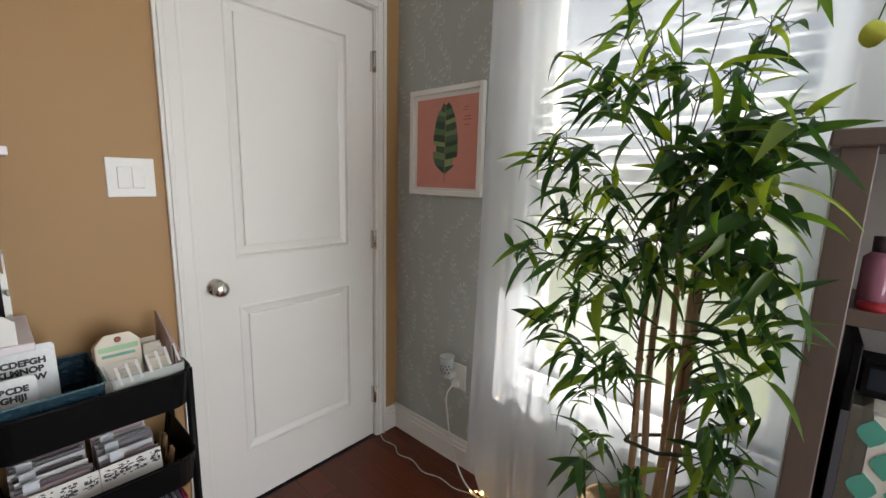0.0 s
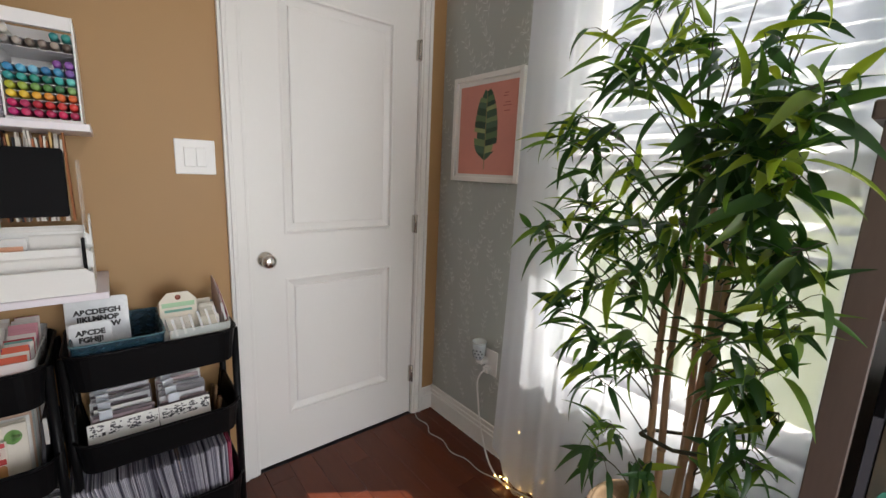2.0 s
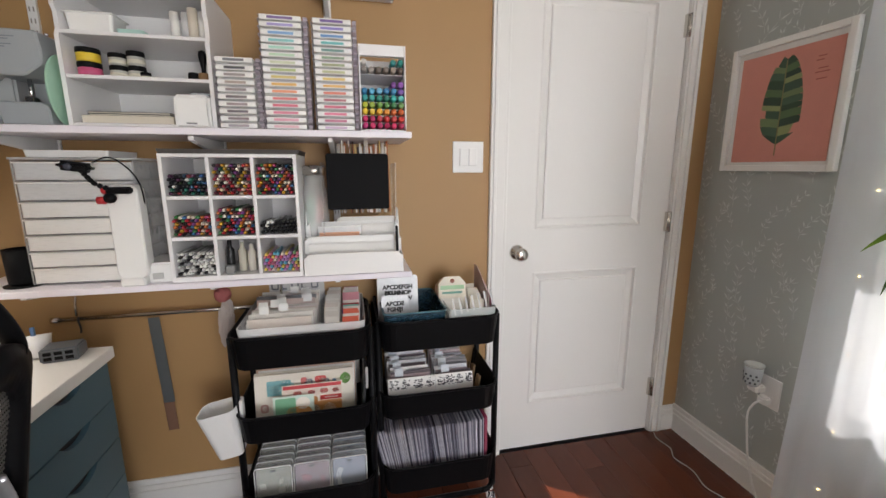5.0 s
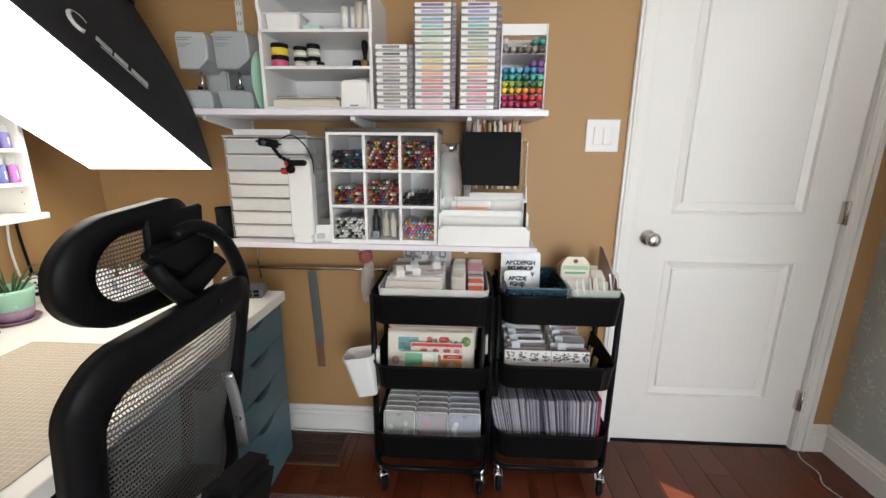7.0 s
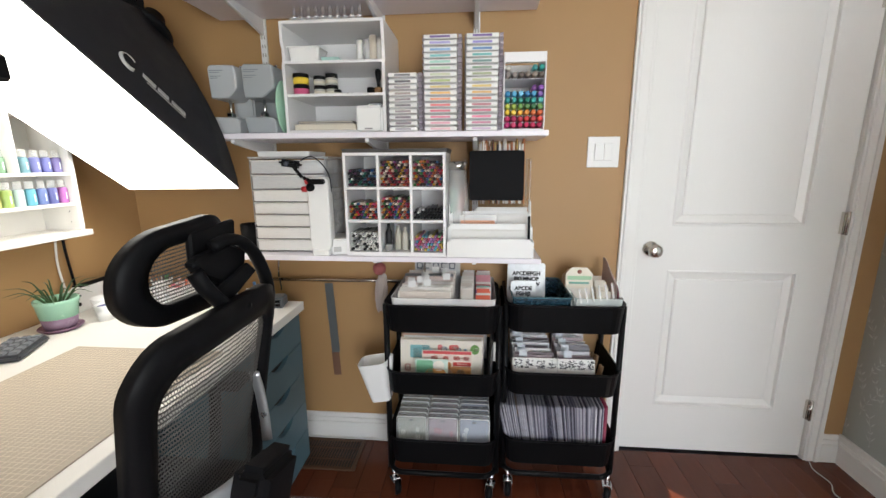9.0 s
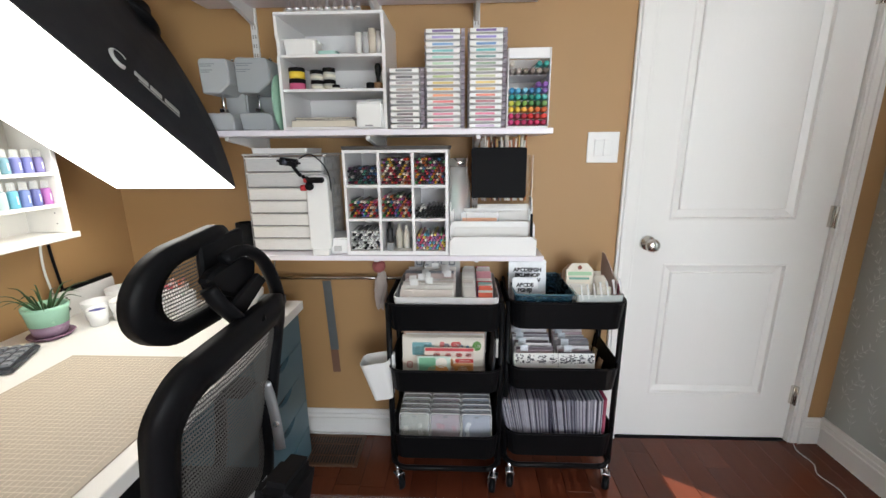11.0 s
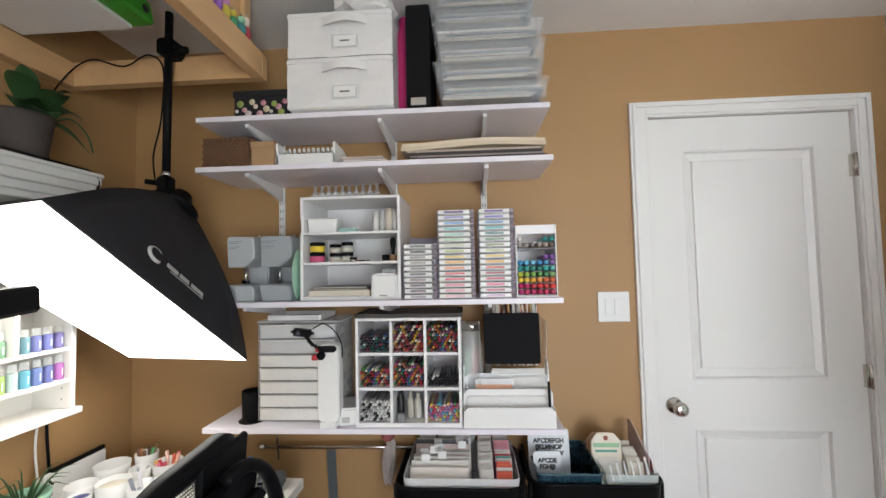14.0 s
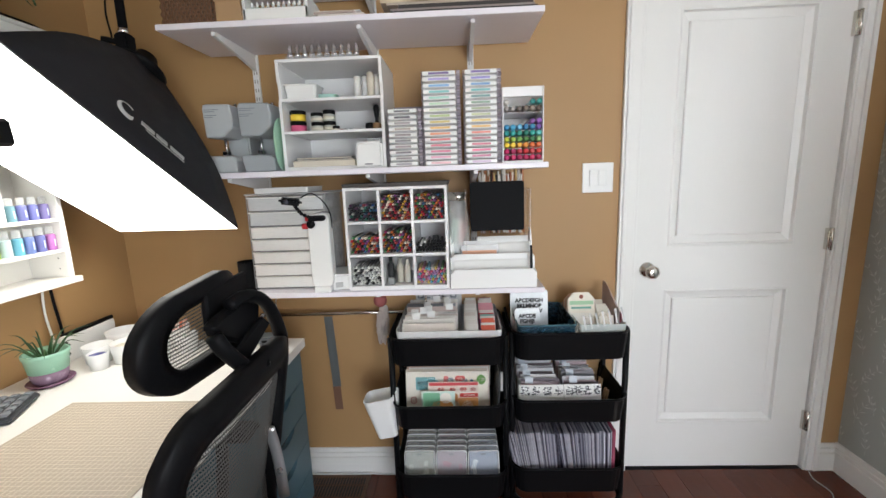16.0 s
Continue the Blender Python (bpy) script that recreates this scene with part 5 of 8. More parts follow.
for x, y0, y1, h, mt, nm, lab, n in ((-1.232, -0.235, 0.030, 0.094, M_PAPER, "envelope", "white envelope in the letter tray", 4), (-1.262, -0.212, -0.075, 0.148, M_FROST, "card_sleeve", "clear sleeve of peach patterned cards", 1), (-1.285, -0.07, 0.03, 0.150, M_PAPER, "envelope", "white card blank in the letter tray", 4), (-1.30, -0.150, 0.032, 0.170, M_PAPER, "envelope", "white card blank in the letter tray", 3)):
    for i in range(n):
        xx = x - 0.004 * i
        solid(nm, box(xx - 0.0012, xx, y0 + rng.uniform(-0.004, 0.004), y1 + rng.uniform(-0.006, 0.006), ZD + 0.0065, ZD + h - rng.uniform(0, 0.01), 0.0004, m=turn(xx, 0, ZD, 0, -4, 0)), mt, lab, nm.replace("_", " "), "cards in the letter tray")
solid("patterned_card", box(-1.270, -1.2685, -0.206, -0.082, ZD + 0.0065, ZD + 0.122, 0.0004), paint("d8a284", 0.7), "peach patterned card inside a sleeve", "card")
solid("pen_black", box(-1.215, -1.205, 0.030, 0.038, ZD + 0.0065, ZD + 0.145, 0.003, m=turn(-1.21, 0.034, ZD, 0, -6, 0)), M_BPLAST, "black pen standing in the letter tray", "pen")
tb = thing("drawing_tablet", (-1.26, -0.08, ZD + 0.19), "black drawing tablet propped in an acrylic holder", "tablet")
part("slab", prism(rounded(0.190, 0.172, 0.008), 0.008, Matrix.Translation((-1.262, -0.080, ZD + 0.281)) @ pose(0, 0, 0, 0, -3, 0) @ on_wall(0, 0, 0), bev=0.002), M_MATTE, tb)
for i, dy in enumerate((-0.058, -0.050, -0.022, -0.014, 0.012, 0.020)):
    part("button", box(-1.257, -1.2558, -0.080 + dy - 0.002, -0.080 + dy + 0.002, ZD + 0.336, ZD + 0.352, 0, m=turn(-1.262, -0.08, ZD + 0.281, 0, -3, 0)), M_DARK, tb)
ah = thing("acrylic_holder", (-1.33, -0.09, ZD), "clear acrylic file holder behind the tablet", "acrylic holder")
for y0, y1 in ((-0.192, -0.189), (0.036, 0.039)):
    part("side", box(-1.40, -1.262, y0, y1, ZD + 0.008, ZD + 0.34, 0), M_CLEAR, ah)
part("front", box(-1.2735, -1.2715, -0.189, 0.036, ZD + 0.008, ZD + 0.06, 0), M_CLEAR, ah)
b = bmesh.new()
rng = random.Random(21)
for i in range(26):
    y = -0.140 + i * 0.0062
    h = ZD + 0.405 + rng.uniform(-0.02, 0.012)
    box(-1.325 - rng.uniform(0, 0.02), -1.295, y, y + 0.0045, ZD + 0.18, h, 0, b, turn(-1.31, y, ZD + 0.35, rng.uniform(-6, 6), 0, 0))
solid("paper_pad", b, islands("patterned_papers", [rgb(c) for c in ("e8e2d8", "a8683c", "2c2a2c", "d8b878", "e8e2d8", "c07850", "b8b0a8", "e6e0d6")], 0.7), "colourful patterned papers standing behind the tablet", "paper pad", kind="stuff")
gj = thing("glass_jar", (-1.33, -0.215, ZD), "clear glass jar with pale tags inside", "jar")
part("glass", lathe([(0, 0.0), (0.040, 0.0), (0.043, 0.01), (0.043, 0.24), (0.034, 0.27), (0.034, 0.30)], -1.345, -0.218, ZD, 28), clear("jar_glass", (0.78, 0.80, 0.80), 0.08, 0.66), gj)
part("lid", lathe([(0.036, 0.30), (0.036, 0.33), (0, 0.332)], -1.345, -0.218, ZD, 28), M_CHROME, gj, "metal screw lid")
for i, (c, dy, a) in enumerate((("e6dccb", -0.006, 8), ("d7a9a0", 0.012, -10), ("b9cdbd", -0.014, -4))):
    solid("paper_tag", box(-1.332 + i * 0.004, -1.331 + i * 0.004, -0.232 + dy, -0.206 + dy, ZD + 0.11, ZD + 0.235, 0.0003, m=turn(-1.33, -0.218, ZD + 0.17, a, 0, 0)), paint(c, 0.8), "pale paper tag in the glass jar", "tag", "tags in the jar")

# ---- rail under the lower shelf ----
rl = thing("hanging_rail", (-1.42, -0.7, 0.76), "thin steel rail hung beneath the lower shelf", "rail")
part("bar", tube([(-1.425, -1.040, 0.779), (-1.425, -0.28, 0.782)], 0.0075, 12), M_CHROME, rl)
part("end_cap", lathe([(0, 0), (0.010, 0), (0.010, 0.02), (0, 0.021)], 0, 0, 0, 14, m=Matrix.Translation((-1.425, -1.040, 0.779)) @ pose(0, 0, 0, 90, 0, 0)), M_STEEL, rl)
for y in (-0.99, -0.16 - 0.2):
    part("hanger", tube([(-1.425, y, 0.79), (-1.428, y, 0.83), (-1.445, y, 0.88)], 0.004, 8), M_CHROME, rl)
part("hook", tube(smooth_path([(-1.424, -0.985, 0.786), (-1.415, -0.982, 0.775), (-1.418, -0.980, 0.75), (-1.412, -0.978, 0.735)], 4), 0.003, 6), M_DARK, rl)
ru = thing("metal_ruler", (-1.44, -0.77, 0.40), "long grey steel ruler hung from the rail", "ruler")
part("blade", box(-1.445, -1.443, -0.798, -0.762, 0.44, 0.760, 0.0006, m=turn(-1.44, -0.78, 0.76, 2.5, 0, 0)), paint("7f8486", 0.35, 0.6), ru)
part("blade_end", box(-1.4455, -1.4445, -0.786, -0.752, 0.33, 0.45, 0.0006, m=turn(-1.44, -0.77, 0.44, 2.5, 0, 0)), paint("7a5a48", 0.5), ru, "brown lower end")
oc = thing("hanging_ornament", (-1.42, -0.55, 0.7), "pink and grey cloth ornament hung on the rail", "ornament")
b = bmesh.new()
bmesh.ops.create_icosphere(b, subdivisions=2, radius=0.028, matrix=Matrix.Translation((-1.405, -0.545, 0.838)))
part("pink_knot", b, paint("a05a58", 0.8), oc)
b = bmesh.new()
bmesh.ops.create_icosphere(b, subdivisions=3, radius=0.5)
for v in b.verts:
    d = 1 + 0.4 * noise.noise(v.co * 5)
    v.co = Vector((-1.40 + v.co.x * 0.03 * d, -0.540 + 0.012 * v.co.z + v.co.y * 0.052 * d, 0.735 + v.co.z * 0.17 * d))
part("cloth", b, paint("b8ada6", 0.9), oc)

# ---- goods in the carts ----
def sheets(name, label, category, group, parent_kind, x0, x1, y0, y1, z0, z1, n, cols, lean=8, jitter=0.01, rnd=None, th=0.0016, fall=0.03):
    """Upright cards filed from back to front, each its own thing."""
    r = random.Random(rnd)
    for i in range(n):
        x = x0 + (x1 - x0) * (i + 0.5) / n
        c = cols[r.randrange(len(cols))] if isinstance(cols[0], str) else cols[r.randrange(len(cols))]
        mt = paint(c, 0.7) if isinstance(c, str) else c
        dy0, dy1, dz = r.uniform(0, jitter), r.uniform(0, jitter), r.uniform(-jitter, jitter * 0.4)
        solid(name, box(x - th / 2, x + th / 2, y0 + dy0, y1 - dy1, z0, z1 + dz - fall * i / n, 0.0003, m=turn(x, 0, z0, 0, -lean + r.uniform(-1.5, 1.5), 0)), mt, label, category, group)


AX, AY = CART_A
BX, BY = CART_B
# cart A, top: clear bin of filed cards
cb = thing("acrylic_bin", (AX, AY, 0.69), "clear divided bin of filed cards on the cart", "bin")
part("bin", tray(AX + 0.005, AY + 0.006, 0.690, 0.800, 0.372, 0.300, 0.018, 0.003, 0.012), M_FROST, cb)
part("divider", box(AX - 0.135, AX + 0.14, AY + 0.050, AY + 0.053, 0.694, 0.795, 0.0005), M_CLEAR, cb)
sheets("index_card", "white filed card in the clear bin", "card", "filed cards", 0, AX - 0.13, AX + 0.125, AY - 0.168, AY + 0.040, 0.696, 0.835, 24, ["e8e4dc", "e2ddd4", "ece8e0", "dcd2c8", "d49a94", "e4dcd8", "8a8c90", "c9b6ae", "a8bcb4"], 16, 0.014, 31)
sheets("index_card", "white filed card in the clear bin", "card", "filed cards", 0, AX - 0.13, AX + 0.125, AY + 0.060, AY + 0.115, 0.696, 0.828, 18, ["e8e4dc", "e2ddd4", "ece8e0", "dcd2c8"], 14, 0.01, 32)
sheets("tabbed_card", "colourful tabbed card in the clear bin", "card", "tabbed cards", 0, AX - 0.13, AX + 0.125, AY + 0.118, AY + 0.178, 0.696, 0.832, 18, ["c8404c", "e8e4dc", "d8687c", "dc9aa4", "e8e4dc", "7a4a90", "7cb4a8", "e06a50", "efe6e0"], 14, 0.008, 33)
rng = random.Random(34)
for i in range(12):
    x = AX - 0.12 + i * 0.021
    yy = AY - 0.15 + rng.uniform(0, 0.15)
    solid("index_tab", box(x, x + 0.001, yy, yy + 0.028, 0.822, 0.846, 0.0003, m=turn(x, 0, 0.7, 0, -14, 0)), M_WHITE, "small white plastic index tab on a card", "index tab", "index tabs")
# stencil sheet behind the bin
sh = thing("stencil_sheet", (AX - 0.145, AY - 0.04, 0.70), "clear stencil sheet with dark cut shapes", "stencil")
part("sheet", box(AX - 0.143, AX - 0.142, AY - 0.135, AY + 0.055, 0.70, 0.880, 0.0003), M_FROST, sh)
for i in range(5):
    y = AY - 0.115 + i * 0.034
    o = rounded(0.026, 0.030, 0.006, 3)
    q = rounded(0.016, 0.018, 0.004, 3)
    b = bmesh.new()
    mo = [b.verts.new((AX - 0.1412, y + a, 0.845 + c)) for a, c in o]
    mq = [b.verts.new((AX - 0.1412, y + a, 0.845 + c)) for a, c in q]
    for k in range(len(mo) - (4 if i % 2 else 0)):
        b.faces.new((mo[k], mo[(k + 1) % len(mo)], mq[(k + 1) % len(mq)], mq[k]))
    part("cut_shape", b, paint("5c6068"), sh)

# cart A, middle: sticker sheets
def sticker_sheet(x, y0, y1, z0, z1, lean, back, seed, blobs):
    s = thing("sticker_sheet", (x, (y0 + y1) / 2, z0), "printed sticker sheet standing in the cart", "sticker sheet", "sticker sheets")
    m = turn(x, 0, z0, 0, -lean, 0)
    part("sheet", box(x - 0.0012, x, y0, y1, z0, z1, 0.0003, m=m), paint(back, 0.6), s)
    for (a0, a1, h0, h1, c, r) in blobs:
        o = rounded((a1 - a0) * (y1 - y0), (h1 - h0) * (z1 - z0), r * (h1 - h0) * (z1 - z0), 4)
        mm = m @ on_wall(x + 0.0003, y0 + (a0 + a1) / 2 * (y1 - y0), z0 + (h0 + h1) / 2 * (z1 - z0))
        part("print", prism(o, 0.0003, mm), paint(c, 0.5), s)


ZM = 0.425
rng = random.Random(41)
for i in range(17):
    solid("sticker_folder", box(AX - 0.13 + i * 0.0118, AX - 0.1285 + i * 0.0118, AY - 0.168 + rng.uniform(0, 0.016), AY + 0.142 + rng.uniform(0, 0.016), ZM, 0.650 - i * 0.0028 + rng.uniform(-0.006, 0.006), 0.0003, m=turn(AX - 0.13 + i * 0.0118, 0, ZM, 0, -6, 0)), paint(["e6dccb", "b89a78", "eeeae2", "8e7460", "e2d4c0", "c8ccc8", "d8b8a0", "f0ece6"][i % 8], 0.7), "cream sheet filed in the cart's middle basket", "paper sheet", "filed paper sheets")
solid("white_folder", box(AX - 0.15, AX - 0.147, AY - 0.10, AY + 0.17, ZM, 0.690, 0.001), M_PAPER, "white folder at the back of the basket", "folder")
sticker_sheet(AX + 0.078, AY - 0.166, AY + 0.146, ZM, 0.603, 7, "e8e0d2", 1, [
    (0.12, 0.36, 0.60, 0.88, "7fb4b8", 0.1), (0.14, 0.24, 0.64, 0.80, "a8d0d0", 0.1), (0.26, 0.34, 0.83, 0.86, "d8e8e6", 0.1), (0.50, 0.58, 0.72, 0.86, "8c9098", 0.3), (0.515, 0.565, 0.745, 0.835, "e8e0d2", 0.3), (0.68, 0.75, 0.70, 0.84, "8c9098", 0.3), (0.692, 0.738, 0.725, 0.815, "e8e0d2", 0.3), (0.78, 0.82, 0.72, 0.82, "5c8ca8", 0.3), (0.22, 0.44, 0.45, 0.58, "9cb89c", 0.5), (0.46, 0.52, 0.70, 0.90, "d87c78", 0.2), (0.60, 0.72, 0.78, 0.90, "d8605c", 0.4), (0.62, 0.70, 0.80, 0.87, "e8e0d2", 0.4), (0.86, 0.97, 0.70, 0.92, "6c9c50", 0.5), (0.05, 0.13, 0.30, 0.46, "c89c90", 0.3), (0.07, 0.11, 0.33, 0.43, "e8e0d2", 0.3), (0.80, 0.84, 0.2, 0.6, "d0c4b4", 0.1), (0.20, 0.30, 0.58, 0.70, "e8e0d2", 0.3), (0.32, 0.40, 0.60, 0.82, "a8ccd0", 0.3), (0.90, 0.96, 0.78, 0.84, "e8e8d8", 0.3), (0.44, 0.56, 0.56, 0.66, "7cac8c", 0.3)])
sticker_sheet(AX + 0.098, AY - 0.080, AY + 0.110, ZM, 0.572, 7, "e8dccc", 2, [
    (0.02, 0.98, 0.90, 0.98, "c8464a", 0.1), (0.02, 0.98, 0.72, 0.885, "e2cfc2", 0.1), (0.18, 0.32, 0.75, 0.86, "cf5a55", 0.5), (0.42, 0.54, 0.75, 0.85, "cf5a55", 0.5), (0.62, 0.76, 0.75, 0.86, "cf5a55", 0.5), (0.82, 0.94, 0.75, 0.85, "b8484a", 0.5), (0.62, 0.98, 0.60, 0.70, "c8403c", 0.1), (0.70, 0.92, 0.635, 0.665, "e8d8d0", 0.2), (0.02, 0.58, 0.10, 0.70, "c08048", 0.1), (0.58, 0.98, 0.10, 0.585, "cc9058", 0.1), (0.06, 0.14, 0.5, 0.66, "a86838", 0.4), (0.4, 0.62, 0.2, 0.52, "ecd8c0", 0.5), (0.66, 0.88, 0.2, 0.52, "f0e0cc", 0.5), (0.1, 0.3, 0.2, 0.5, "88a468", 0.3)])
sticker_sheet(AX + 0.114, AY - 0.105, AY + 0.02, ZM, 0.545, 7, "cfe0d4", 3, [(0.05, 0.55, 0.5, 0.95, "78b08c", 0.1), (0.3, 0.95, 0.2, 0.7, "e0a060", 0.4), (0.55, 0.9, 0.62, 0.95, "f0e8dc", 0.5)])
solid("dark_notepad", box(AX - 0.03, AX + 0.13, AY + 0.168, AY + 0.176, ZM, 0.625, 0.001, m=turn(AX, AY + 0.17, ZM, -4, 0, 0)), paint("2c2c30"), "dark notepad wedged against the basket's side", "notepad")
part("edge", box(AX + 0.125, AX + 0.133, AY + 0.186, AY + 0.194, 0.56, 0.632, 0.001), paint("b8b8b4"), thing("metal_scraper", (AX + 0.12, AY + 0.19, ZM), "slim bright metal scraper in the basket", "scraper"))

# cart A, bottom: clear cases in three rows
rng = random.Random(51)
for r in range(3):
    for i in range(6):
        x = AX - 0.075 + i * 0.034
        y0 = AY - 0.182 + r * 0.1215
        z1 = 0.302 + rng.uniform(-0.002, 0.003)
        cs = thing("clear_case", (x, y0 + 0.060, 0.15), "slim clear plastic case with small parts inside", "case", "slim clear cases")
        m = turn(x, 0, 0.15, 0, -5, 0)
        part("case", prism(rounded(0.119, z1 - 0.15, 0.010, 3), 0.026, m @ on_wall(x, y0 + 0.060, (0.15 + z1) / 2), bev=0.002), M_CASE, cs)
        oo = rounded(0.115, z1 - 0.154, 0.010, 3)
        part("rim", tube([(m @ on_wall(x + 0.026, y0 + 0.060, (0.15 + z1) / 2)) @ Vector((p, q, 0)) for p, q in oo + oo[:1]], 0.0015, 5), M_WHITE, cs)
        part("clasp", box(x + 0.026, x + 0.028, y0 + 0.052, y0 + 0.068, z1 - 0.018, z1 - 0.013, 0, m=m), paint("5a5c60"), cs)
        tint = (("b4b6a8", "bcbcb0", "aaaea2"), ("b8a2aa", "b4a6b0", "ac9aa4"), ("a8b2c4", "b2bac8", "a0aabc"))[r][i % 3]
        part("insert", prism(rounded(0.108, z1 - 0.166, 0.010, 3), 0.010, m @ on_wall(x + 0.008, y0 + 0.060, 0.157 + (z1 - 0.166) / 2), bev=0.002), paint(tint, 0.7), cs)
        for k in range(3):
            yy, zz = y0 + rng.uniform(0.02, 0.095), rng.uniform(0.215, 0.265)
            part("small_piece", box(x + 0.0185, x + 0.0215, yy - rng.uniform(0.005, 0.014), yy + 0.008, zz - 0.02, zz, 0.001, m=m @ turn(x, yy, zz, rng.uniform(-35, 35), 0, 0)), paint(("d4d2c6", "c08c9a", "dfe4ee")[r], 0.6), cs)

# white cup hooked on the cart's side
cp = thing("hanging_cup", (AX + 0.10, AY - 0.27, 0.40), "white plastic cup hooked on the cart's side", "cup")
b = bmesh.new()
loops = []
for gw, z in ((0.032, 0.385), (0.050, 0.545), (0.0475, 0.545), (0.030, 0.390)):
    loops.append([b.verts.new((AX + 0.105 + x, AY - 0.262 + y, z)) for x, y in rounded(2 * gw * 0.95, 2 * gw * 1.15, gw * 0.5, 4)])
for a, c in zip(loops, loops[1:]):
    for i in range(len(a)):
        b.faces.new((a[i], a[(i + 1) % len(a)], c[(i + 1) % len(c)], c[i]))
b.faces.new(loops[0][::-1])
b.faces.new(loops[-1])
bmesh.ops.recalc_face_normals(b, faces=b.faces[:])
b.transform(turn(AX + 0.105, AY - 0.21, 0.545, 10, 0, 0))
part("cup", b, M_WHITE, cp)
part("hook", box(AX + 0.09, AX + 0.12, AY - 0.215, AY - 0.190, 0.490, 0.560, 0.004), M_WHITE, cp)

# cart B, top: letter stamps, tags and card
bs = thing("mesh_basket", (BX, BY - 0.09, 0.69), "dark teal see-through basket with low sides", "basket")
part("basket", tray(BX + 0.02, BY - 0.085, 0.690, 0.800, 0.205, 0.26, 0.015, 0.003, 0.008), clear("teal_plastic", (0.02, 0.06, 0.09), 0.25, 0.3), bs)
part("rim", tube([(BX + 0.02 + x, BY - 0.085 + y, 0.800) for x, y in rounded(0.262, 0.207, 0.015, 3) + rounded(0.262, 0.207, 0.015, 3)[:1]], 0.003, 6), clear("teal_rim", (0.10, 0.20, 0.24), 0.2, 0.2), bs)


def stamp_pack(x, yc, z0, w, h, text, size, lean, label):
    s = thing("letter_stamps", (x, yc, z0), label, "stamp set", "letter stamp sets")
    m = turn(x, 0, z0, 0, -lean, 0)
    part("case", prism(rounded(w, h, 0.010, 3), 0.006, m @ on_wall(x - 0.006, yc, z0 + h / 2), bev=0.001), clear("stamp_case_" + text[:2] + str(len(text)), (0.80, 0.83, 0.85), 0.25, 0.22), s)
    part("backing", box(x - 0.0068, x - 0.0062, yc - w / 2 + 0.006, yc + w / 2 - 0.006, z0 + 0.006, z0 + h - 0.006, 0, m=m), paint("c9cccf", 0.6), s)
    words(text, size, m @ on_wall(x + 0.0006, yc, z0 + h * 0.67), M_DARK, "letters", s, bold=0.0011)
    return s


stamp_pack(BX + 0.035, BY - 0.128, 0.708, 0.142, 0.185, "ABCDEFGH\nIJKLMNOP\nQRSTUVW", 0.0205, 7, "clear pack of black alphabet stamps")
stamp_pack(BX + 0.092, BY - 0.145, 0.724, 0.092, 0.118, "ABCDE\nFGHIJ!", 0.0195, 7, "smaller white pack of alphabet stamps")
tg = thing("clear_tray", (BX, BY + 0.10, 0.69), "clear slatted tray of tags and cards", "tray")
part("tray", tray(BX + 0.015, BY + 0.110, 0.690, 0.800, 0.165, 0.27, 0.012, 0.0025, 0.008), clear("clear_tray_plastic", (0.75, 0.82, 0.80), 0.2, 0.6), tg)
b = bmesh.new()
for i in range(7):
    box(BX + 0.1505, BX + 0.1525, BY + 0.045 + i * 0.022, BY + 0.051 + i * 0.022, 0.735, 0.790, 0, b, turn(BX + 0.15, 0, 0.76, 12, 0, 0))
part("slats", b, M_FROST, tg)
for i in range(7):
    x = BX - 0.03 + 0.012 * i
    t = thing("paper_tag", (x, BY + 0.075, 0.70), "cream shipping tag with a green printed band" if i == 6 else "cream and orange paper tag filed in a tray", "tag", "filed tags")
    w, z1 = 0.050, 0.868 + 0.002 * i - 0.01 * (6 - i) * 0.2
    o = [(-w, 0), (w, 0), (w, z1 - 0.725), (w - 0.022, z1 - 0.700), (-w + 0.022, z1 - 0.700), (-w, z1 - 0.725)]
    m = turn(x, 0, 0.70, 0, -8, 0)
    part("tag", prism([(a, c + 0.0) for a, c in o], 0.001, m @ on_wall(x, BY + 0.068, 0.70)), paint(["d8a878", "e6ddca", "d9c9ae", "c98c64", "e6ddca", "dcd0b4", "e9e2d2"][i], 0.8), t)
    if i == 6:
        part("eyelet", lathe([(0.003, 0), (0.008, 0), (0.008, 0.0008), (0.003, 0.0008)], 0, 0, 0, 16, m=m @ Matrix.Translation((x + 0.0012, BY + 0.068, z1 - 0.016)) @ pose(0, 0, 0, 0, 90, 0)), paint("8a4c38"), t)
        part("printed_band", box(x + 0.0012, x + 0.0017, BY + 0.024, BY + 0.112, z1 - 0.046, z1 - 0.032, 0, m=m), paint("9cc49a"), t)
        part("printed_band", box(x + 0.0012, x + 0.0017, BY + 0.030, BY + 0.104, z1 - 0.062, z1 - 0.054, 0, m=m), paint("5a9c88"), t)
sheets("note_card", "small white note card filed in the tray", "card", "filed note cards", 0, BX + 0.052, BX + 0.10, BY + 0.020, BY + 0.102, 0.70, 0.805, 8, ["eae6de", "e4e0d6", "efece4"], 8, 0.004, 61)
sheets("note_card", "cream note card leaning in the tray", "card", "filed note cards", 0, BX + 0.00, BX + 0.10, BY + 0.118, BY + 0.172, 0.70, 0.836, 12, ["e6e0d2", "d8d0c0", "ece8dc", "cfc6b4"], 12, 0.010, 62)
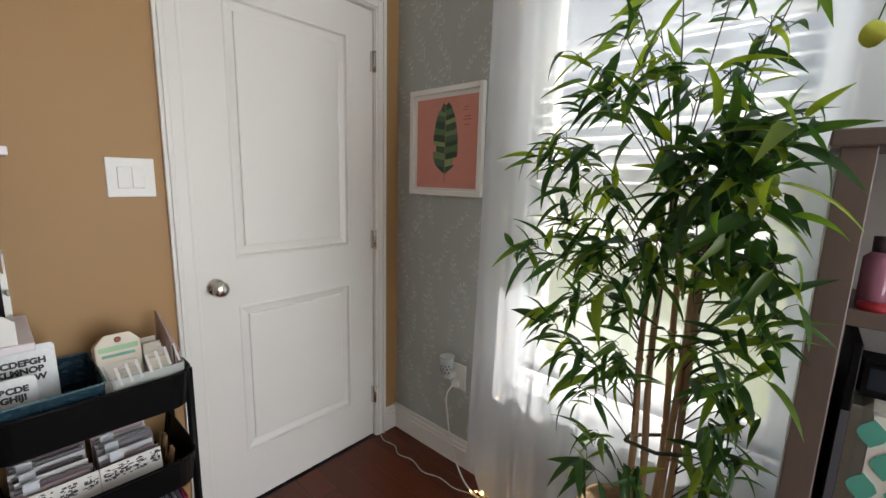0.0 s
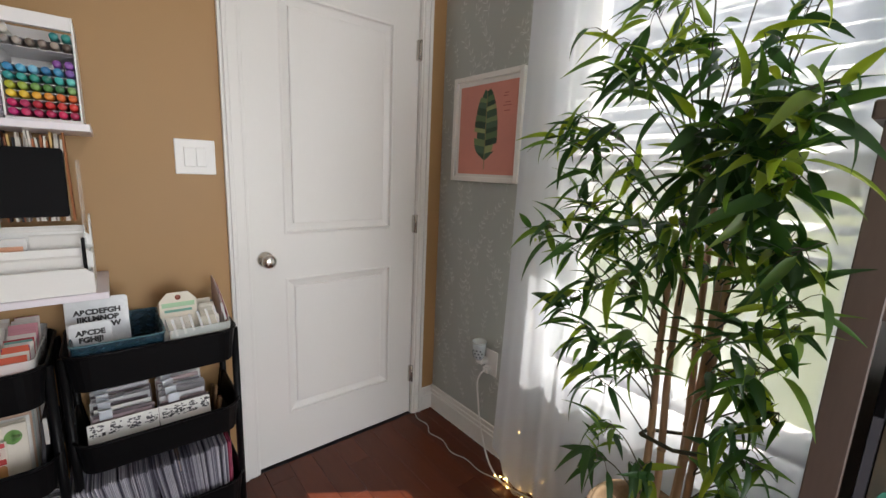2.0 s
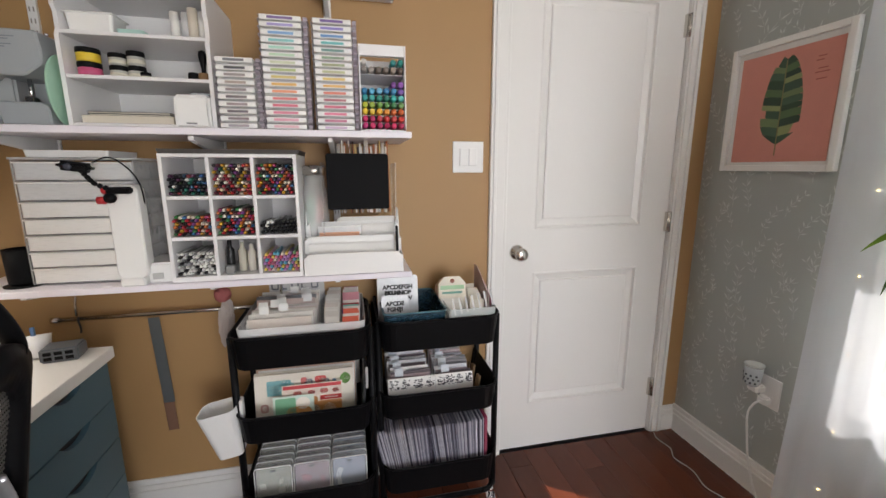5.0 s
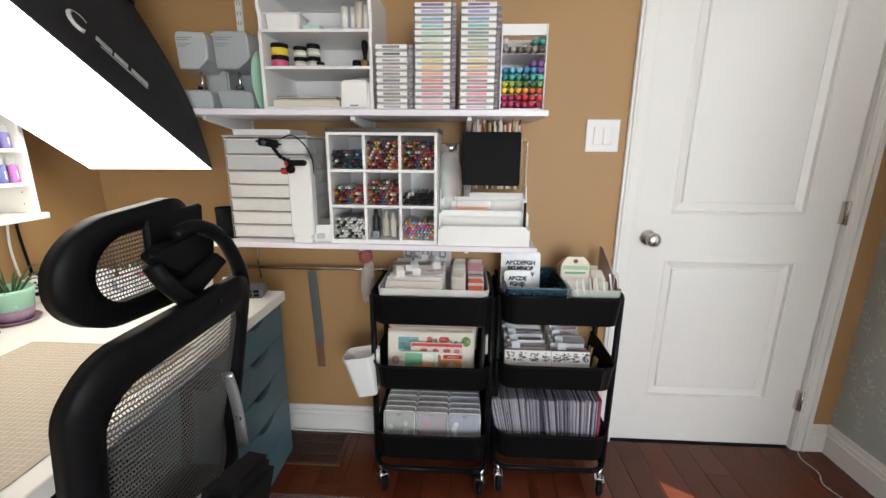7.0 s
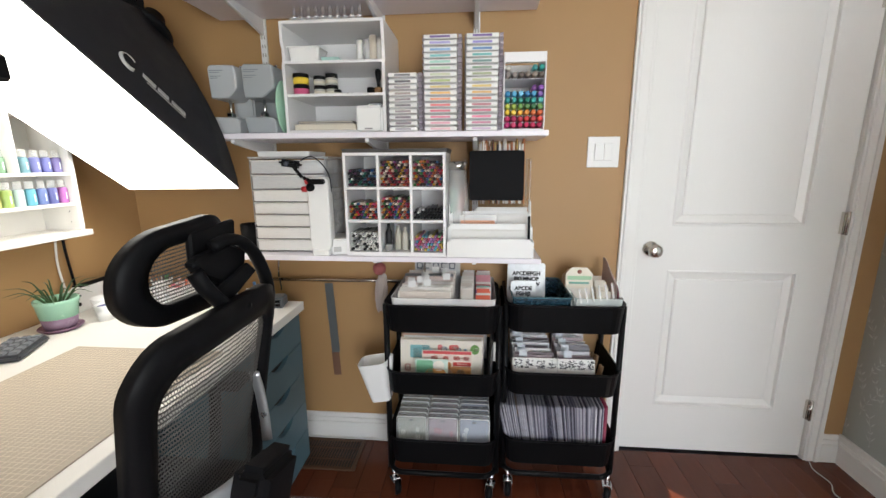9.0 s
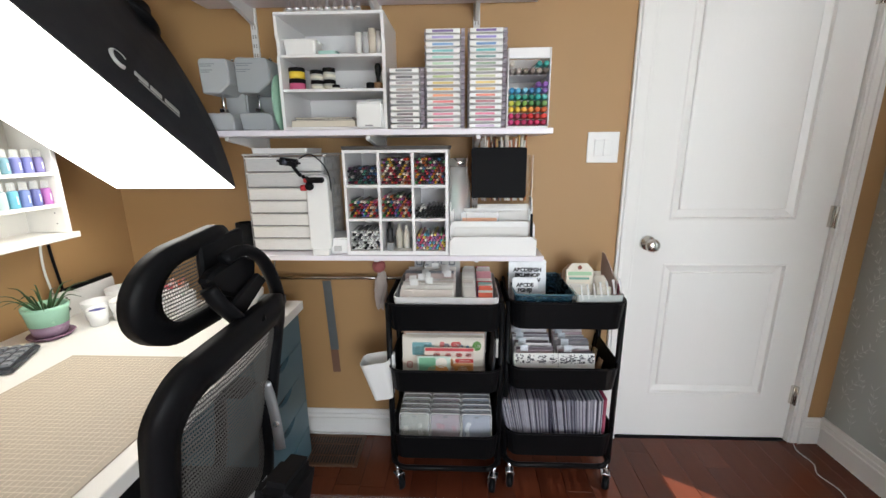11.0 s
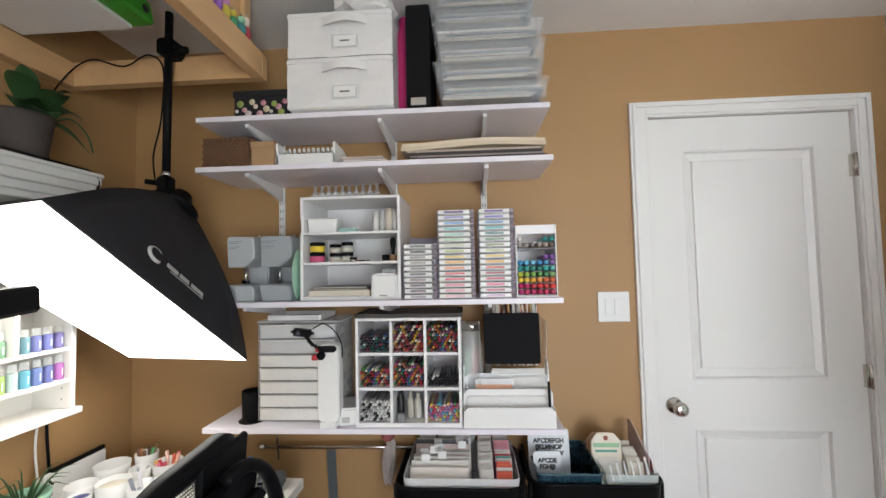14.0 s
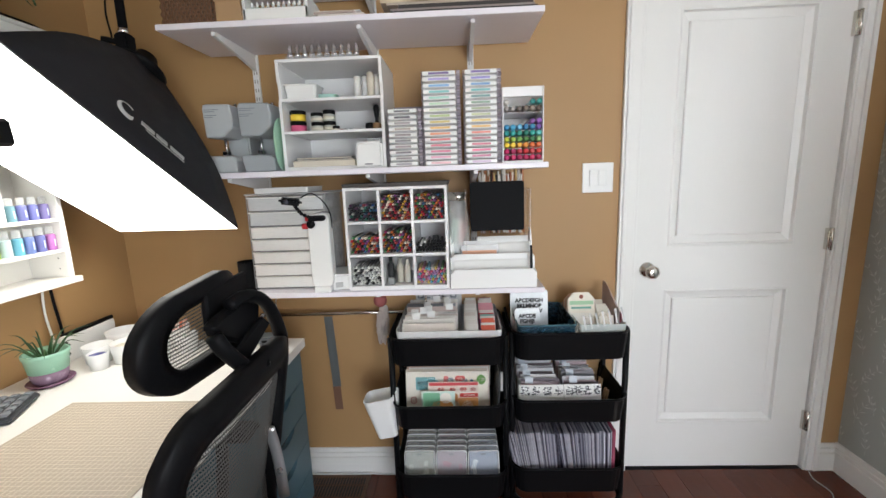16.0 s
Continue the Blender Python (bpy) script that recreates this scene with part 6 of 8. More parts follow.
for i, (c, dy) in enumerate((("b9a6a2", 0.0), ("c7b7b1", 0.006), ("8e3b4c", 0.011), ("d8d0c8", 0.015))):
    z1 = 0.900 - 0.012 * i
    y = BY + 0.180 + dy
    pr = [(-0.05, 0.70), (0.10 + 0.01 * i, 0.70), (0.10 + 0.01 * i, z1 - 0.06), (-0.02, z1), (-0.05, z1)]
    solid("chipboard_sheet", prism([(a, c2) for a, c2 in pr], 0.0022, Matrix(((1, 0, 0, BX - 0.02), (0, 0, -1, y), (0, 1, 0, 0), (0, 0, 0, 1)))), paint(c, 0.75), "dusty %s chipboard sheet standing on the cart" % ("red" if i == 2 else "pink"), "chipboard", "chipboard sheets")

# cart B, middle: stamp sheets with tabbed dividers
rng = random.Random(71)
for half, (y0, y1) in enumerate(((BY - 0.175, BY - 0.018), (BY - 0.008, BY + 0.130))):
    for i in range(20):
        x = BX - 0.13 + i * 0.0125
        white = rng.random() < 0.45
        solid("stamp_sheet", box(x - 0.001, x, y0 + rng.uniform(0, 0.012), y1 - rng.uniform(0, 0.014), 0.432, 0.592 - 0.0025 * i + rng.uniform(-0.006, 0.004), 0.0003, m=turn(x, 0, 0.432, 0, -14, 0)), paint(rng.choice(["d8d6d6", "e2e0de", "cfcfd2"]) if white else rng.choice(["8e8a90", "6a5c62", "a89498", "b8b4b8", "7c787c"]), 0.5), "clear stamp sheet filed in the middle basket", "stamp sheet", "filed stamp sheets")
        if i % 3 == 0:
            yy = y0 + 0.004 + (i // 3) * 0.0035
            solid("index_tab", box(x, x + 0.001, yy, yy + 0.030, 0.585 - 0.0025 * i, 0.612 - 0.0025 * i, 0.0003, m=turn(x, 0, 0.432, 0, -14, 0)), paint("c9cfd6", 0.4), "pale plastic index tab on a divider", "index tab", "index tabs")
for half, (y0, y1) in enumerate(((BY - 0.178, BY - 0.012), (BY - 0.010, BY + 0.126))):
    x = BX + 0.122
    s = thing("stamp_card", (x, (y0 + y1) / 2, 0.432), "white stamp card with small black printed pictures", "stamp card", "front stamp cards")
    m = turn(x, 0, 0.432, 0, -14, 0)
    part("card", box(x - 0.001, x, y0, y1, 0.432, 0.548, 0.0003, m=m), M_PAPER, s)
    r2 = random.Random(80 + half)
    for k in range(4):
        yc = y0 + 0.022 + k * (y1 - y0 - 0.04) / 3
        for q in range(30):
            ww, hh = r2.uniform(0.002, 0.010), r2.uniform(0.0012, 0.005)
            ya, za = yc + r2.uniform(-0.014, 0.014), 0.524 + r2.uniform(-0.014, 0.017)
            part("printed_picture", box(x, x + 0.0004, ya - ww / 2, ya + ww / 2, za - hh / 2, za + hh / 2, 0, m=m), paint(r2.choice(["2c2a2e", "5a585c", "3c3a40"])), s)
b = bmesh.new()
for k in range(5):
    tube([(BX - 0.05 + 0.03 * k, BY + 0.150, 0.43), (BX - 0.06 + 0.034 * k, BY + 0.160 + 0.004 * (k % 2), 0.50 + 0.01 * (k % 3))], 0.006, 8, b)
solid("wooden_handles", b, paint("8a6c4c", 0.6), "short wooden stamp handles in the basket corner", "handle")

# cart B, bottom: sleeves filed edge-on
rng = random.Random(91)
n = 104
for i in range(n):
    y = BY - 0.176 + 0.340 * i / (n - 1) + (0.010 if i > n * 0.47 else -0.004)
    tilt = -16 + 22 * (i / n) if i < n * 0.47 else -11 + 11 * ((i - n * 0.47) / (n * 0.53))
    c = rng.choice(["dcdae2", "8c8b9a", "c6c4d0", "6a6876", "d6d4de", "aaa8b6", "eceaf2", "d0ced8"]) if i < n - 3 else rng.choice(["b04a68", "c86880"])
    solid("plastic_sleeve", box(BX - 0.13, BX + 0.135 + rng.uniform(-0.006, 0.004), y - 0.0009, y + 0.0009, 0.150, 0.372 + rng.uniform(-0.008, 0.006), 0.0003, m=turn(0, y, 0.15, -tilt * 0.8, 0, 0)), paint(c, 0.25), "glossy plastic sleeve filed upright in the cart", "sleeve", "filed plastic sleeves")

# ---- softbox on its pole ----
SB_C = Vector((-1.105, -0.935, 1.187))
SB_U = Vector((-0.22, -0.98, -0.02)).normalized()
SB_V = Vector((0.77, -0.14, 0.62)).normalized()
SB_V = (SB_V - SB_U * SB_V.dot(SB_U)).normalized()
SB_N = SB_U.cross(SB_V).normalized()
SW, SH_ = 0.50, 0.69
mid = SB_C + SB_U * SW / 2 + SB_V * SH_ / 2
apex = mid + SB_N * 0.36
sb = thing("softbox_lamp", tuple(apex), "black fabric softbox lamp with a glowing white face", "softbox lamp")
corners = [SB_C, SB_C + SB_U * SW, SB_C + SB_U * SW + SB_V * SH_, SB_C + SB_V * SH_]
ring = []
for cx, cy in ((-1, -1), (1, -1), (1, 1), (-1, 1)):
    ring.append(apex + SB_U * cx * 0.055 + SB_V * cy * 0.055)
for k in range(4):
    b = bmesh.new()
    a0, a1, r0, r1 = corners[k], corners[(k + 1) % 4], ring[k], ring[(k + 1) % 4]
    n = 8
    grid = []
    for i in range(n + 1):
        row = []
        for j in range(n + 1):
            s, t = i / n, j / n
            p = (a0 * (1 - s) + a1 * s) * (1 - t) + (r0 * (1 - s) + r1 * s) * t
            outw = (p - (mid * (1 - t) + apex * t)).normalized()
            bow = 0.035 * math.sin(math.pi * t) * (1 - 0.45 * math.sin(math.pi * s)) - 0.010 * t * math.sin(math.pi * s)
            row.append(b.verts.new(p + outw * bow + outw * 0.004 * min(1, 4 * t) * noise.noise(p * 9)))
        grid.append(row)
    for i in range(n):
        for j in range(n):
            b.faces.new((grid[i][j], grid[i + 1][j], grid[i + 1][j + 1], grid[i][j + 1]))
    ext = bmesh.ops.extrude_face_region(b, geom=b.faces[:])
    bmesh.ops.translate(b, verts=[v for v in ext["geom"] if isinstance(v, bmesh.types.BMVert)], vec=(apex - mid).normalized() * 0.002)
    part("fabric_panel", b, M_BFAB, sb, "black nylon side panel", True)
b = bmesh.new()
vs = [b.verts.new(c + SB_N * -0.003 + (mid - c).normalized() * 0.0) for c in corners]
b.faces.new(vs)
bmesh.ops.subdivide_edges(b, edges=b.edges[:], cuts=5, use_grid_fill=True)
part("diffuser", b, glow("lit_white_diffuser", (1.0, 0.94, 0.84), 0.86), sb, "glowing white diffuser cloth")
# emblem on the side panel that faces the room
side_mid = (corners[0] + corners[3]) / 2
e1 = (corners[0] - corners[3]).normalized()
e2 = ((ring[0] + ring[3]) / 2 - side_mid).normalized()
e3 = e1.cross(e2).normalized()
if e3.y < 0:
    e3 = -e3
base = corners[3] * 0.59 + corners[0] * 0.41 + e2 * 0.064
em = Matrix((( e1.x, e2.x, e3.x, 0), (e1.y, e2.y, e3.y, 0), (e1.z, e2.z, e3.z, 0), (0, 0, 0, 1)))
em = em @ Matrix.Scale(1.03, 4)
em.translation = base + e3 * 0.030
b = bmesh.new()
pts = []
for i in range(15):
    a = radians(50 + 260 * i / 14)
    pts.append(em @ Vector((0.022 * math.cos(a) - 0.03, 0.022 * math.sin(a), 0)))
tube(pts, 0.0045, 6, b, flat=0.25)
part("emblem", b, paint("b8b8b6"), sb, "pale open-ring emblem")
# pale bars for the printed lettering beside the emblem
for x0, x1 in ((0.008, 0.046), (0.052, 0.086), (0.096, 0.142)):
    part("glint_lettering_bar", box(x0, x1, -0.009, 0.004, -0.001, 0.001, 0.0004, m=em), paint("a8a8a6"), sb)
part("glint_lettering_bar", box(0.02, 0.142, -0.0175, -0.0150, -0.001, 0.001, 0, m=em), paint("8a8a88"), sb)
part("speed_ring", lathe([(0.0, 0), (0.075, 0), (0.078, 0.012), (0.05, 0.02), (0.03, 0.07), (0, 0.072)], 0, 0, 0, 24, m=Matrix.Translation(apex) @ SB_N.to_track_quat("Z", "Y").to_matrix().to_4x4()), M_BPLAST, sb)
POLE = (-1.105, -1.212)
part("tilt_bracket", box(POLE[0] - 0.022, POLE[0] + 0.022, POLE[1] - 0.02, POLE[1] + 0.02, 1.690, 1.785, 0.006, seg=2), M_BPLAST, sb)
part("tilt_knob", tube([(POLE[0], POLE[1], 1.76), (POLE[0] + 0.02, POLE[1] - 0.055, 1.768)], 0.009, 10), M_BPLAST, sb)
part("pole", tube([(POLE[0], POLE[1], 1.78), (POLE[0] - 0.005, POLE[1], 2.345)], 0.0125, 14), M_BPLAST, sb, "black steel pole")
part("collar", tube([(POLE[0], POLE[1], 1.785), (POLE[0], POLE[1], 1.800)], 0.0145, 14), M_STEEL, sb)
part("clamp", box(POLE[0] - 0.055, POLE[0] + 0.022, POLE[1] - 0.028, POLE[1] + 0.028, 2.195, 2.250, 0.007, seg=2), M_BPLAST, sb)
part("clamp_knob", tube([(POLE[0], POLE[1] + 0.02, 2.215), (POLE[0] + 0.01, POLE[1] + 0.072, 2.205)], 0.012, 12), M_BPLAST, sb)
part("lamp_cable", tube(smooth_path([(POLE[0] + 0.01, POLE[1] - 0.03, 1.77), (POLE[0], POLE[1] - 0.045, 1.86), (POLE[0], POLE[1] - 0.02, 1.98), (POLE[0], POLE[1] - 0.015, 2.15), (POLE[0] + 0.012, POLE[1] - 0.06, 2.195), (-1.12, -1.38, 2.175), (-1.12, -1.50, 2.205), (-1.11, -1.585, 2.14), (-1.08, -1.61, 2.02), (-1.09, -1.61, 1.82)], 6), 0.0028, 6), M_BPLAST, sb)
# second small lamp head close to the softbox
ml = thing("monitor_lamp", (-0.42, -1.05, 1.20), "black lamp arm with a flat shade reaching into view", "lamp")
part("shade", box(-0.48, -0.38, -0.978, -0.938, 1.400, 1.445, 0.006, m=turn(-0.43, -0.95, 1.42, 0, 4, 10)), M_BPLAST, ml)
part("joint", lathe([(0, 0), (0.02, 0), (0.024, 0.02), (0.02, 0.04), (0, 0.04)], -0.375, -0.99, 1.40, 16), paint("7c7c7c", 0.4, 0.5), ml)
part("arm", tube(smooth_path([(-0.375, -0.99, 1.41), (-0.30, -1.06, 1.40), (-0.20, -1.25, 1.20), (-0.05, -1.45, 0.735)], 5), 0.010, 10), M_BPLAST, ml)

# ---- pine frame under the ceiling ----
lf = thing("ceiling_rack", (-0.5, -1.25, 2.125), "bare pine lumber rack hung beneath the ceiling", "ceiling rack")
part("cross_beam", box(-1.185, -1.147, DESK_Y + 0.04, -0.908, 2.128, 2.214, 0.002), M_PINE, lf)
part("wall_beam", box(-1.185, 1.2, DESK_Y + 0.001, DESK_Y + 0.039, 2.128, 2.214, 0.002), M_PINE, lf)
part("joist", box(-1.146, 1.2, -0.947, -0.908, 2.128, 2.214, 0.002), M_PINE, lf)
part("hanger", box(-1.146, -1.108, -0.964, -0.948, 2.16, CEIL - 0.001, 0.002), M_PINE, lf)
part("rim_board", box(-1.146, 1.2, -1.003, -0.965, 2.315, 2.400, 0.002), M_PINE, lf)
part("deck_board", box(-0.98, 1.2, DESK_Y + 0.042, -1.230, 2.215, 2.227, 0.001), M_SHELF, lf, "white deck board")
gt = thing("green_toy", (-0.85, -1.2, 2.23), "bright green plastic toy lying on the rack", "toy")
b = prism([(0, 0), (0.20, 0.0), (0.235, 0.03), (0.21, 0.065), (0.10, 0.075), (0.02, 0.06)], 0.10, Matrix.Translation((-0.995, -1.165, 2.226)) @ pose(0, 0, 0, 90, 0, 0), bev=0.008)
part("body", b, paint("3f9c2c", 0.3), gt)
for x in (-0.95, -0.83):
    part("wheel_hole", lathe([(0, 0), (0.012, 0), (0.012, 0.002), (0, 0.002)], 0, 0, 0, 14, m=Matrix.Translation((x, -1.163, 2.255)) @ pose(0, 0, 0, -90, 0, 0)), M_DARK, gt)
solid("dark_case", box(-0.72, -0.35, -1.36, -1.16, 2.2275, 2.30, 0.012, seg=2), paint("2a2622", 0.5), "long dark case lying on the rack", "case")
solid("orange_cap", lathe([(0, 0), (0.03, 0), (0.033, 0.02), (0.02, 0.035), (0, 0.036)], -0.775, -1.18, 2.2275, 16), paint("c8603c"), "orange plastic cap on the rack", "cap")
rng = random.Random(77)
for i in range(14):
    x = -1.075 + 0.040 * i
    c = ["a83c48", "3c7c80", "4c9c6c", "c0b040", "8c5cb0", "b878b8", "6c9c50", "c86c90", "5a70b0", "b06cb8", "d890b0", "7c58a0", "b04858", "6aa890"][i]
    h, y = rng.uniform(0.045, 0.085), -0.922 + rng.uniform(-0.006, 0.006)
    z = 2.2141 + h
    o = thing("ornament", (x, y, z - h), "small bright painted ornament standing on the pine joist", "ornament", "ornaments on the joist")
    part("body", lathe([(0, -h), (0.012, -h), (0.016, -h + 0.012), (0.012, -h * 0.5), (0.006, -h * 0.42)], x, y, z, 12), paint(c, 0.35), o)
    part("top", lathe([(0.004, -h * 0.44), (0.013, -h * 0.30), (0.012, -h * 0.10), (0.004, 0), (0, 0)], x, y, z, 12), paint(["e0d0c0", "8cc0a0", "d0c048", "c890c0"][i % 4], 0.4), o)
    part("hook", tube([(x, y, z - 0.002), (x - 0.004, y, z + 0.006), (x, y, z + 0.010), (x + 0.004, y, z + 0.006), (x, y, z - 0.001)], 0.0012, 5), M_STEEL, o)

# ---- hutch on the desk wall ----
HX0, HX1, HY = -1.085, 0.9, -1.492
hu = thing("wall_hutch", (-0.1, -1.56, 1.02), "white wall hutch with open tiers and a moulded crown", "wall shelf")
part("side", box(HX0, HX0 + 0.016, DESK_Y, HY, 1.045, 1.70, 0.0015), M_DESK, hu)
part("side", box(HX1 - 0.016, HX1, DESK_Y, HY, 1.045, 1.70, 0.0015), M_DESK, hu)
part("bottom_board", box(HX0 - 0.015, HX1 + 0.015, DESK_Y, HY + 0.012, 1.026, 1.045, 0.002), M_DESK, hu)
for z in (1.140, 1.240, 1.42, 1.58):
    part("tier", box(HX0 + 0.016, HX1 - 0.016, DESK_Y + 0.006, HY - 0.004, z - 0.010, z, 0.001), M_DESK, hu)
part("divider", box(-0.918, -0.904, DESK_Y + 0.006, HY - 0.003, 1.240, 1.42, 0.001), M_DESK, hu)
part("divider", box(-0.468, -0.454, DESK_Y + 0.006, HY - 0.003, 1.140, 1.42, 0.001), M_DESK, hu)
part("back_panel", box(HX0 + 0.016, HX1 - 0.016, DESK_Y + 0.001, DESK_Y + 0.006, 1.045, 1.70, 0), M_DESK, hu)
part("top_board", box(HX0, HX1, DESK_Y, HY, 1.700, 1.716, 0.001), M_DESK, hu)
b = bmesh.new()
for i, (o, z0, z1) in enumerate(((0.008, 1.690, 1.712), (0.018, 1.712, 1.738), (0.034, 1.738, 1.764), (0.046, 1.764, 1.790), (0.052, 1.790, 1.802))):
    box(HX0 - o * 0.7, HX1 + o * 0.7, DESK_Y, HY + o, z0, z1, 0.003, b)
part("crown", b, M_TRIM, hu, "stepped white crown moulding")
for z in (1.075, 1.11, 1.18):
    part("peg_hole", lathe([(0.002, 0), (0.002, 0.0008)], 0, 0, 0, 8, m=Matrix.Translation((HX0 + 0.0165, HY - 0.03, z)) @ pose(0, 0, 0, 0, 90, 0)), M_DARK, hu)


def bottle(x, y, z, h, col, label):
    bt = thing("paint_bottle", (x, y, z), label, "bottle", "paint bottles")
    r = 0.0135
    part("body", lathe([(0, 0), (r * 0.95, 0), (r, 0.003), (r, h * 0.60), (r * 0.9, h * 0.66), (r * 0.6, h * 0.68)], x, y, z, 16), col, bt)
    part("cap", lathe([(r * 0.78, h * 0.68), (r * 0.80, h * 0.70), (r * 0.76, h * 0.96), (r * 0.6, h), (0, h)], x, y, z, 12), M_CLEAR, bt)
    # pale upright strip paints a highlight on the bottle's front
    part("glint_lettering_bar", box(x - 0.0018, x + 0.0018, y + r * 0.985, y + r * 1.015, z + h * 0.16, z + h * 0.46, 0), paint("c4d0dc", 0.5), bt)


def tinted(h):
    key = "tint_" + h
    if key not in PAINTS:
        PAINTS[key] = clear(key, tuple(0.12 + 0.88 * c for c in rgb(h)), 0.1, 0.22)
    return PAINTS[key]


for z, x1, cols, tag in ((1.1402, -1.058, ["b04ab0", "3c48a0", "4868b0", "40a8c0", "b8d0d0", "98b840", "c8c850", "d8b848", "d08040", "c05048", "b04070", "8c4c98"], "row"), (1.2402, -1.055, ["6858a8", "5058b0", "5058a8", "488898", "60a0a0"], "row"), (1.2402, -0.890, ["6a9c70", "7cae6c", "a8b86c", "c8c080", "d8b890", "c89080", "b07880"], "row")):
    for i, c in enumerate(cols):
        x = x1 + 0.0335 * i
        nm = {"3": "blue", "4": "blue", "5": "violet-blue", "6": "violet", "b": "pale", "9": "green", "7": "green", "c": "warm", "d": "warm", "a": "olive", "8": "purple"}.get(c[0], "coloured")
        bottle(x, HY - 0.032, z, 0.076 if z < 1.2 else 0.070, tinted(c), "small clear bottle of %s paint on the hutch" % nm)
# potted plant on the hutch
pp = thing("potted_plant", (-0.95, -1.545, 1.802), "leafy green plant in a grey-brown pot", "potted plant")
part("pot", lathe([(0, 0), (0.052, 0), (0.060, 0.01), (0.075, 0.125), (0.079, 0.130), (0.079, 0.145), (0.070, 0.145), (0.064, 0.12), (0, 0.115)], -0.945, -1.545, 1.802, 28), material("weathered_clay", (0.075, 0.06, 0.055), 0.8, vary=0.25, scale=18, bump=0.5, bump_scale=80), pp)
M_LEAF2 = material("house_plant_leaf", (0.035, 0.085, 0.028), 0.35, vary=0.25, scale=14)


def broad_leaf(base, tip, width, droop, bm):
    """A pointed oval blade folded a little along its rib."""
    base, tip = Vector(base), Vector(tip)
    d = tip - base
    side = d.cross(Vector((0, 0, 1))).normalized()
    rows = []
    for i in range(9):
        t = i / 8
        c = base + d * t + Vector((0, 0, droop * math.sin(math.pi * t) - 0.0))
        w = width * math.sin(math.pi * t ** 0.8) * 0.5
        rows.append((bm.verts.new(c - side * w + Vector((0, 0, w * 0.3))), bm.verts.new(c), bm.verts.new(c + side * w + Vector((0, 0, w * 0.3)))))
    for a, c in zip(rows, rows[1:]):
        bm.faces.new((a[0], a[1], c[1], c[0]))
        bm.faces.new((a[1], a[2], c[2], c[1]))


for base, tip, w in (((-0.985, -1.545, 1.94), (-1.09, -1.46, 1.86), 0.05), ((-0.985, -1.53, 1.95), (-0.93, -1.38, 1.99), 0.075), ((-0.98, -1.54, 1.95), (-1.06, -1.50, 2.06), 0.06), ((-0.97, -1.54, 1.95), (-0.84, -1.46, 2.03), 0.07), ((-0.96, -1.53, 1.94), (-0.82, -1.42, 1.93), 0.075), ((-0.99, -1.53, 1.94), (-1.02, -1.42, 1.95), 0.07), ((-0.97, -1.53, 1.93), (-0.88, -1.36, 1.90), 0.07), ((-0.98, -1.55, 1.95), (-0.92, -1.52, 2.09), 0.06)):
    b = bmesh.new()
    broad_leaf(base, tip, w, 0.03, b)
    part("leaf", b, M_LEAF2, pp, "", True)
b = bmesh.new()
tube(smooth_path([(-0.985, -1.545, 1.90), (-1.04, -1.50, 1.97), (-1.075, -1.465, 1.93), (-1.09, -1.455, 1.87)], 4), 0.003, 6, b)
part("stem", b, M_LEAF2, pp)
solid("hutch_cable", tube(smooth_path([(-0.4, -1.47, 1.80), (-0.7, -1.455, 1.81), (-0.95, -1.44, 1.805), (-1.09, -1.45, 1.80), (-1.105, -1.46, 1.74), (-1.11, -1.60, 1.70)], 6), 0.003, 6), M_BPLAST, "black cable draped over the hutch crown", "cable")

# ---- things on the desk ----
DZ = 0.735
mt = thing("cutting_mat", (-0.4, -1.13, DZ), "beige cutting mat printed with a fine grid", "cutting mat")
part("mat", box(-0.828, 0.10, -1.318, -0.868, DZ, DZ + 0.003, 0.0008), material("beige_mat", (0.44, 0.38, 0.30), 0.6, vary=0.06, scale=10), mt)
b = bmesh.new()
x = -0.815
while x < 0.10:
    box(x, x + 0.0008, -1.306, -0.880, DZ + 0.003, DZ + 0.0033, 0, b)
    x += 0.0127
y = -1.306
while y < -0.88:
    box(-0.815, 0.09, y, y + 0.0008, DZ + 0.003, DZ + 0.0033, 0, b)
    y += 0.0127
tagged(part("printed_grid", b, paint("dccfba", 0.6), mt, "pale printed grid lines"), kind="stuff")
al = thing("aloe_plant", (-0.955, -1.508, DZ), "spiky aloe in a mint and purple glazed pot", "potted plant")
px, py = -0.955, -1.508
part("saucer", lathe([(0, 0), (0.050, 0), (0.060, 0.010), (0.058, 0.012), (0.046, 0.006), (0, 0.006)], px, py, DZ, 32), paint("7a5a70", 0.25), al, "purple glazed saucer")
part("pot_base", lathe([(0, 0.006), (0.038, 0.006), (0.044, 0.016), (0.049, 0.044)], px, py, DZ, 32), paint("8c7488", 0.25), al, "purple lower glaze")
part("pot", lathe([(0.049, 0.044), (0.055, 0.088), (0.058, 0.094), (0.058, 0.104), (0.052, 0.104), (0.048, 0.085), (0, 0.082)], px, py, DZ, 32), paint("9ccab0", 0.25), al, "mint upper glaze")
rng = random.Random(6)
for i in range(17):
    a, sp = 2 * math.pi * i * 0.382, rng.uniform(0.03, 0.085)
    h = rng.uniform(0.05, 0.13) if i else 0.19
    p0 = Vector((px + 0.02 * math.cos(a), py + 0.02 * math.sin(a), DZ + 0.085))
    p2 = p0 + Vector((1.5 * sp * math.cos(a), 1.1 * sp * math.sin(a), h * (0.3 if i % 3 == 0 else 0.75)))
    p1 = (p0 + p2) / 2 + Vector((0, 0, 0.028))
    part("leaf", tube(smooth_path([p0, p1, p2], 4), 0.0052, 6, taper=0.1, flat=0.5), M_LEAF2, al)
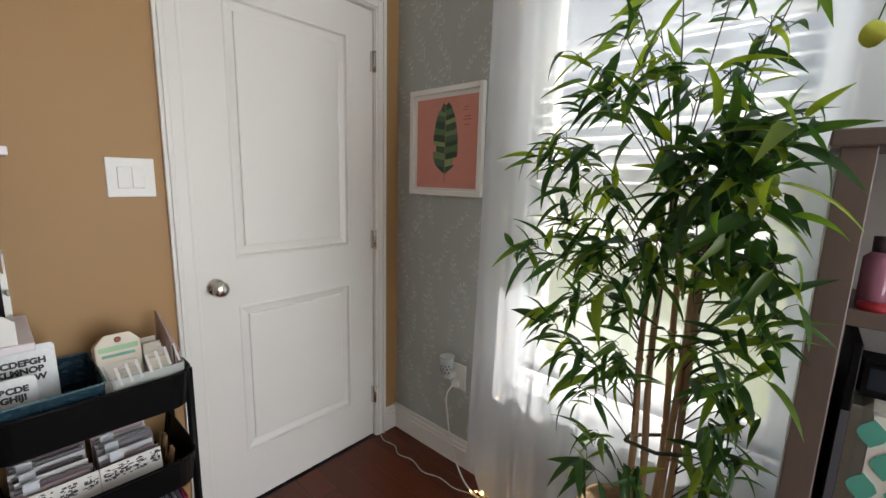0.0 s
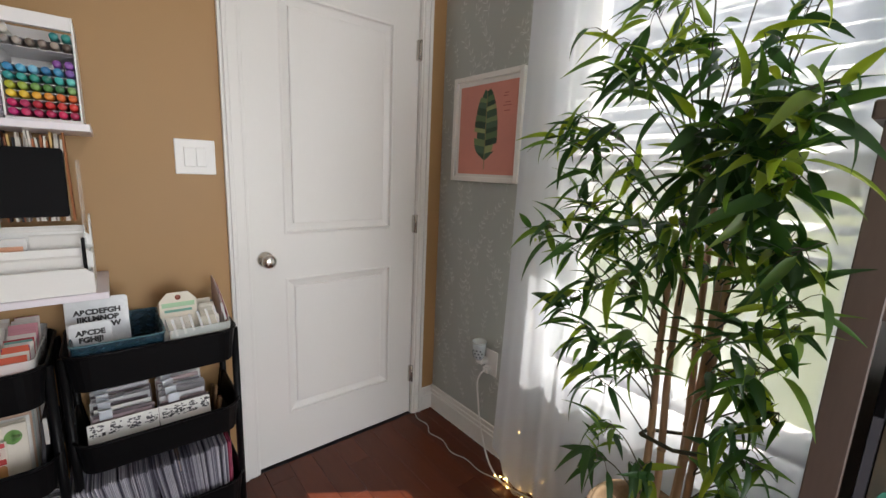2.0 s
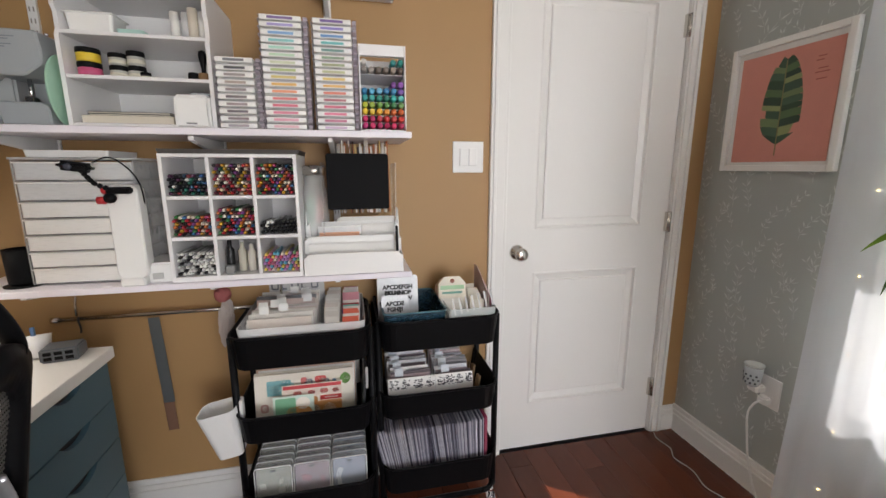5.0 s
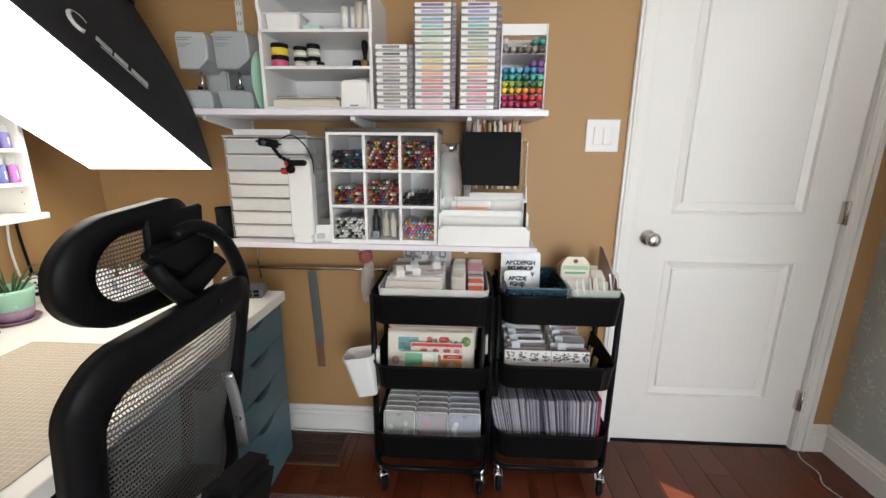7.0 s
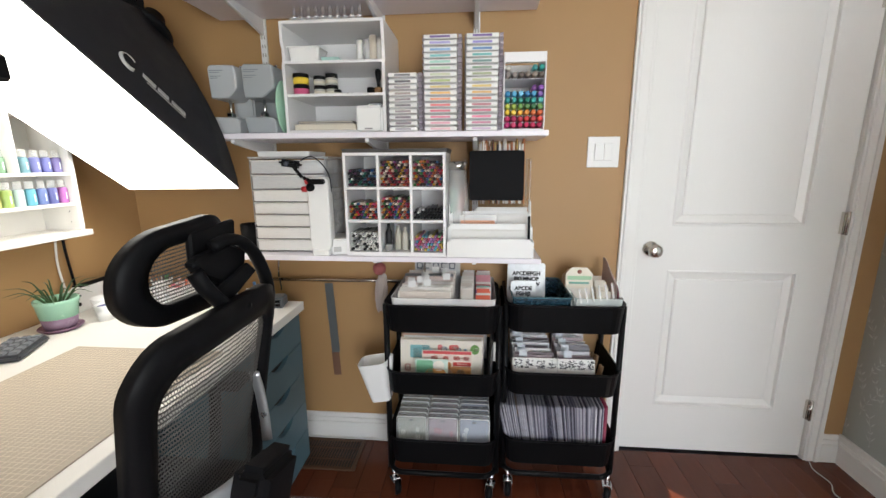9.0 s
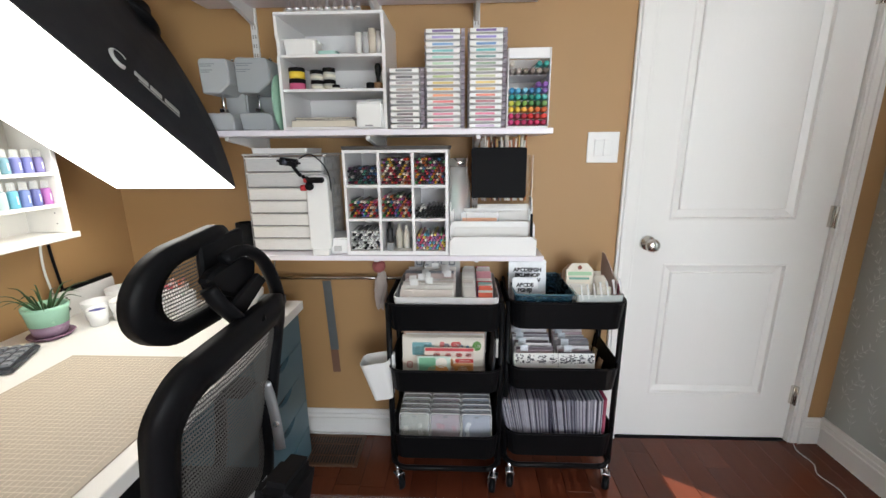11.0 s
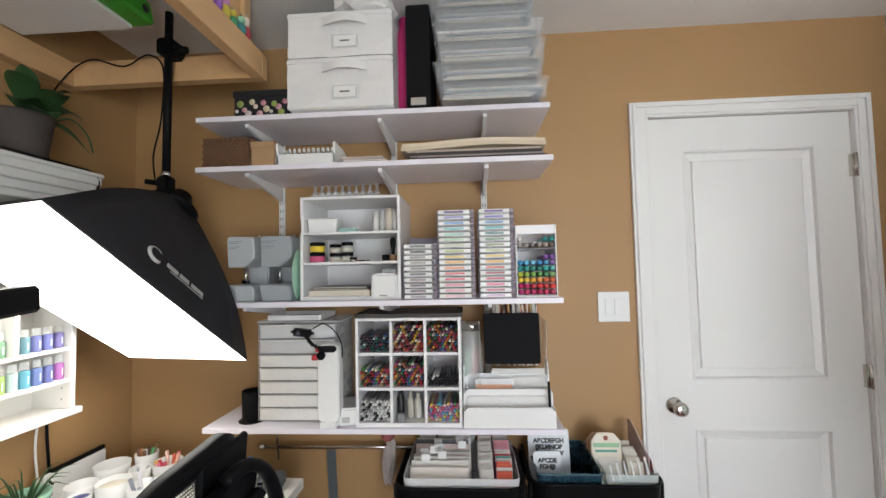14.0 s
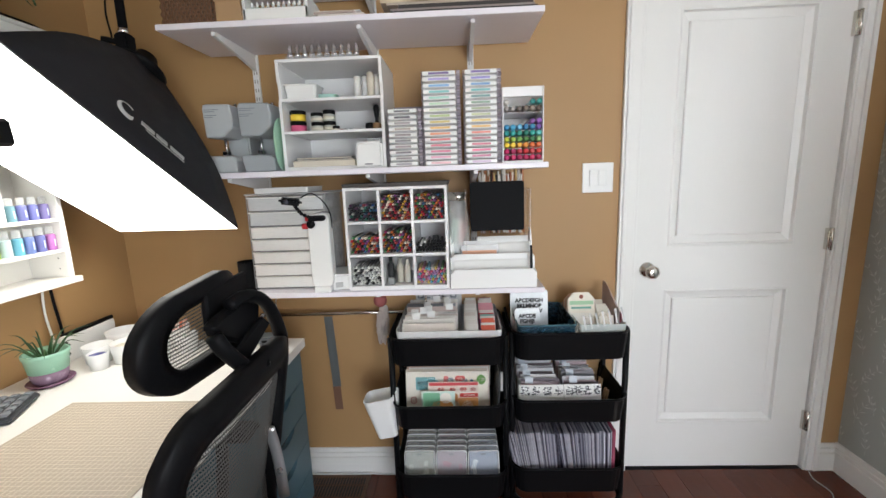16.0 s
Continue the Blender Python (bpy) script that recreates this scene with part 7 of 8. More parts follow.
kp = thing("key_pad", (-0.80, -1.50, DZ), "dark grey keypad with rounded keys", "keypad")
m = turn(-0.80, -1.47, DZ, 0, 0, 25)
part("body", box(-0.855, -0.70, -1.52, -1.425, DZ + 0.001, DZ + 0.020, 0.006, m=m, seg=2), paint("3c3f44"), kp)
for i in range(5):
    for j in range(3):
        part("key", box(-0.845 + i * 0.029, -0.822 + i * 0.029, -1.513 + j * 0.029, -1.490 + j * 0.029, DZ + 0.020, DZ + 0.027, 0.004, m=m, seg=2), paint("80858b"), kp)
gd = thing("console_dock", (-1.17, -1.58, DZ), "white game console standing in a flat white dock", "console dock")
part("panel", box(-1.305, -1.060, -1.605, -1.585, DZ, DZ + 0.088, 0.004, seg=2), M_WHITE, gd)
part("top_bar", box(-1.305, -1.095, -1.602, -1.588, DZ + 0.088, DZ + 0.102, 0.003), M_BPLAST, gd, "black screen edge")
part("controller", prism(rounded(0.036, 0.096, 0.014), 0.012, Matrix.Translation((-1.085, -1.584, DZ + 0.052)) @ pose(0, 0, 0, 90, 0, 180) @ Matrix.Diagonal((1, 1, 1, 1)), bev=0.002), M_WHITE, gd)
for dx, dz in ((0, 0.075), (-0.007, 0.066), (0.007, 0.066), (0, 0.057), (0, 0.036)):
    part("button", lathe([(0, 0), (0.004 if dz > 0.04 else 0.007, 0), (0.004 if dz > 0.04 else 0.007, 0.003), (0, 0.003)], 0, 0, 0, 12, m=Matrix.Translation((-1.085 + dx, -1.572, DZ + dz)) @ pose(0, 0, 0, -90, 0, 0)), M_BPLAST, gd)
solid("wall_cable", tube(smooth_path([(-1.112, -1.618, 1.03), (-1.114, -1.618, 0.95), (-1.120, -1.616, 0.86), (-1.124, -1.615, 0.79), (-1.124, -1.615, 0.735)], 5), 0.0045, 8), M_BPLAST, "black cables running down the tan wall", "cable")
solid("wall_cable", tube(smooth_path([(-1.092, -1.621, 1.03), (-1.080, -1.62, 0.92), (-1.084, -1.61, 0.80), (-1.092, -1.61, 0.737)], 5), 0.0035, 8), M_WHITE, "white cable running down the tan wall", "cable")


def cup(x, y, r, h, fill, label, tilt=0, az=0):
    c = thing("white_cup", (x, y, DZ), label, "cup", "white cups")
    m = Matrix.Translation((x, y, DZ)) @ pose(0, 0, 0, 0, tilt, az)
    b = lathe([(0, 0.002), (r * 0.82, 0.0), (r, h), (r * 0.95, h), (r * 0.78, 0.006), (0, 0.006)], 0, 0, 0, 26, m=m)
    part("cup", b, M_WHITE, c)
    if fill:
        rg = random.Random(int(x * 1000))
        for i, f in enumerate(fill):
            a = 2 * math.pi * i / len(fill)
            p0 = m @ Vector((r * 0.3 * math.cos(a), r * 0.3 * math.sin(a), h * 0.2))
            p1 = m @ Vector((r * 0.75 * math.cos(a + 0.4), r * 0.75 * math.sin(a + 0.4), h * rg.uniform(0.95, 1.4)))
            tl = thing("craft_tool", tuple(p0), "%s craft tool standing in a white cup" % ("green" if i % 3 == 0 else "wooden" if i % 3 == 1 else "pink"), "craft tool", "tools in cups")
            part("tool", tube([p0, p1], 0.0045, 8, taper=1.3), paint(f), tl)


cup(-1.045, -1.430, 0.030, 0.056, None, "small white tape roll lying by the cups", 0)
solid("tape_core", lathe([(0, 0.0), (0.021, 0.0), (0.0245, 0.043), (0.006, 0.043), (0.005, 0.040), (0, 0.040)], -1.045, -1.430, DZ + 0.0065, 20), paint("4c5290"), "blue core inside the white roll", "tape core")
cup(-1.100, -1.480, 0.044, 0.062, None, "empty white ceramic cup beside the console")
cup(-1.226, -1.490, 0.055, 0.068, None, "wide white tub holding blue and white pieces")
for x, y, r, c, k in ((-1.205, -1.480, 0.016, "3c50b8", "blue"), (-1.238, -1.470, 0.018, "e4e6ea", "white"), (-1.245, -1.505, 0.015, "dcdfe4", "white")):
    solid("small_pot", lathe([(0, 0), (r, 0), (r * 1.05, 0.022), (r * 0.9, 0.027), (0, 0.028)], x, y, DZ + 0.0065, 16), paint(c, 0.4), "small %s pot inside a white tub" % k, "pot", "pots in a tub")
cup(-1.110, -1.380, 0.050, 0.068, None, "white tub full of cream paste")
solid("cream_paste", lathe([(0, 0), (0.038, 0), (0.044, 0.046), (0, 0.047)], -1.110, -1.380, DZ + 0.0065, 26), paint("e6e0cc", 0.5), "cream paste filling a white tub", "paste")
cup(-1.216, -1.379, 0.034, 0.060, ["c8ccd0", "b0b4ba", "d8d8d4"], "small white cup of pale tools")
cup(-1.307, -1.429, 0.038, 0.072, ["6c4c34", "58a060", "8c6848", "5a4030", "b87838", "74523a"], "white cup of wooden brushes")
cup(-1.255, -1.308, 0.048, 0.066, ["c84c58", "d87868", "e0a890", "c85878", "d86848", "e8c0b0", "c8344c", "d8a848", "e08098"], "white cup of red and pink clips")
cup(-1.098, -1.271, 0.044, 0.066, ["a8acb4", "c4c8cc", "b8bcc4", "d8d8dc", "9094a0"], "white cup of silvery clips")
cup(-1.180, -1.215, 0.036, 0.066, ["b8c8b8", "d8d4cc"], "white cup of pale tools by the clips")
cup(-1.20, -1.085, 0.040, 0.068, ["e0d8d0", "d8d4cc"], "white cup at the desk's end")
cup(-1.235, -0.990, 0.036, 0.062, ["6890c0"], "white tilted cup with a blue inside", 14, 200)
lp = thing("desk_scale", (-1.215, -0.905, DZ), "small grey box with dark buttons on the desk", "device")
m = turn(-1.215, -0.905, DZ, 0, 0, 10)
part("body", box(-1.25, -1.185, -0.955, -0.868, DZ, DZ + 0.040, 0.005, m=m, seg=2), paint("5c6064"), lp)
for i in range(3):
    for j in range(2):
        part("button", box(-1.186, -1.183, -0.945 + i * 0.024, -0.927 + i * 0.024, DZ + 0.008 + j * 0.014, DZ + 0.018 + j * 0.014, 0.001, m=m), M_BPLAST, lp)

# ---- office chair ----
ch = thing("office_chair", (-0.48, -0.80, 0), "black mesh office chair with a headrest at the desk", "office chair")


def back_pt(u, z):
    """A point of the backrest: u across, z height; it bows across and leans in at the loins."""
    drop = max(0.0, 0.98 - z)
    return Vector((-0.466 + u * (1 - 0.22 * min(drop, 0.35)), -0.618 - 0.22 * min(drop, 0.3) + 0.026 * (1 - (u / 0.2) ** 2), z))


def ring_band(outer, inner, place, front, back, bm, crown=0.004):
    """A flat band between two outlines of like length, its faces softly crowned."""
    mid = [((a[0] + c[0]) / 2, (a[1] + c[1]) / 2) for a, c in zip(outer, inner)]
    loops = []
    for o, d in ((outer, 0.3 * front), (outer, 0.8 * front), (mid, front + crown), (inner, 0.8 * front), (inner, 0.8 * back), (mid, back), (outer, 0.8 * back)):
        loops.append([bm.verts.new(place(x, y) + Vector((0, d, 0))) for x, y in o])
    n = len(outer)
    for a, c in zip(loops, loops[1:] + loops[:1]):
        for i in range(n):
            bm.faces.new((a[i], a[(i + 1) % n], c[(i + 1) % n], c[i]))
    bmesh.ops.recalc_face_normals(bm, faces=bm.faces[:])
    return bm


out = rounded(0.418, 0.50, 0.085, 8)
inn = rounded(0.332, 0.380, 0.062, 8)
part("back_frame", ring_band(out, inn, lambda x, y: back_pt(x, 0.762 + y), 0.014, -0.014, bmesh.new()), M_BPLAST, ch, "", True)
b = bmesh.new()


def strand(pts, w):
    rows = []
    for p in pts:
        rows.append((b.verts.new(p + Vector((-w[0], 0, -w[1]))), b.verts.new(p + Vector((w[0], 0, w[1])))))
    for a, c in zip(rows, rows[1:]):
        b.faces.new((a[0], a[1], c[1], c[0]))


M_NET = material("dark_grey_mesh_yarn", (0.10, 0.097, 0.092), 0.5, vary=0.2, scale=40)
for i in range(64):
    u = -0.172 + 0.344 * i / 63
    strand([back_pt(u + (0.0019 if k % 2 else -0.0019), 0.560 + 0.42 * k / 60) for k in range(61)], (0.0011, 0))
for k in range(46):
    z = 0.560 + 0.42 * k / 45
    strand([back_pt(-0.172 + 0.344 * i / 24, z) + Vector((0, 0.001, 0.001 * (i % 2))) for i in range(25)], (0, 0.0017))
part("back_mesh", b, M_NET, ch, "dark grey woven mesh of the backrest")
# headrest with a mesh window
HC = Vector((-0.500, -0.694, 1.068))


def head_pt(u, v):
    return HC + Vector((u, -0.020 * (u / 0.15) ** 2 + 0.10 * v, v * (1 - 0.12 * u / 0.15)))


ho = rounded(0.286, 0.184, 0.086, 9)
hi = rounded(0.186, 0.112, 0.054, 9)
part("headrest_frame", ring_band(ho, hi, head_pt, 0.013, -0.016, bmesh.new()), M_BPLAST, ch, "", True)
b = bmesh.new()
for i in range(36):
    u = -0.098 + 0.196 * i / 35
    strand([head_pt(u + (0.0014 if k % 2 else -0.0014), -0.062 + 0.124 * k / 20) for k in range(21)], (0.0010, 0))
for k in range(18):
    v = -0.060 + 0.120 * k / 17
    strand([head_pt(-0.10 + 0.20 * i / 16, v) for i in range(17)], (0, 0.0013))
part("headrest_mesh", b, M_NET, ch)
# upright carrier on the headrest, its pivot arm, and the loop that holds it
def in_back_plane(y):
    return Matrix(((1, 0, 0, 0), (0, 0, -1, y), (0, 1, 0, 0), (0, 0, 0, 1)))


part("carrier", prism([(-0.494, 1.140), (-0.640, 1.146), (-0.632, 1.075), (-0.605, 1.010), (-0.560, 0.985), (-0.515, 1.008), (-0.492, 1.070)], 0.014, in_back_plane(-0.672), bev=0.004), M_BPLAST, ch)
part("pivot_arm", prism([(-0.446, 1.090), (-0.470, 1.100), (-0.560, 1.108), (-0.612, 1.085), (-0.600, 1.040), (-0.530, 1.030), (-0.478, 1.058)], 0.026, in_back_plane(-0.636), bev=0.006), M_BPLAST, ch)
loop = smooth_path([(-0.505, -0.640, 1.112), (-0.540, -0.628, 1.120), (-0.575, -0.622, 1.108), (-0.612, -0.620, 1.076), (-0.640, -0.618, 1.024), (-0.645, -0.616, 0.985), (-0.612, -0.612, 0.962), (-0.540, -0.608, 0.962), (-0.500, -0.612, 0.988), (-0.462, -0.628, 1.040), (-0.450, -0.640, 1.075)], 6)
part("headrest_bracket", tube(loop, 0.016, 12, flat=0.7), M_BPLAST, ch, "", True)
part("bracket_plate", prism([(-0.478, 1.035), (-0.590, 1.062), (-0.622, 1.036), (-0.510, 0.994)], 0.012, in_back_plane(-0.622), bev=0.004), M_BPLAST, ch)
part("neck", tube(smooth_path([(-0.530, -0.612, 0.968), (-0.525, -0.606, 0.985), (-0.515, -0.602, 1.000)], 5), 0.022, 10, flat=0.6), M_BPLAST, ch)
b = bmesh.new()
rows = []
for k in range(13):
    a = radians(-62 + 58 * k / 12)
    x, y = -0.466 - 0.205 * math.sin(a), -0.672 + 0.090 * math.cos(a)
    lift = 0.05 * math.sin(a) ** 2
    rows.append([b.verts.new((x, y + d, 0.60 + lift + h)) for d, h in ((0, 0), (0.012, 0.006), (0.012, 0.090), (0, 0.098))])
for a, c in zip(rows, rows[1:]):
    for i in range(4):
        b.faces.new((a[i], a[(i + 1) % 4], c[(i + 1) % 4], c[i]))
b.faces.new(rows[0][::-1])
b.faces.new(rows[-1])
bmesh.ops.recalc_face_normals(b, faces=b.faces[:])
part("lumbar_band", b, paint("aeb3b8", 0.35, 0.3), ch, "silver grey lumbar band", True)
part("silver_spine", tube(smooth_path([(-0.606, -0.646, 0.800), (-0.610, -0.640, 0.755), (-0.606, -0.632, 0.700), (-0.592, -0.622, 0.640)], 5), 0.013, 10, flat=0.45), paint("b4b6b8", 0.3, 0.8), ch, "silver spine trim")
b = box(-0.460, -0.320, -0.60, -0.53, 0.36, 0.730, 0.018, m=turn(-0.39, -0.56, 0.52, -8, -16, 0), seg=3)
part("lumbar_box", b, M_BPLAST, ch, "black lumbar support housing")
part("seat", box(-0.73, -0.24, -1.17, -0.70, 0.42, 0.49, 0.035, seg=3), M_BFAB, ch)
part("back_arm", tube(smooth_path([(-0.50, -0.58, 0.52), (-0.49, -0.62, 0.42), (-0.485, -0.80, 0.39)], 5), 0.025, 10), M_BPLAST, ch)
for s in (-1, 1):
    b = tube(smooth_path([(-0.485 + s * 0.20, -0.90, 0.41), (-0.485 + s * 0.29, -0.90, 0.43), (-0.485 + s * 0.30, -0.88, 0.60), (-0.485 + s * 0.30, -0.88, 0.655)], 4), 0.016, 10)
    box(-0.485 + s * 0.30 - 0.04, -0.485 + s * 0.30 + 0.04, -0.99, -0.78, 0.655, 0.685, 0.012, b, seg=2)
    part("armrest", b, M_BPLAST, ch)
part("gas_column", tube([(-0.485, -0.93, 0.10), (-0.485, -0.93, 0.41)], 0.026, 14), M_BPLAST, ch)
for k in range(5):
    a = radians(72 * k + 10)
    e = Vector((-0.485 + 0.30 * math.cos(a), -0.93 + 0.30 * math.sin(a), 0.085))
    leg = part("leg", tube([(-0.485, -0.93, 0.125), e], 0.024, 8, taper=0.6, flat=0.7), M_BPLAST, ch)
    part("caster", lathe([(0, -0.02), (0.028, -0.02), (0.030, -0.012), (0.030, 0.012), (0.028, 0.02), (0, 0.02)], 0, 0, 0, 18, m=Matrix.Translation((e.x, e.y, 0.0315)) @ pose(0, 0, 0, 90, 0, 72 * k)), M_BPLAST, leg)
fm = solid("chair_mat", box(-1.10, 0.45, -1.0, 0.15, 0.0035, 0.0060, 0.001), clear("clear_vinyl", (0.92, 0.93, 0.93), 0.12, 0.94), "clear vinyl chair mat on the wood floor", "chair mat")

# ---- framed print ----
FY = WIN_Y
pf = thing("framed_print", (-1.155, FY, 1.25), "white framed print of a green leaf on pink", "picture")
PX0, PX1, PZ0, PZ1 = -1.366, -0.948, 1.250, 1.708
b = bmesh.new()
for x0, x1, z0, z1 in ((PX0, PX0 + 0.022, PZ0, PZ1), (PX1 - 0.022, PX1, PZ0, PZ1), (PX0 + 0.022, PX1 - 0.022, PZ0, PZ0 + 0.022), (PX0 + 0.022, PX1 - 0.022, PZ1 - 0.022, PZ1)):
    box(x0, x1, FY - 0.022, FY - 0.001, z0, z1, 0.002, b)
part("frame", b, M_TRIM, pf)
part("mount", box(PX0 + 0.020, PX1 - 0.020, FY - 0.008, FY - 0.003, PZ0 + 0.020, PZ1 - 0.020, 0), M_PAPER, pf, "white mount")
part("print", box(PX0 + 0.040, PX1 - 0.034, FY - 0.0095, FY - 0.008, PZ0 + 0.034, PZ1 - 0.042, 0), paint("cf8a7c", 0.6), pf, "salmon pink paper")
# the printed leaf: notched halves in three greens, with a pale rib
LX, LZ0, LZ1 = -1.155, 1.345, 1.640
rng = random.Random(17)


def leaf_half_width(t):
    return float(np.interp(t, (0, 0.06, 0.22, 0.5, 0.75, 0.92, 1.0), (0.022, 0.052, 0.072, 0.070, 0.055, 0.034, 0.012)))


greens = ["2f4a34", "46624a", "6f8458", "3a5640", "8d9a66", "2c4432", "557048"]
layer = 0.0
for s in (-1, 1):
    t = 0.0
    k = 0
    while t < 0.97:
        dt = rng.uniform(0.06, 0.11)
        t1 = min(0.985, t + dt)
        w0, w1 = leaf_half_width(t), leaf_half_width(t1)
        notch = 0.75 if rng.random() < 0.25 else 1.0
        za, zb = LZ0 + t * (LZ1 - LZ0), LZ0 + t1 * (LZ1 - LZ0)
        b = bmesh.new()
        pts = [(LX, za), (LX + s * w0 * 0.6, za + 0.006), (LX + s * w0 * notch, za + 0.012), (LX + s * w1 * notch, zb + 0.010), (LX + s * w1 * 0.6, zb + 0.008), (LX, zb)]
        y = FY - 0.0098 - layer
        b.faces.new([b.verts.new((x, y, z)) for x, z in (pts if s < 0 else pts[::-1])])
        part("printed_leaf", b, paint(greens[(k + (0 if s < 0 else 3)) % len(greens)], 0.6), pf)
        t = t1
        k += 1
part("leaf_rib", box(LX - 0.002, LX + 0.002, FY - 0.0106, FY - 0.0102, 1.306, LZ1 - 0.01, 0), paint("7d7a50", 0.6), pf)
for z, x0, x1 in ((1.616, -1.055, -1.030), (1.604, -1.060, -1.036), (1.578, -1.050, -1.020), (1.566, -1.058, -1.014), (1.545, -1.052, -1.020)):
    part("writing", box(x0, x1, FY - 0.0102, FY - 0.0098, z, z + 0.0035, 0), paint("a85c50", 0.6), pf)

# ---- wall outlet with a plug-in wax warmer ----
ot = thing("wall_outlet", (-1.03, FY, 0.38), "white wall outlet with a plugged cord", "outlet")
part("plate", box(-1.072, -0.999, FY - 0.006, FY, 0.372, 0.492, 0.002), M_WHITE, ot)
part("socket", box(-1.052, -1.019, FY - 0.008, FY - 0.006, 0.386, 0.420, 0.003), M_WHITE, ot)
part("plug", box(-1.058, -1.022, FY - 0.040, FY - 0.008, 0.388, 0.418, 0.006, seg=2), M_WHITE, ot)
cord = smooth_path([(-1.04, FY - 0.036, 0.402), (-1.05, FY - 0.055, 0.385), (-1.072, FY - 0.050, 0.33), (-1.068, FY - 0.042, 0.24), (-1.045, FY - 0.045, 0.14), (-0.99, FY - 0.06, 0.045), (-0.90, FY - 0.10, 0.010), (-0.80, FY - 0.12, 0.006), (-0.68, FY - 0.09, 0.006), (-0.50, FY - 0.08, 0.006), (-0.2, FY - 0.06, 0.006)], 6)
part("cord", tube(cord, 0.0038, 8), M_WHITE, ot, "white power cord")
ww = thing("wax_warmer", (-1.06, FY - 0.05, 0.42), "white plug-in wax warmer with dark dots", "wax warmer")
part("body", lathe([(0, 0), (0.018, 0), (0.026, 0.012), (0.030, 0.05), (0.031, 0.075), (0.029, 0.077), (0.026, 0.055), (0, 0.05)], -1.075, FY - 0.048, 0.448, 24), paint("b9c2c6", 0.25), ww)
part("plug_base", box(-1.092, -1.050, FY - 0.052, FY - 0.006, 0.425, 0.452, 0.005, seg=2), M_WHITE, ww)
part("dish", lathe([(0.020, 0.070), (0.033, 0.080), (0.034, 0.086), (0.030, 0.086), (0.018, 0.076)], -1.075, FY - 0.048, 0.448, 24), clear("glass_dish", (0.85, 0.9, 0.88), 0.1, 0.5), ww)
for i in range(5):
    for j in range(3):
        a = radians(200 + i * 32 + (16 if j % 2 else 0))
        r = 0.0285 + 0.001 * j
        p = Vector((-1.075 + r * math.cos(a), FY - 0.048 + r * math.sin(a), 0.466 + 0.015 * j))
        part("dot", lathe([(0, 0), (0.004, 0), (0.004, 0.001), (0, 0.001)], 0, 0, 0, 10, m=Matrix.Translation(p) @ pose(0, 0, 0, 0, 90, math.degrees(a))), paint("3c4248"), ww)
# thin phone cable wandering over the floor
b = tube(smooth_path([(-1.44, 1.275, 0.012), (-1.40, 1.265, 0.004), (-1.33, 1.275, 0.003), (-1.27, 1.245, 0.003), (-1.19, 1.262, 0.003), (-1.10, 1.24, 0.003), (-1.02, 1.265, 0.003), (-0.93, 1.262, 0.003), (-0.84, 1.29, 0.003), (-0.74, 1.29, 0.003)], 7), 0.0022, 6)
solid("phone_cable", b, paint("b9b3aa"), "thin white cable wandering over the floor", "cable")

# ---- fairy lights ----
M_FAIRY = glow("warm_fairy_bulb", (1.0, 0.62, 0.18), 5.0)
fl = thing("fairy_lights", (-0.80, 1.27, 0), "string of warm fairy lights behind the sheer curtain", "string lights")
rng = random.Random(23)
strings = [[(-0.80, 1.295, 0.010), (-0.83, 1.305, 0.05), (-0.80, 1.368, 0.30), (-0.80, 1.372, 0.8), (-0.82, 1.374, 1.3), (-0.80, 1.374, 1.8), (-0.80, 1.372, 2.26)], [(-0.72, 1.290, 0.010), (-0.66, 1.368, 0.12), (-0.60, 1.372, 0.5), (-0.66, 1.372, 1.0), (-0.70, 1.374, 1.5), (-0.68, 1.372, 2.26)]]
for sgl in strings:
    p = smooth_path(sgl, 10)
    part("wire", tube(p, 0.0006, 5), paint("b8a890"), fl)
    for q in p[3::5]:
        q = q + Vector((rng.uniform(-0.012, 0.012), -0.002, rng.uniform(-0.01, 0.01)))
        bb = bmesh.new()
        bmesh.ops.create_icosphere(bb, subdivisions=1, radius=0.0026, matrix=Matrix.Translation(q))
        part("bulb", bb, M_FAIRY, fl)
bundle = []
for i in range(60):
    a = i * 0.75
    bundle.append((-0.80 + 0.05 * math.cos(a) + 0.0015 * i, 1.285 + 0.022 * math.sin(a * 1.3), 0.012 + 0.012 * abs(math.sin(a * 0.7)) + 0.01))
part("wire_bundle", tube(bundle, 0.0011, 5), paint("d0c4a8"), fl)
for q in bundle[4::9]:
    bb = bmesh.new()
    bmesh.ops.create_icosphere(bb, subdivisions=1, radius=0.0034, matrix=Matrix.Translation(Vector(q) + Vector((0, -0.004, 0.004))))
    part("bulb", bb, M_FAIRY, fl)

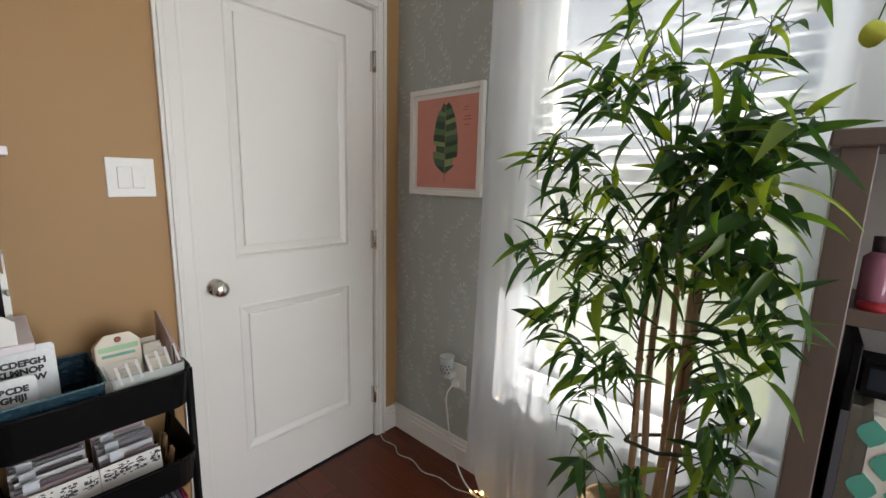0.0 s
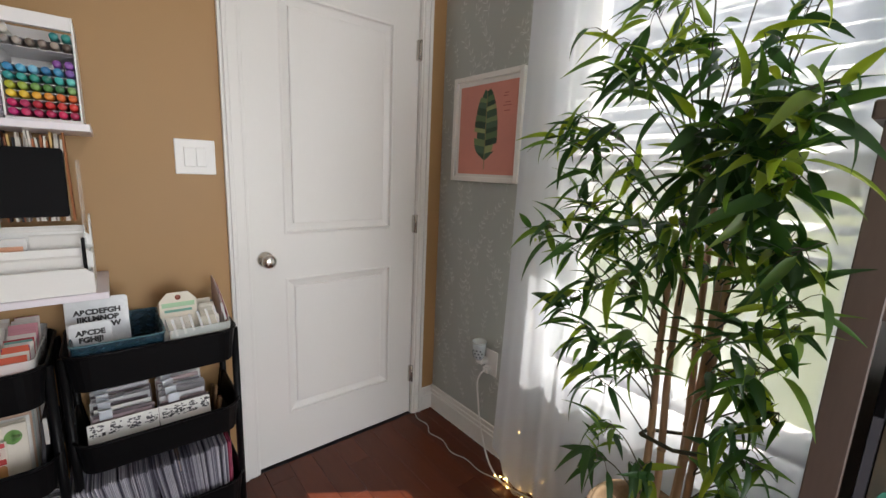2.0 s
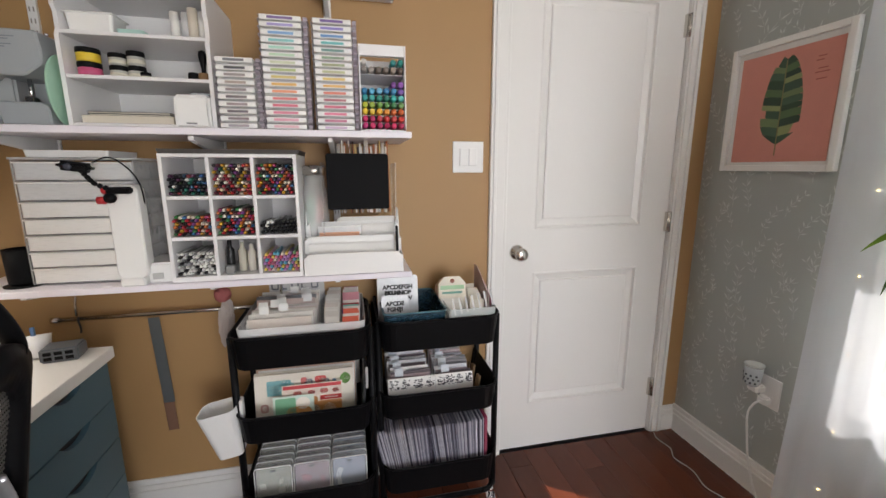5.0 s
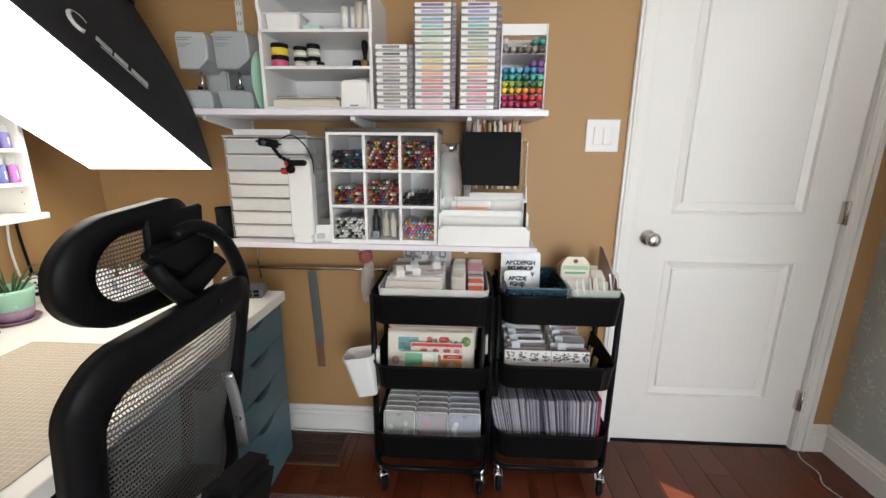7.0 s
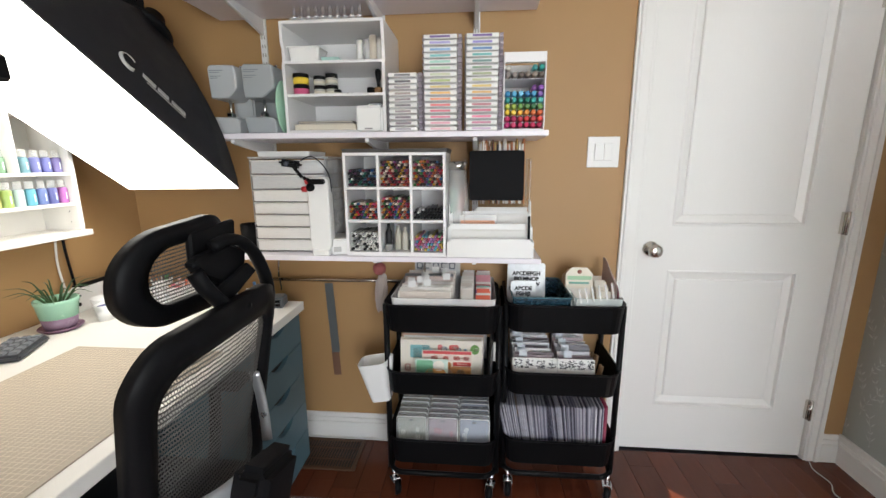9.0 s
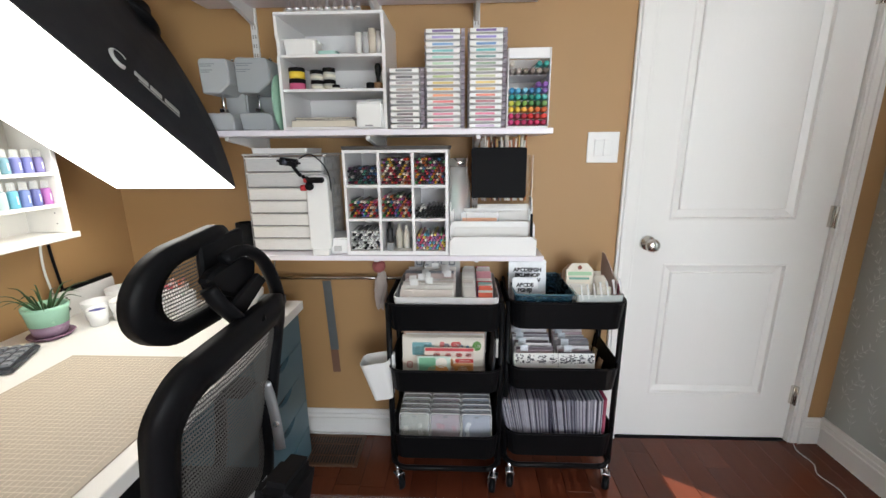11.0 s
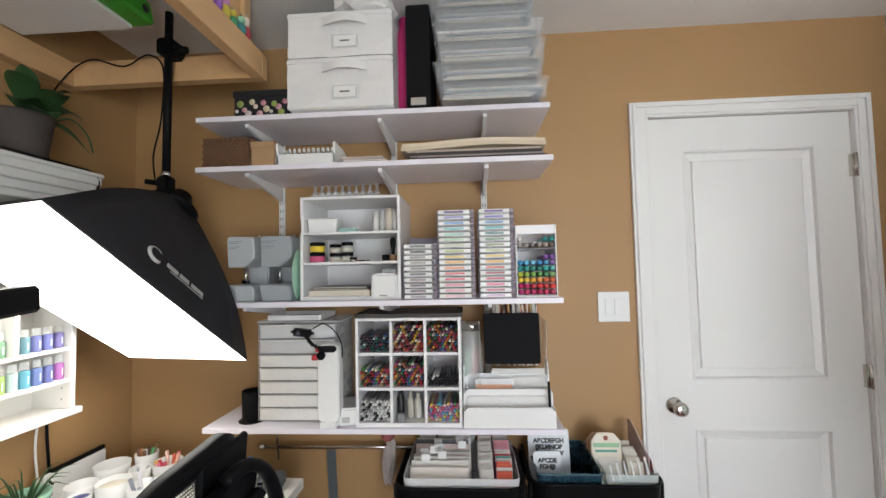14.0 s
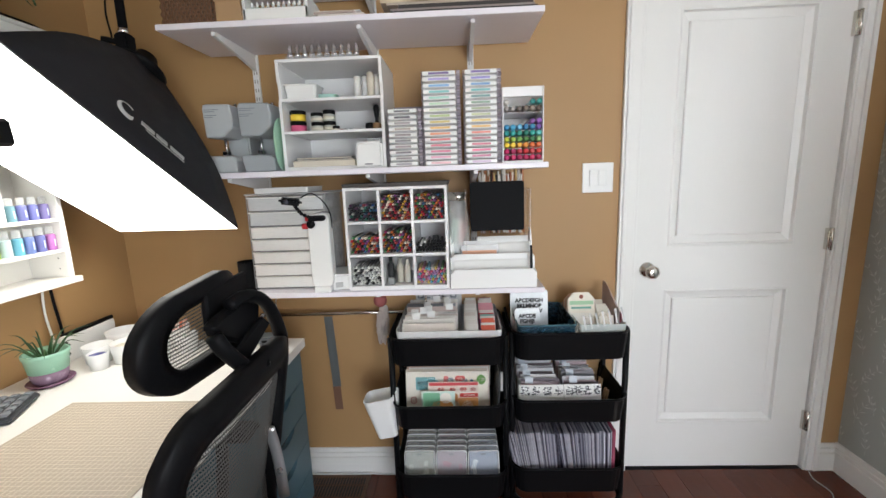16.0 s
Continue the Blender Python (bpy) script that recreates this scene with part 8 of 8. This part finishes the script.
# ---- bamboo in a woven pot ----
def leaf_material():
    mt = bpy.data.materials.new("bamboo_leaf")
    mt.use_nodes = True
    n, link = mt.node_tree.nodes, mt.node_tree.links.new
    bs = n["Principled BSDF"]
    geo, info = n.new("ShaderNodeNewGeometry"), n.new("ShaderNodeObjectInfo")
    addn = n.new("ShaderNodeMath")
    addn.operation = "ADD"
    link(geo.outputs["Random Per Island"], addn.inputs[0])
    link(info.outputs["Random"], addn.inputs[1])
    fr_ = n.new("ShaderNodeMath")
    fr_.operation = "FRACT"
    link(addn.outputs[0], fr_.inputs[0])
    # the ramp's yellow-green end colours random leaves as if backlit
    ramp = n.new("ShaderNodeValToRGB")
    el = ramp.color_ramp.elements
    el[0].position, el[0].color = 0.0, (0.013, 0.044, 0.016, 1)
    el[1].position, el[1].color = 1.0, (0.16, 0.23, 0.025, 1)
    e = el.new(0.55)
    e.color = (0.024, 0.074, 0.020, 1)
    e = el.new(0.74)
    e.color = (0.070, 0.140, 0.024, 1)
    link(fr_.outputs[0], ramp.inputs[0])
    tc = n.new("ShaderNodeTexCoord")
    wv = n.new("ShaderNodeTexNoise")
    wv.inputs["Scale"].default_value = 60.0
    link(tc.outputs["Object"], wv.inputs["Vector"])
    mixc = n.new("ShaderNodeMixRGB")
    mixc.blend_type = "MULTIPLY"
    mixc.inputs[0].default_value = 0.5
    link(ramp.outputs[0], mixc.inputs[1])
    link(wv.outputs["Color"], mixc.inputs[2])
    link(ramp.outputs[0], bs.inputs["Base Color"])
    bs.inputs["Roughness"].default_value = 0.42
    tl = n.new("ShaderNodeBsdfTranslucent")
    # transmitted tint raised above the leaf colour to strengthen the backlit look
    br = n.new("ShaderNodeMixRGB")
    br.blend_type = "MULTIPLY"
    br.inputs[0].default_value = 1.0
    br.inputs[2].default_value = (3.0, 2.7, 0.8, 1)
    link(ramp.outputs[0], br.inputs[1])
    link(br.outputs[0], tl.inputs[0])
    mx = n.new("ShaderNodeMixShader")
    mx.inputs[0].default_value = 0.42
    link(bs.outputs[0], mx.inputs[1])
    link(tl.outputs[0], mx.inputs[2])
    link(mx.outputs[0], n["Material Output"].inputs[0])
    return mt


M_BLEAF = leaf_material()
M_CANE = material("tan_bamboo_cane", (0.36, 0.23, 0.13), 0.45, vary=0.2, scale=9, stretch=(1, 1, 0.3))
M_TWIG = material("dark_twig", (0.05, 0.05, 0.028), 0.6)
M_WEAVE = material("woven_seagrass", (0.22, 0.15, 0.085), 0.85, vary=0.3, scale=30, bump=0.8, bump_scale=120)


def blade(length, width, curl, fold):
    """One narrow pointed leaf along +x, arching down."""
    b = bmesh.new()
    rows = []
    n = 7
    for i in range(n + 1):
        t = i / n
        w = width * 0.5 * (math.sin(math.pi * t ** 0.62) ** 0.9 if 0 < t < 1 else 0.0) + (0.0004 if i in (0, n) else 0)
        x, z = length * t * (1 - 0.12 * curl * t), -curl * length * 0.42 * t * t
        rows.append((b.verts.new((x, -w, z + fold * w)), b.verts.new((x, 0, z)), b.verts.new((x, w, z + fold * w))))
    for a, c in zip(rows, rows[1:]):
        b.faces.new((a[0], c[0], c[1], a[1]))
        b.faces.new((a[1], c[1], c[2], a[2]))
    for f in b.faces:
        f.smooth = True
    return b


bam = thing("bamboo_plant", (-0.19, 1.15, 0), "tall leafy bamboo with tan canes in a woven pot", "bamboo")
BX0, BY0 = -0.205, 1.150
b = lathe([(0, 0), (0.105, 0), (0.115, 0.02), (0.135, 0.20), (0.140, 0.385), (0.132, 0.395), (0.124, 0.38), (0.120, 0.345), (0, 0.34)], BX0, BY0, 0.0, 36)
part("pot", b, M_WEAVE, bam, "woven seagrass pot")
b = bmesh.new()
for i in range(22):
    z = 0.012 + i * 0.0175
    r = 0.108 + 0.033 * min(1, z / 0.25)
    tube([(BX0 + (r + 0.002 * (k % 2)) * math.cos(k * math.pi / 24), BY0 + (r + 0.002 * (k % 2)) * math.sin(k * math.pi / 24), z + 0.002 * math.sin(k)) for k in range(49)], 0.0085, 5, b)
part("weave", b, M_WEAVE, bam)
b = bmesh.new()
rng = random.Random(14)
for i in range(90):
    a, r = rng.uniform(0, 6.28), 0.115 * math.sqrt(rng.random())
    p = Vector((BX0 + r * math.cos(a), BY0 + r * math.sin(a), 0.34))
    tube([p, p + Vector((rng.uniform(-0.03, 0.03), rng.uniform(-0.03, 0.03), rng.uniform(0.012, 0.03))), p + Vector((rng.uniform(-0.05, 0.05), rng.uniform(-0.05, 0.05), 0.016))], 0.0022, 4, b)
ob = part("moss", b, M_WEAVE, bam, "dry tan moss")
tagged(ob, kind="stuff")
CANES = [
    [(-0.215, 1.110, 0.33), (-0.205, 1.115, 0.60), (-0.213, 1.110, 0.88), (-0.212, 1.105, 1.16)],
    [(-0.185, 1.125, 0.33), (-0.176, 1.122, 0.55), (-0.190, 1.120, 0.89), (-0.180, 1.115, 1.29)],
    [(-0.150, 1.145, 0.33), (-0.135, 1.142, 0.54), (-0.122, 1.138, 0.91), (-0.122, 1.135, 1.20)],
    [(-0.125, 1.160, 0.33), (-0.115, 1.150, 0.54), (-0.108, 1.145, 0.92), (-0.108, 1.145, 1.24)],
    [(-0.165, 1.190, 0.33), (-0.150, 1.190, 0.60), (-0.160, 1.180, 0.95), (-0.165, 1.17, 1.26)],
]
cane_pts = []
for c in CANES:
    p = smooth_path(c, 8)
    cane_pts += p
    b = tube(p, 0.0098, 10, taper=0.72)
    for q in p[4::6]:
        tube([q - Vector((0, 0, 0.003)), q + Vector((0, 0, 0.003))], 0.0106, 10, b)
    part("cane", b, M_CANE, bam, "", True)
part("tie", tube([(-0.222, 1.095, 0.655), (-0.15, 1.110, 0.645), (-0.098, 1.140, 0.65), (-0.105, 1.165, 0.65), (-0.155, 1.20, 0.65), (-0.22, 1.13, 0.655), (-0.222, 1.095, 0.655)], 0.005, 6), M_TWIG, bam, "dark plastic tie")

SIZES = ((0.115, 0.0205, 0.5), (0.135, 0.0225, 0.8), (0.095, 0.0180, 0.3), (0.150, 0.0235, 1.0), (0.082, 0.016, 0.6))
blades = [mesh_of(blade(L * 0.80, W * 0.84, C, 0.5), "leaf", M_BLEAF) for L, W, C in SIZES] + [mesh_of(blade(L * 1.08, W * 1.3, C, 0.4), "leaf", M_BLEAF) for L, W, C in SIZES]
placed = []
twigs = bmesh.new()
rng = random.Random(29)


def leaf_pose(p, az, pitch, roll):
    return Matrix.Translation(p) @ pose(0, 0, 0, 0, 0, az) @ pose(0, 0, 0, 0, -pitch, 0) @ pose(0, 0, 0, roll, 0, 0)


def tuft(centre, n_leaf, broad=0.0, drop=0.14):
    """A twig from the nearest cane to a spot, with side shoots and leaves in a loose fan about it."""
    centre = Vector(centre) + Vector((rng.uniform(-0.015, 0.015), rng.uniform(-0.03, 0.02), rng.uniform(-0.015, 0.015)))
    root = min(cane_pts, key=lambda q: (q.xy - centre.xy).length + 1.2 * abs(q.z - (centre.z - drop)))
    bend = root.lerp(centre, 0.55) + Vector((0, 0, 0.10 * (centre - root).length))
    path = smooth_path([root, bend, centre], 7)
    tube(path, 0.0023, 5, twigs, taper=0.5)
    out = (centre - root)
    az0 = math.degrees(math.atan2(out.y, out.x))
    for i in range(n_leaf):
        q = path[-1 - int(rng.random() ** 1.6 * 6)]
        side = Vector((rng.uniform(-0.035, 0.035), rng.uniform(-0.035, 0.025), rng.uniform(-0.03, 0.03)))
        if side.length > 0.02:
            tube([q, q + side * 0.6 + Vector((0, 0, 0.006)), q + side], 0.0011, 4, twigs, taper=0.6)
        else:
            side = Vector((0, 0, 0))
        a = az0 + rng.gauss(0, 55)
        pitch = rng.uniform(-55, 15) if rng.random() < 0.72 else rng.uniform(10, 65)
        k = rng.randrange(5) + (5 if rng.random() < broad else 0)
        placed.append((q + side, a, pitch, rng.uniform(-55, 55), k))


# the open top, over the ends of the canes
for spot in ((-0.40, 1.05, 1.61), (-0.32, 1.07, 1.66), (-0.29, 1.06, 1.52), (-0.35, 1.04, 1.52), (-0.24, 1.09, 1.66), (-0.19, 1.10, 1.58), (-0.14, 1.10, 1.54), (-0.08, 1.11, 1.58), (-0.04, 1.12, 1.64), (-0.20, 1.08, 1.78), (-0.10, 1.10, 1.80), (-0.30, 1.06, 1.76), (0.0, 1.10, 1.72)):
    tuft(spot, 11, 0.1)
# dense crown of broad leaves
for spot in ((-0.18, 1.07, 1.38), (-0.14, 1.04, 1.41), (-0.09, 1.04, 1.46), (-0.07, 1.01, 1.37), (-0.03, 1.00, 1.41), (0.0, 0.98, 1.35), (0.02, 0.97, 1.30), (0.02, 0.97, 1.40), (0.01, 1.02, 1.46), (-0.03, 1.01, 1.30), (-0.11, 1.05, 1.30), (-0.15, 1.05, 1.33), (-0.08, 1.00, 1.33)):
    tuft(spot, 14, 0.45)
# long side branches that reach out over the curtain
for spot in ((-0.42, 1.02, 1.42), (-0.45, 1.00, 1.37), (-0.37, 1.03, 1.40), (-0.37, 1.03, 1.29), (-0.30, 1.06, 1.31), (-0.46, 0.98, 1.15), (-0.49, 0.97, 1.12), (-0.39, 1.01, 1.17), (-0.43, 1.01, 1.24)):
    tuft(spot, 13, 0.05, 0.22)
# the thick middle
for spot in ((-0.32, 1.04, 1.18), (-0.25, 1.05, 1.20), (-0.24, 1.06, 1.13), (-0.18, 1.06, 1.19), (-0.15, 1.08, 1.14), (-0.10, 1.08, 1.19), (-0.05, 1.09, 1.16), (0.0, 1.01, 1.20), (0.03, 0.99, 1.19), (-0.01, 1.06, 1.12), (-0.31, 1.03, 1.09), (-0.36, 1.02, 1.03), (-0.26, 1.05, 1.04), (-0.20, 1.06, 1.24)):
    tuft(spot, 13, 0.15)
# thin lower growth, with gaps between
for spot in ((-0.38, 1.02, 0.93), (-0.43, 1.00, 1.00), (-0.34, 1.03, 0.87), (-0.28, 1.05, 0.93), (-0.24, 1.08, 0.85), (-0.34, 1.04, 0.79), (-0.14, 1.11, 0.93), (-0.07, 1.10, 0.91), (-0.02, 1.10, 0.86), (0.0, 1.09, 0.79), (0.02, 1.08, 0.74), (0.03, 0.99, 1.08), (0.04, 0.99, 1.03), (0.02, 1.00, 0.97), (-0.02, 1.07, 1.02), (-0.27, 1.04, 0.68), (-0.29, 1.03, 0.61), (-0.20, 1.05, 0.60), (-0.05, 1.11, 0.71), (0.02, 1.08, 0.84), (-0.03, 1.11, 0.64)):
    tuft(spot, 11, 0.15)
tagged(part("twig_work", twigs, M_TWIG, bam, "dark thin branching twigs"), kind="stuff")
placed.sort(key=lambda e: e[0].y)
rest = bmesh.new()
for i, (q, a, pi_, ro, k) in enumerate(placed):
    m = leaf_pose(q, a, pi_, ro)
    tip = m @ Vector((0.11, 0, 0))
    if tip.y > 1.27 or (tip.x > 0.055 and tip.y > 1.0 and tip.z < 1.46) or tip.x > 0.16:
        m = leaf_pose(q, a + 180 if tip.x > 0.06 else -90 + rng.uniform(-60, 60), pi_, ro)
    if i < 300:
        ob = new("leaf", blades[k])
        ob.parent = bam
        ob.matrix_basis = WORLD_OF[bam].inverted() @ m
    else:
        me = blades[k].copy()
        me.transform(m)
        rest.from_mesh(me)
        bpy.data.meshes.remove(me)
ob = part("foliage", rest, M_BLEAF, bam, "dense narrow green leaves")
tagged(ob, kind="stuff")

# ---- shelving beside the bamboo ----
M_TAUPE = material("taupe_wood_veneer", (0.125, 0.092, 0.078), 0.5, vary=0.18, scale=6, bump=0.15, bump_scale=80, stretch=(2, 2, 0.3))
su = thing("bookcase", (0.55, 1.2, 0), "taupe wooden bookcase beside the window", "bookcase")
SX0, SX1, SY0, SY1, SZ = 0.088, 0.95, 1.045, 1.285, 1.425
for x0, x1 in ((SX0, SX0 + 0.048), (SX1 - 0.048, SX1)):
    part("stile", box(x0, x1, SY0, SY0 + 0.02, 0.0, SZ - 0.03, 0.002), M_TAUPE, su)
for x0, x1 in ((SX0 + 0.002, SX0 + 0.020), (SX1 - 0.020, SX1 - 0.002)):
    part("side", box(x0, x1, SY0 + 0.02, SY1, 0.0, SZ - 0.03, 0.001), M_TAUPE, su)
part("top_board", box(SX0 - 0.015, SX1 + 0.015, SY0 - 0.012, SY1 + 0.01, SZ - 0.03, SZ, 0.003), M_TAUPE, su)
part("top_rail", box(SX0 + 0.075, SX1 - 0.075, SY0 + 0.001, SY0 + 0.019, SZ - 0.075, SZ - 0.03, 0.002), M_TAUPE, su)
for z in (0.05, 0.52, 1.11):
    part("shelf", box(SX0 + 0.02, SX1 - 0.02, SY0 + 0.004, SY1 - 0.01, z - 0.03, z, 0.002), M_TAUPE, su)
part("back_panel", box(SX0 + 0.02, SX1 - 0.02, SY1 - 0.008, SY1 - 0.002, 0.02, SZ - 0.03, 0), paint("b7b2ae", 0.7), su, "pale back panel")
for i, (x, c, h, lc) in enumerate(((0.168, "8c2c5c", 0.13, "2c2024"), (0.216, "6c2850", 0.14, "2c2024"), (0.264, "9c3058", 0.12, "302428"))):
    bt = thing("spray_bottle", (x, SY0 + 0.06, 1.11), "dark pink glass bottle with a black cap", "bottle", "pink bottles")
    part("body", lathe([(0, 0), (0.020, 0), (0.022, 0.004), (0.022, h * 0.7), (0.012, h * 0.78)], x, SY0 + 0.06, 1.11, 20), tinted(c), bt)
    part("cap", lathe([(0.012, h * 0.77), (0.013, h), (0, h)], x, SY0 + 0.06, 1.11, 16), paint(lc), bt)
solid("red_lid", lathe([(0, 0), (0.024, 0), (0.025, 0.012), (0, 0.014)], 0.172, SY0 + 0.030, 1.11, 20), paint("9c2430"), "red plastic lid on the shelf", "lid")
pt = thing("patterned_bag", (0.30, SY0 + 0.10, 0.48), "teal bag with a pale trellis pattern", "bag")
part("body", box(0.168, 0.46, SY0 + 0.022, SY0 + 0.20, 0.521, 0.95, 0.03, seg=3), paint("d0d2cc", 0.8), pt)
for i in range(5):
    for j in range(7):
        x, z = 0.200 + i * 0.050 + (0.025 if j % 2 else 0), 0.560 + j * 0.054
        if x > 0.44:
            continue
        part("trellis_tile", prism([(0, -0.028), (0.016, -0.012), (0.021, 0), (0.016, 0.012), (0, 0.028), (-0.016, 0.012), (-0.021, 0), (-0.016, -0.012)], 0.0012, Matrix.Translation((x, SY0 + 0.022, z)) @ pose(0, 0, 0, 90, 0, 0)), paint("4f9d8c", 0.8), pt)
part("button", lathe([(0, 0), (0.005, 0), (0.005, 0.004), (0, 0.004)], 0, 0, 0, 12, m=Matrix.Translation((0.26, SY0 + 0.021, 0.86)) @ pose(0, 0, 0, 90, 0, 0)), M_DARK, pt)
dv = thing("black_device", (0.27, SY0 + 0.05, 0.86), "black handheld device resting on the bag", "device")
part("body", box(0.165, 0.30, SY0 + 0.015, SY0 + 0.09, 0.951, 1.020, 0.008, seg=2), M_BPLAST, dv)
part("screen", box(0.180, 0.288, SY0 + 0.0135, SY0 + 0.0145, 0.968, 1.008, 0), paint("2a2c34", 0.1), dv)
fo = thing("black_folder", (0.18, SY0 + 0.1, 0.48), "black folder standing against the bookcase side", "folder")
part("cover", box(0.152, 0.166, SY0 + 0.006, SY0 + 0.20, 0.521, 1.05, 0.002), M_BPLAST, fo)
part("spine_strip", box(0.153, 0.165, SY0 + 0.004, SY0 + 0.006, 0.53, 0.92, 0), paint("50525a"), fo)

# trailing round leaf hanging into view by the curtain
sp = thing("hanging_vine", (0.16, 1.18, 1.66), "yellow-green round leaf on a trailing stem", "vine")
part("stem", tube(smooth_path([(0.26, 1.18, 1.80), (0.18, 1.18, 1.75), (0.125, 1.175, 1.68), (0.110, 1.17, 1.63)], 5), 0.0016, 6), M_LEAF2, sp)
b = bmesh.new()
c0 = Vector((0.108, 1.165, 1.607))
vs = []
for i in range(18):
    a = 2 * math.pi * i / 18
    r = 0.021 * (1 + 0.18 * math.cos(a - math.pi / 2) ** 8)
    vs.append(b.verts.new(c0 + Vector((r * math.cos(a), 0.008 * math.sin(2 * a), r * math.sin(a)))))
cv = b.verts.new(c0 + Vector((0, -0.006, 0)))
for i in range(18):
    b.faces.new((vs[i], vs[(i + 1) % 18], cv))
part("leaf", b, material("yellow_green_leaf", (0.42, 0.45, 0.05), 0.45, vary=0.15, scale=30), sp, "", True)

# ---- floor vent ----
vt = thing("floor_vent", (-1.35, -0.79, 0), "brown metal floor vent by the baseboard", "floor vent")
VX0, VX1, VY0, VY1 = -1.445, -1.245, -0.945, -0.645
M_VENT = paint("543a28", 0.5)
b = bmesh.new()
for x0, x1, y0, y1 in ((VX0, VX1, VY0, VY0 + 0.018), (VX0, VX1, VY1 - 0.018, VY1), (VX0, VX0 + 0.018, VY0 + 0.018, VY1 - 0.018), (VX1 - 0.018, VX1, VY0 + 0.018, VY1 - 0.018)):
    box(x0, x1, y0, y1, 0.0, 0.008, 0.002, b)
part("frame", b, M_VENT, vt)
part("backing", box(VX0 + 0.01, VX1 - 0.01, VY0 + 0.01, VY1 - 0.01, 0.0005, 0.0015, 0), M_DARK, vt)
for i in range(20):
    y = VY0 + 0.026 + i * 0.0128
    part("slat", box(VX0 + 0.018, VX1 - 0.018, y, y + 0.0045, 0.002, 0.0065, 0.0005), M_VENT, vt)
for x in (-1.38, -1.31):
    part("slat", box(x - 0.002, x + 0.002, VY0 + 0.018, VY1 - 0.018, 0.002, 0.0068, 0.0005), M_VENT, vt)
solid("baseboard_cable", tube(smooth_path([(-1.440, -0.98, 0.014), (-1.442, -0.80, 0.010), (-1.438, -0.66, 0.014), (-1.446, -0.56, 0.005), (-1.44, -0.40, 0.004)], 6), 0.003, 6), M_WHITE, "white cable lying along the baseboard", "cable")

# ---- floor boards ----
rng = random.Random(44)
board_mesh = {}
PW = 0.102
row = 0
y = DESK_Y
while y < WIN_Y:
    w = min(PW, WIN_Y - y)
    x = WALL_X - rng.uniform(0.0, 0.9)
    while x < REAR_X:
        ln = rng.choice((0.45, 0.62, 0.80, 1.00))
        x0, x1 = max(x, WALL_X), min(x + ln, REAR_X)
        if x1 - x0 > 0.03:
            key = (round(x1 - x0, 3), round(w, 3))
            if key not in board_mesh:
                board_mesh[key] = mesh_of(box(0, x1 - x0 - 0.0006, 0, w - 0.0006, -0.012, 0.0, 0.0014), "floorboard", M_WOOD)
            piece("floorboard", board_mesh[key], floor, (x0, y, 0.0))
        x += ln
    y += PW
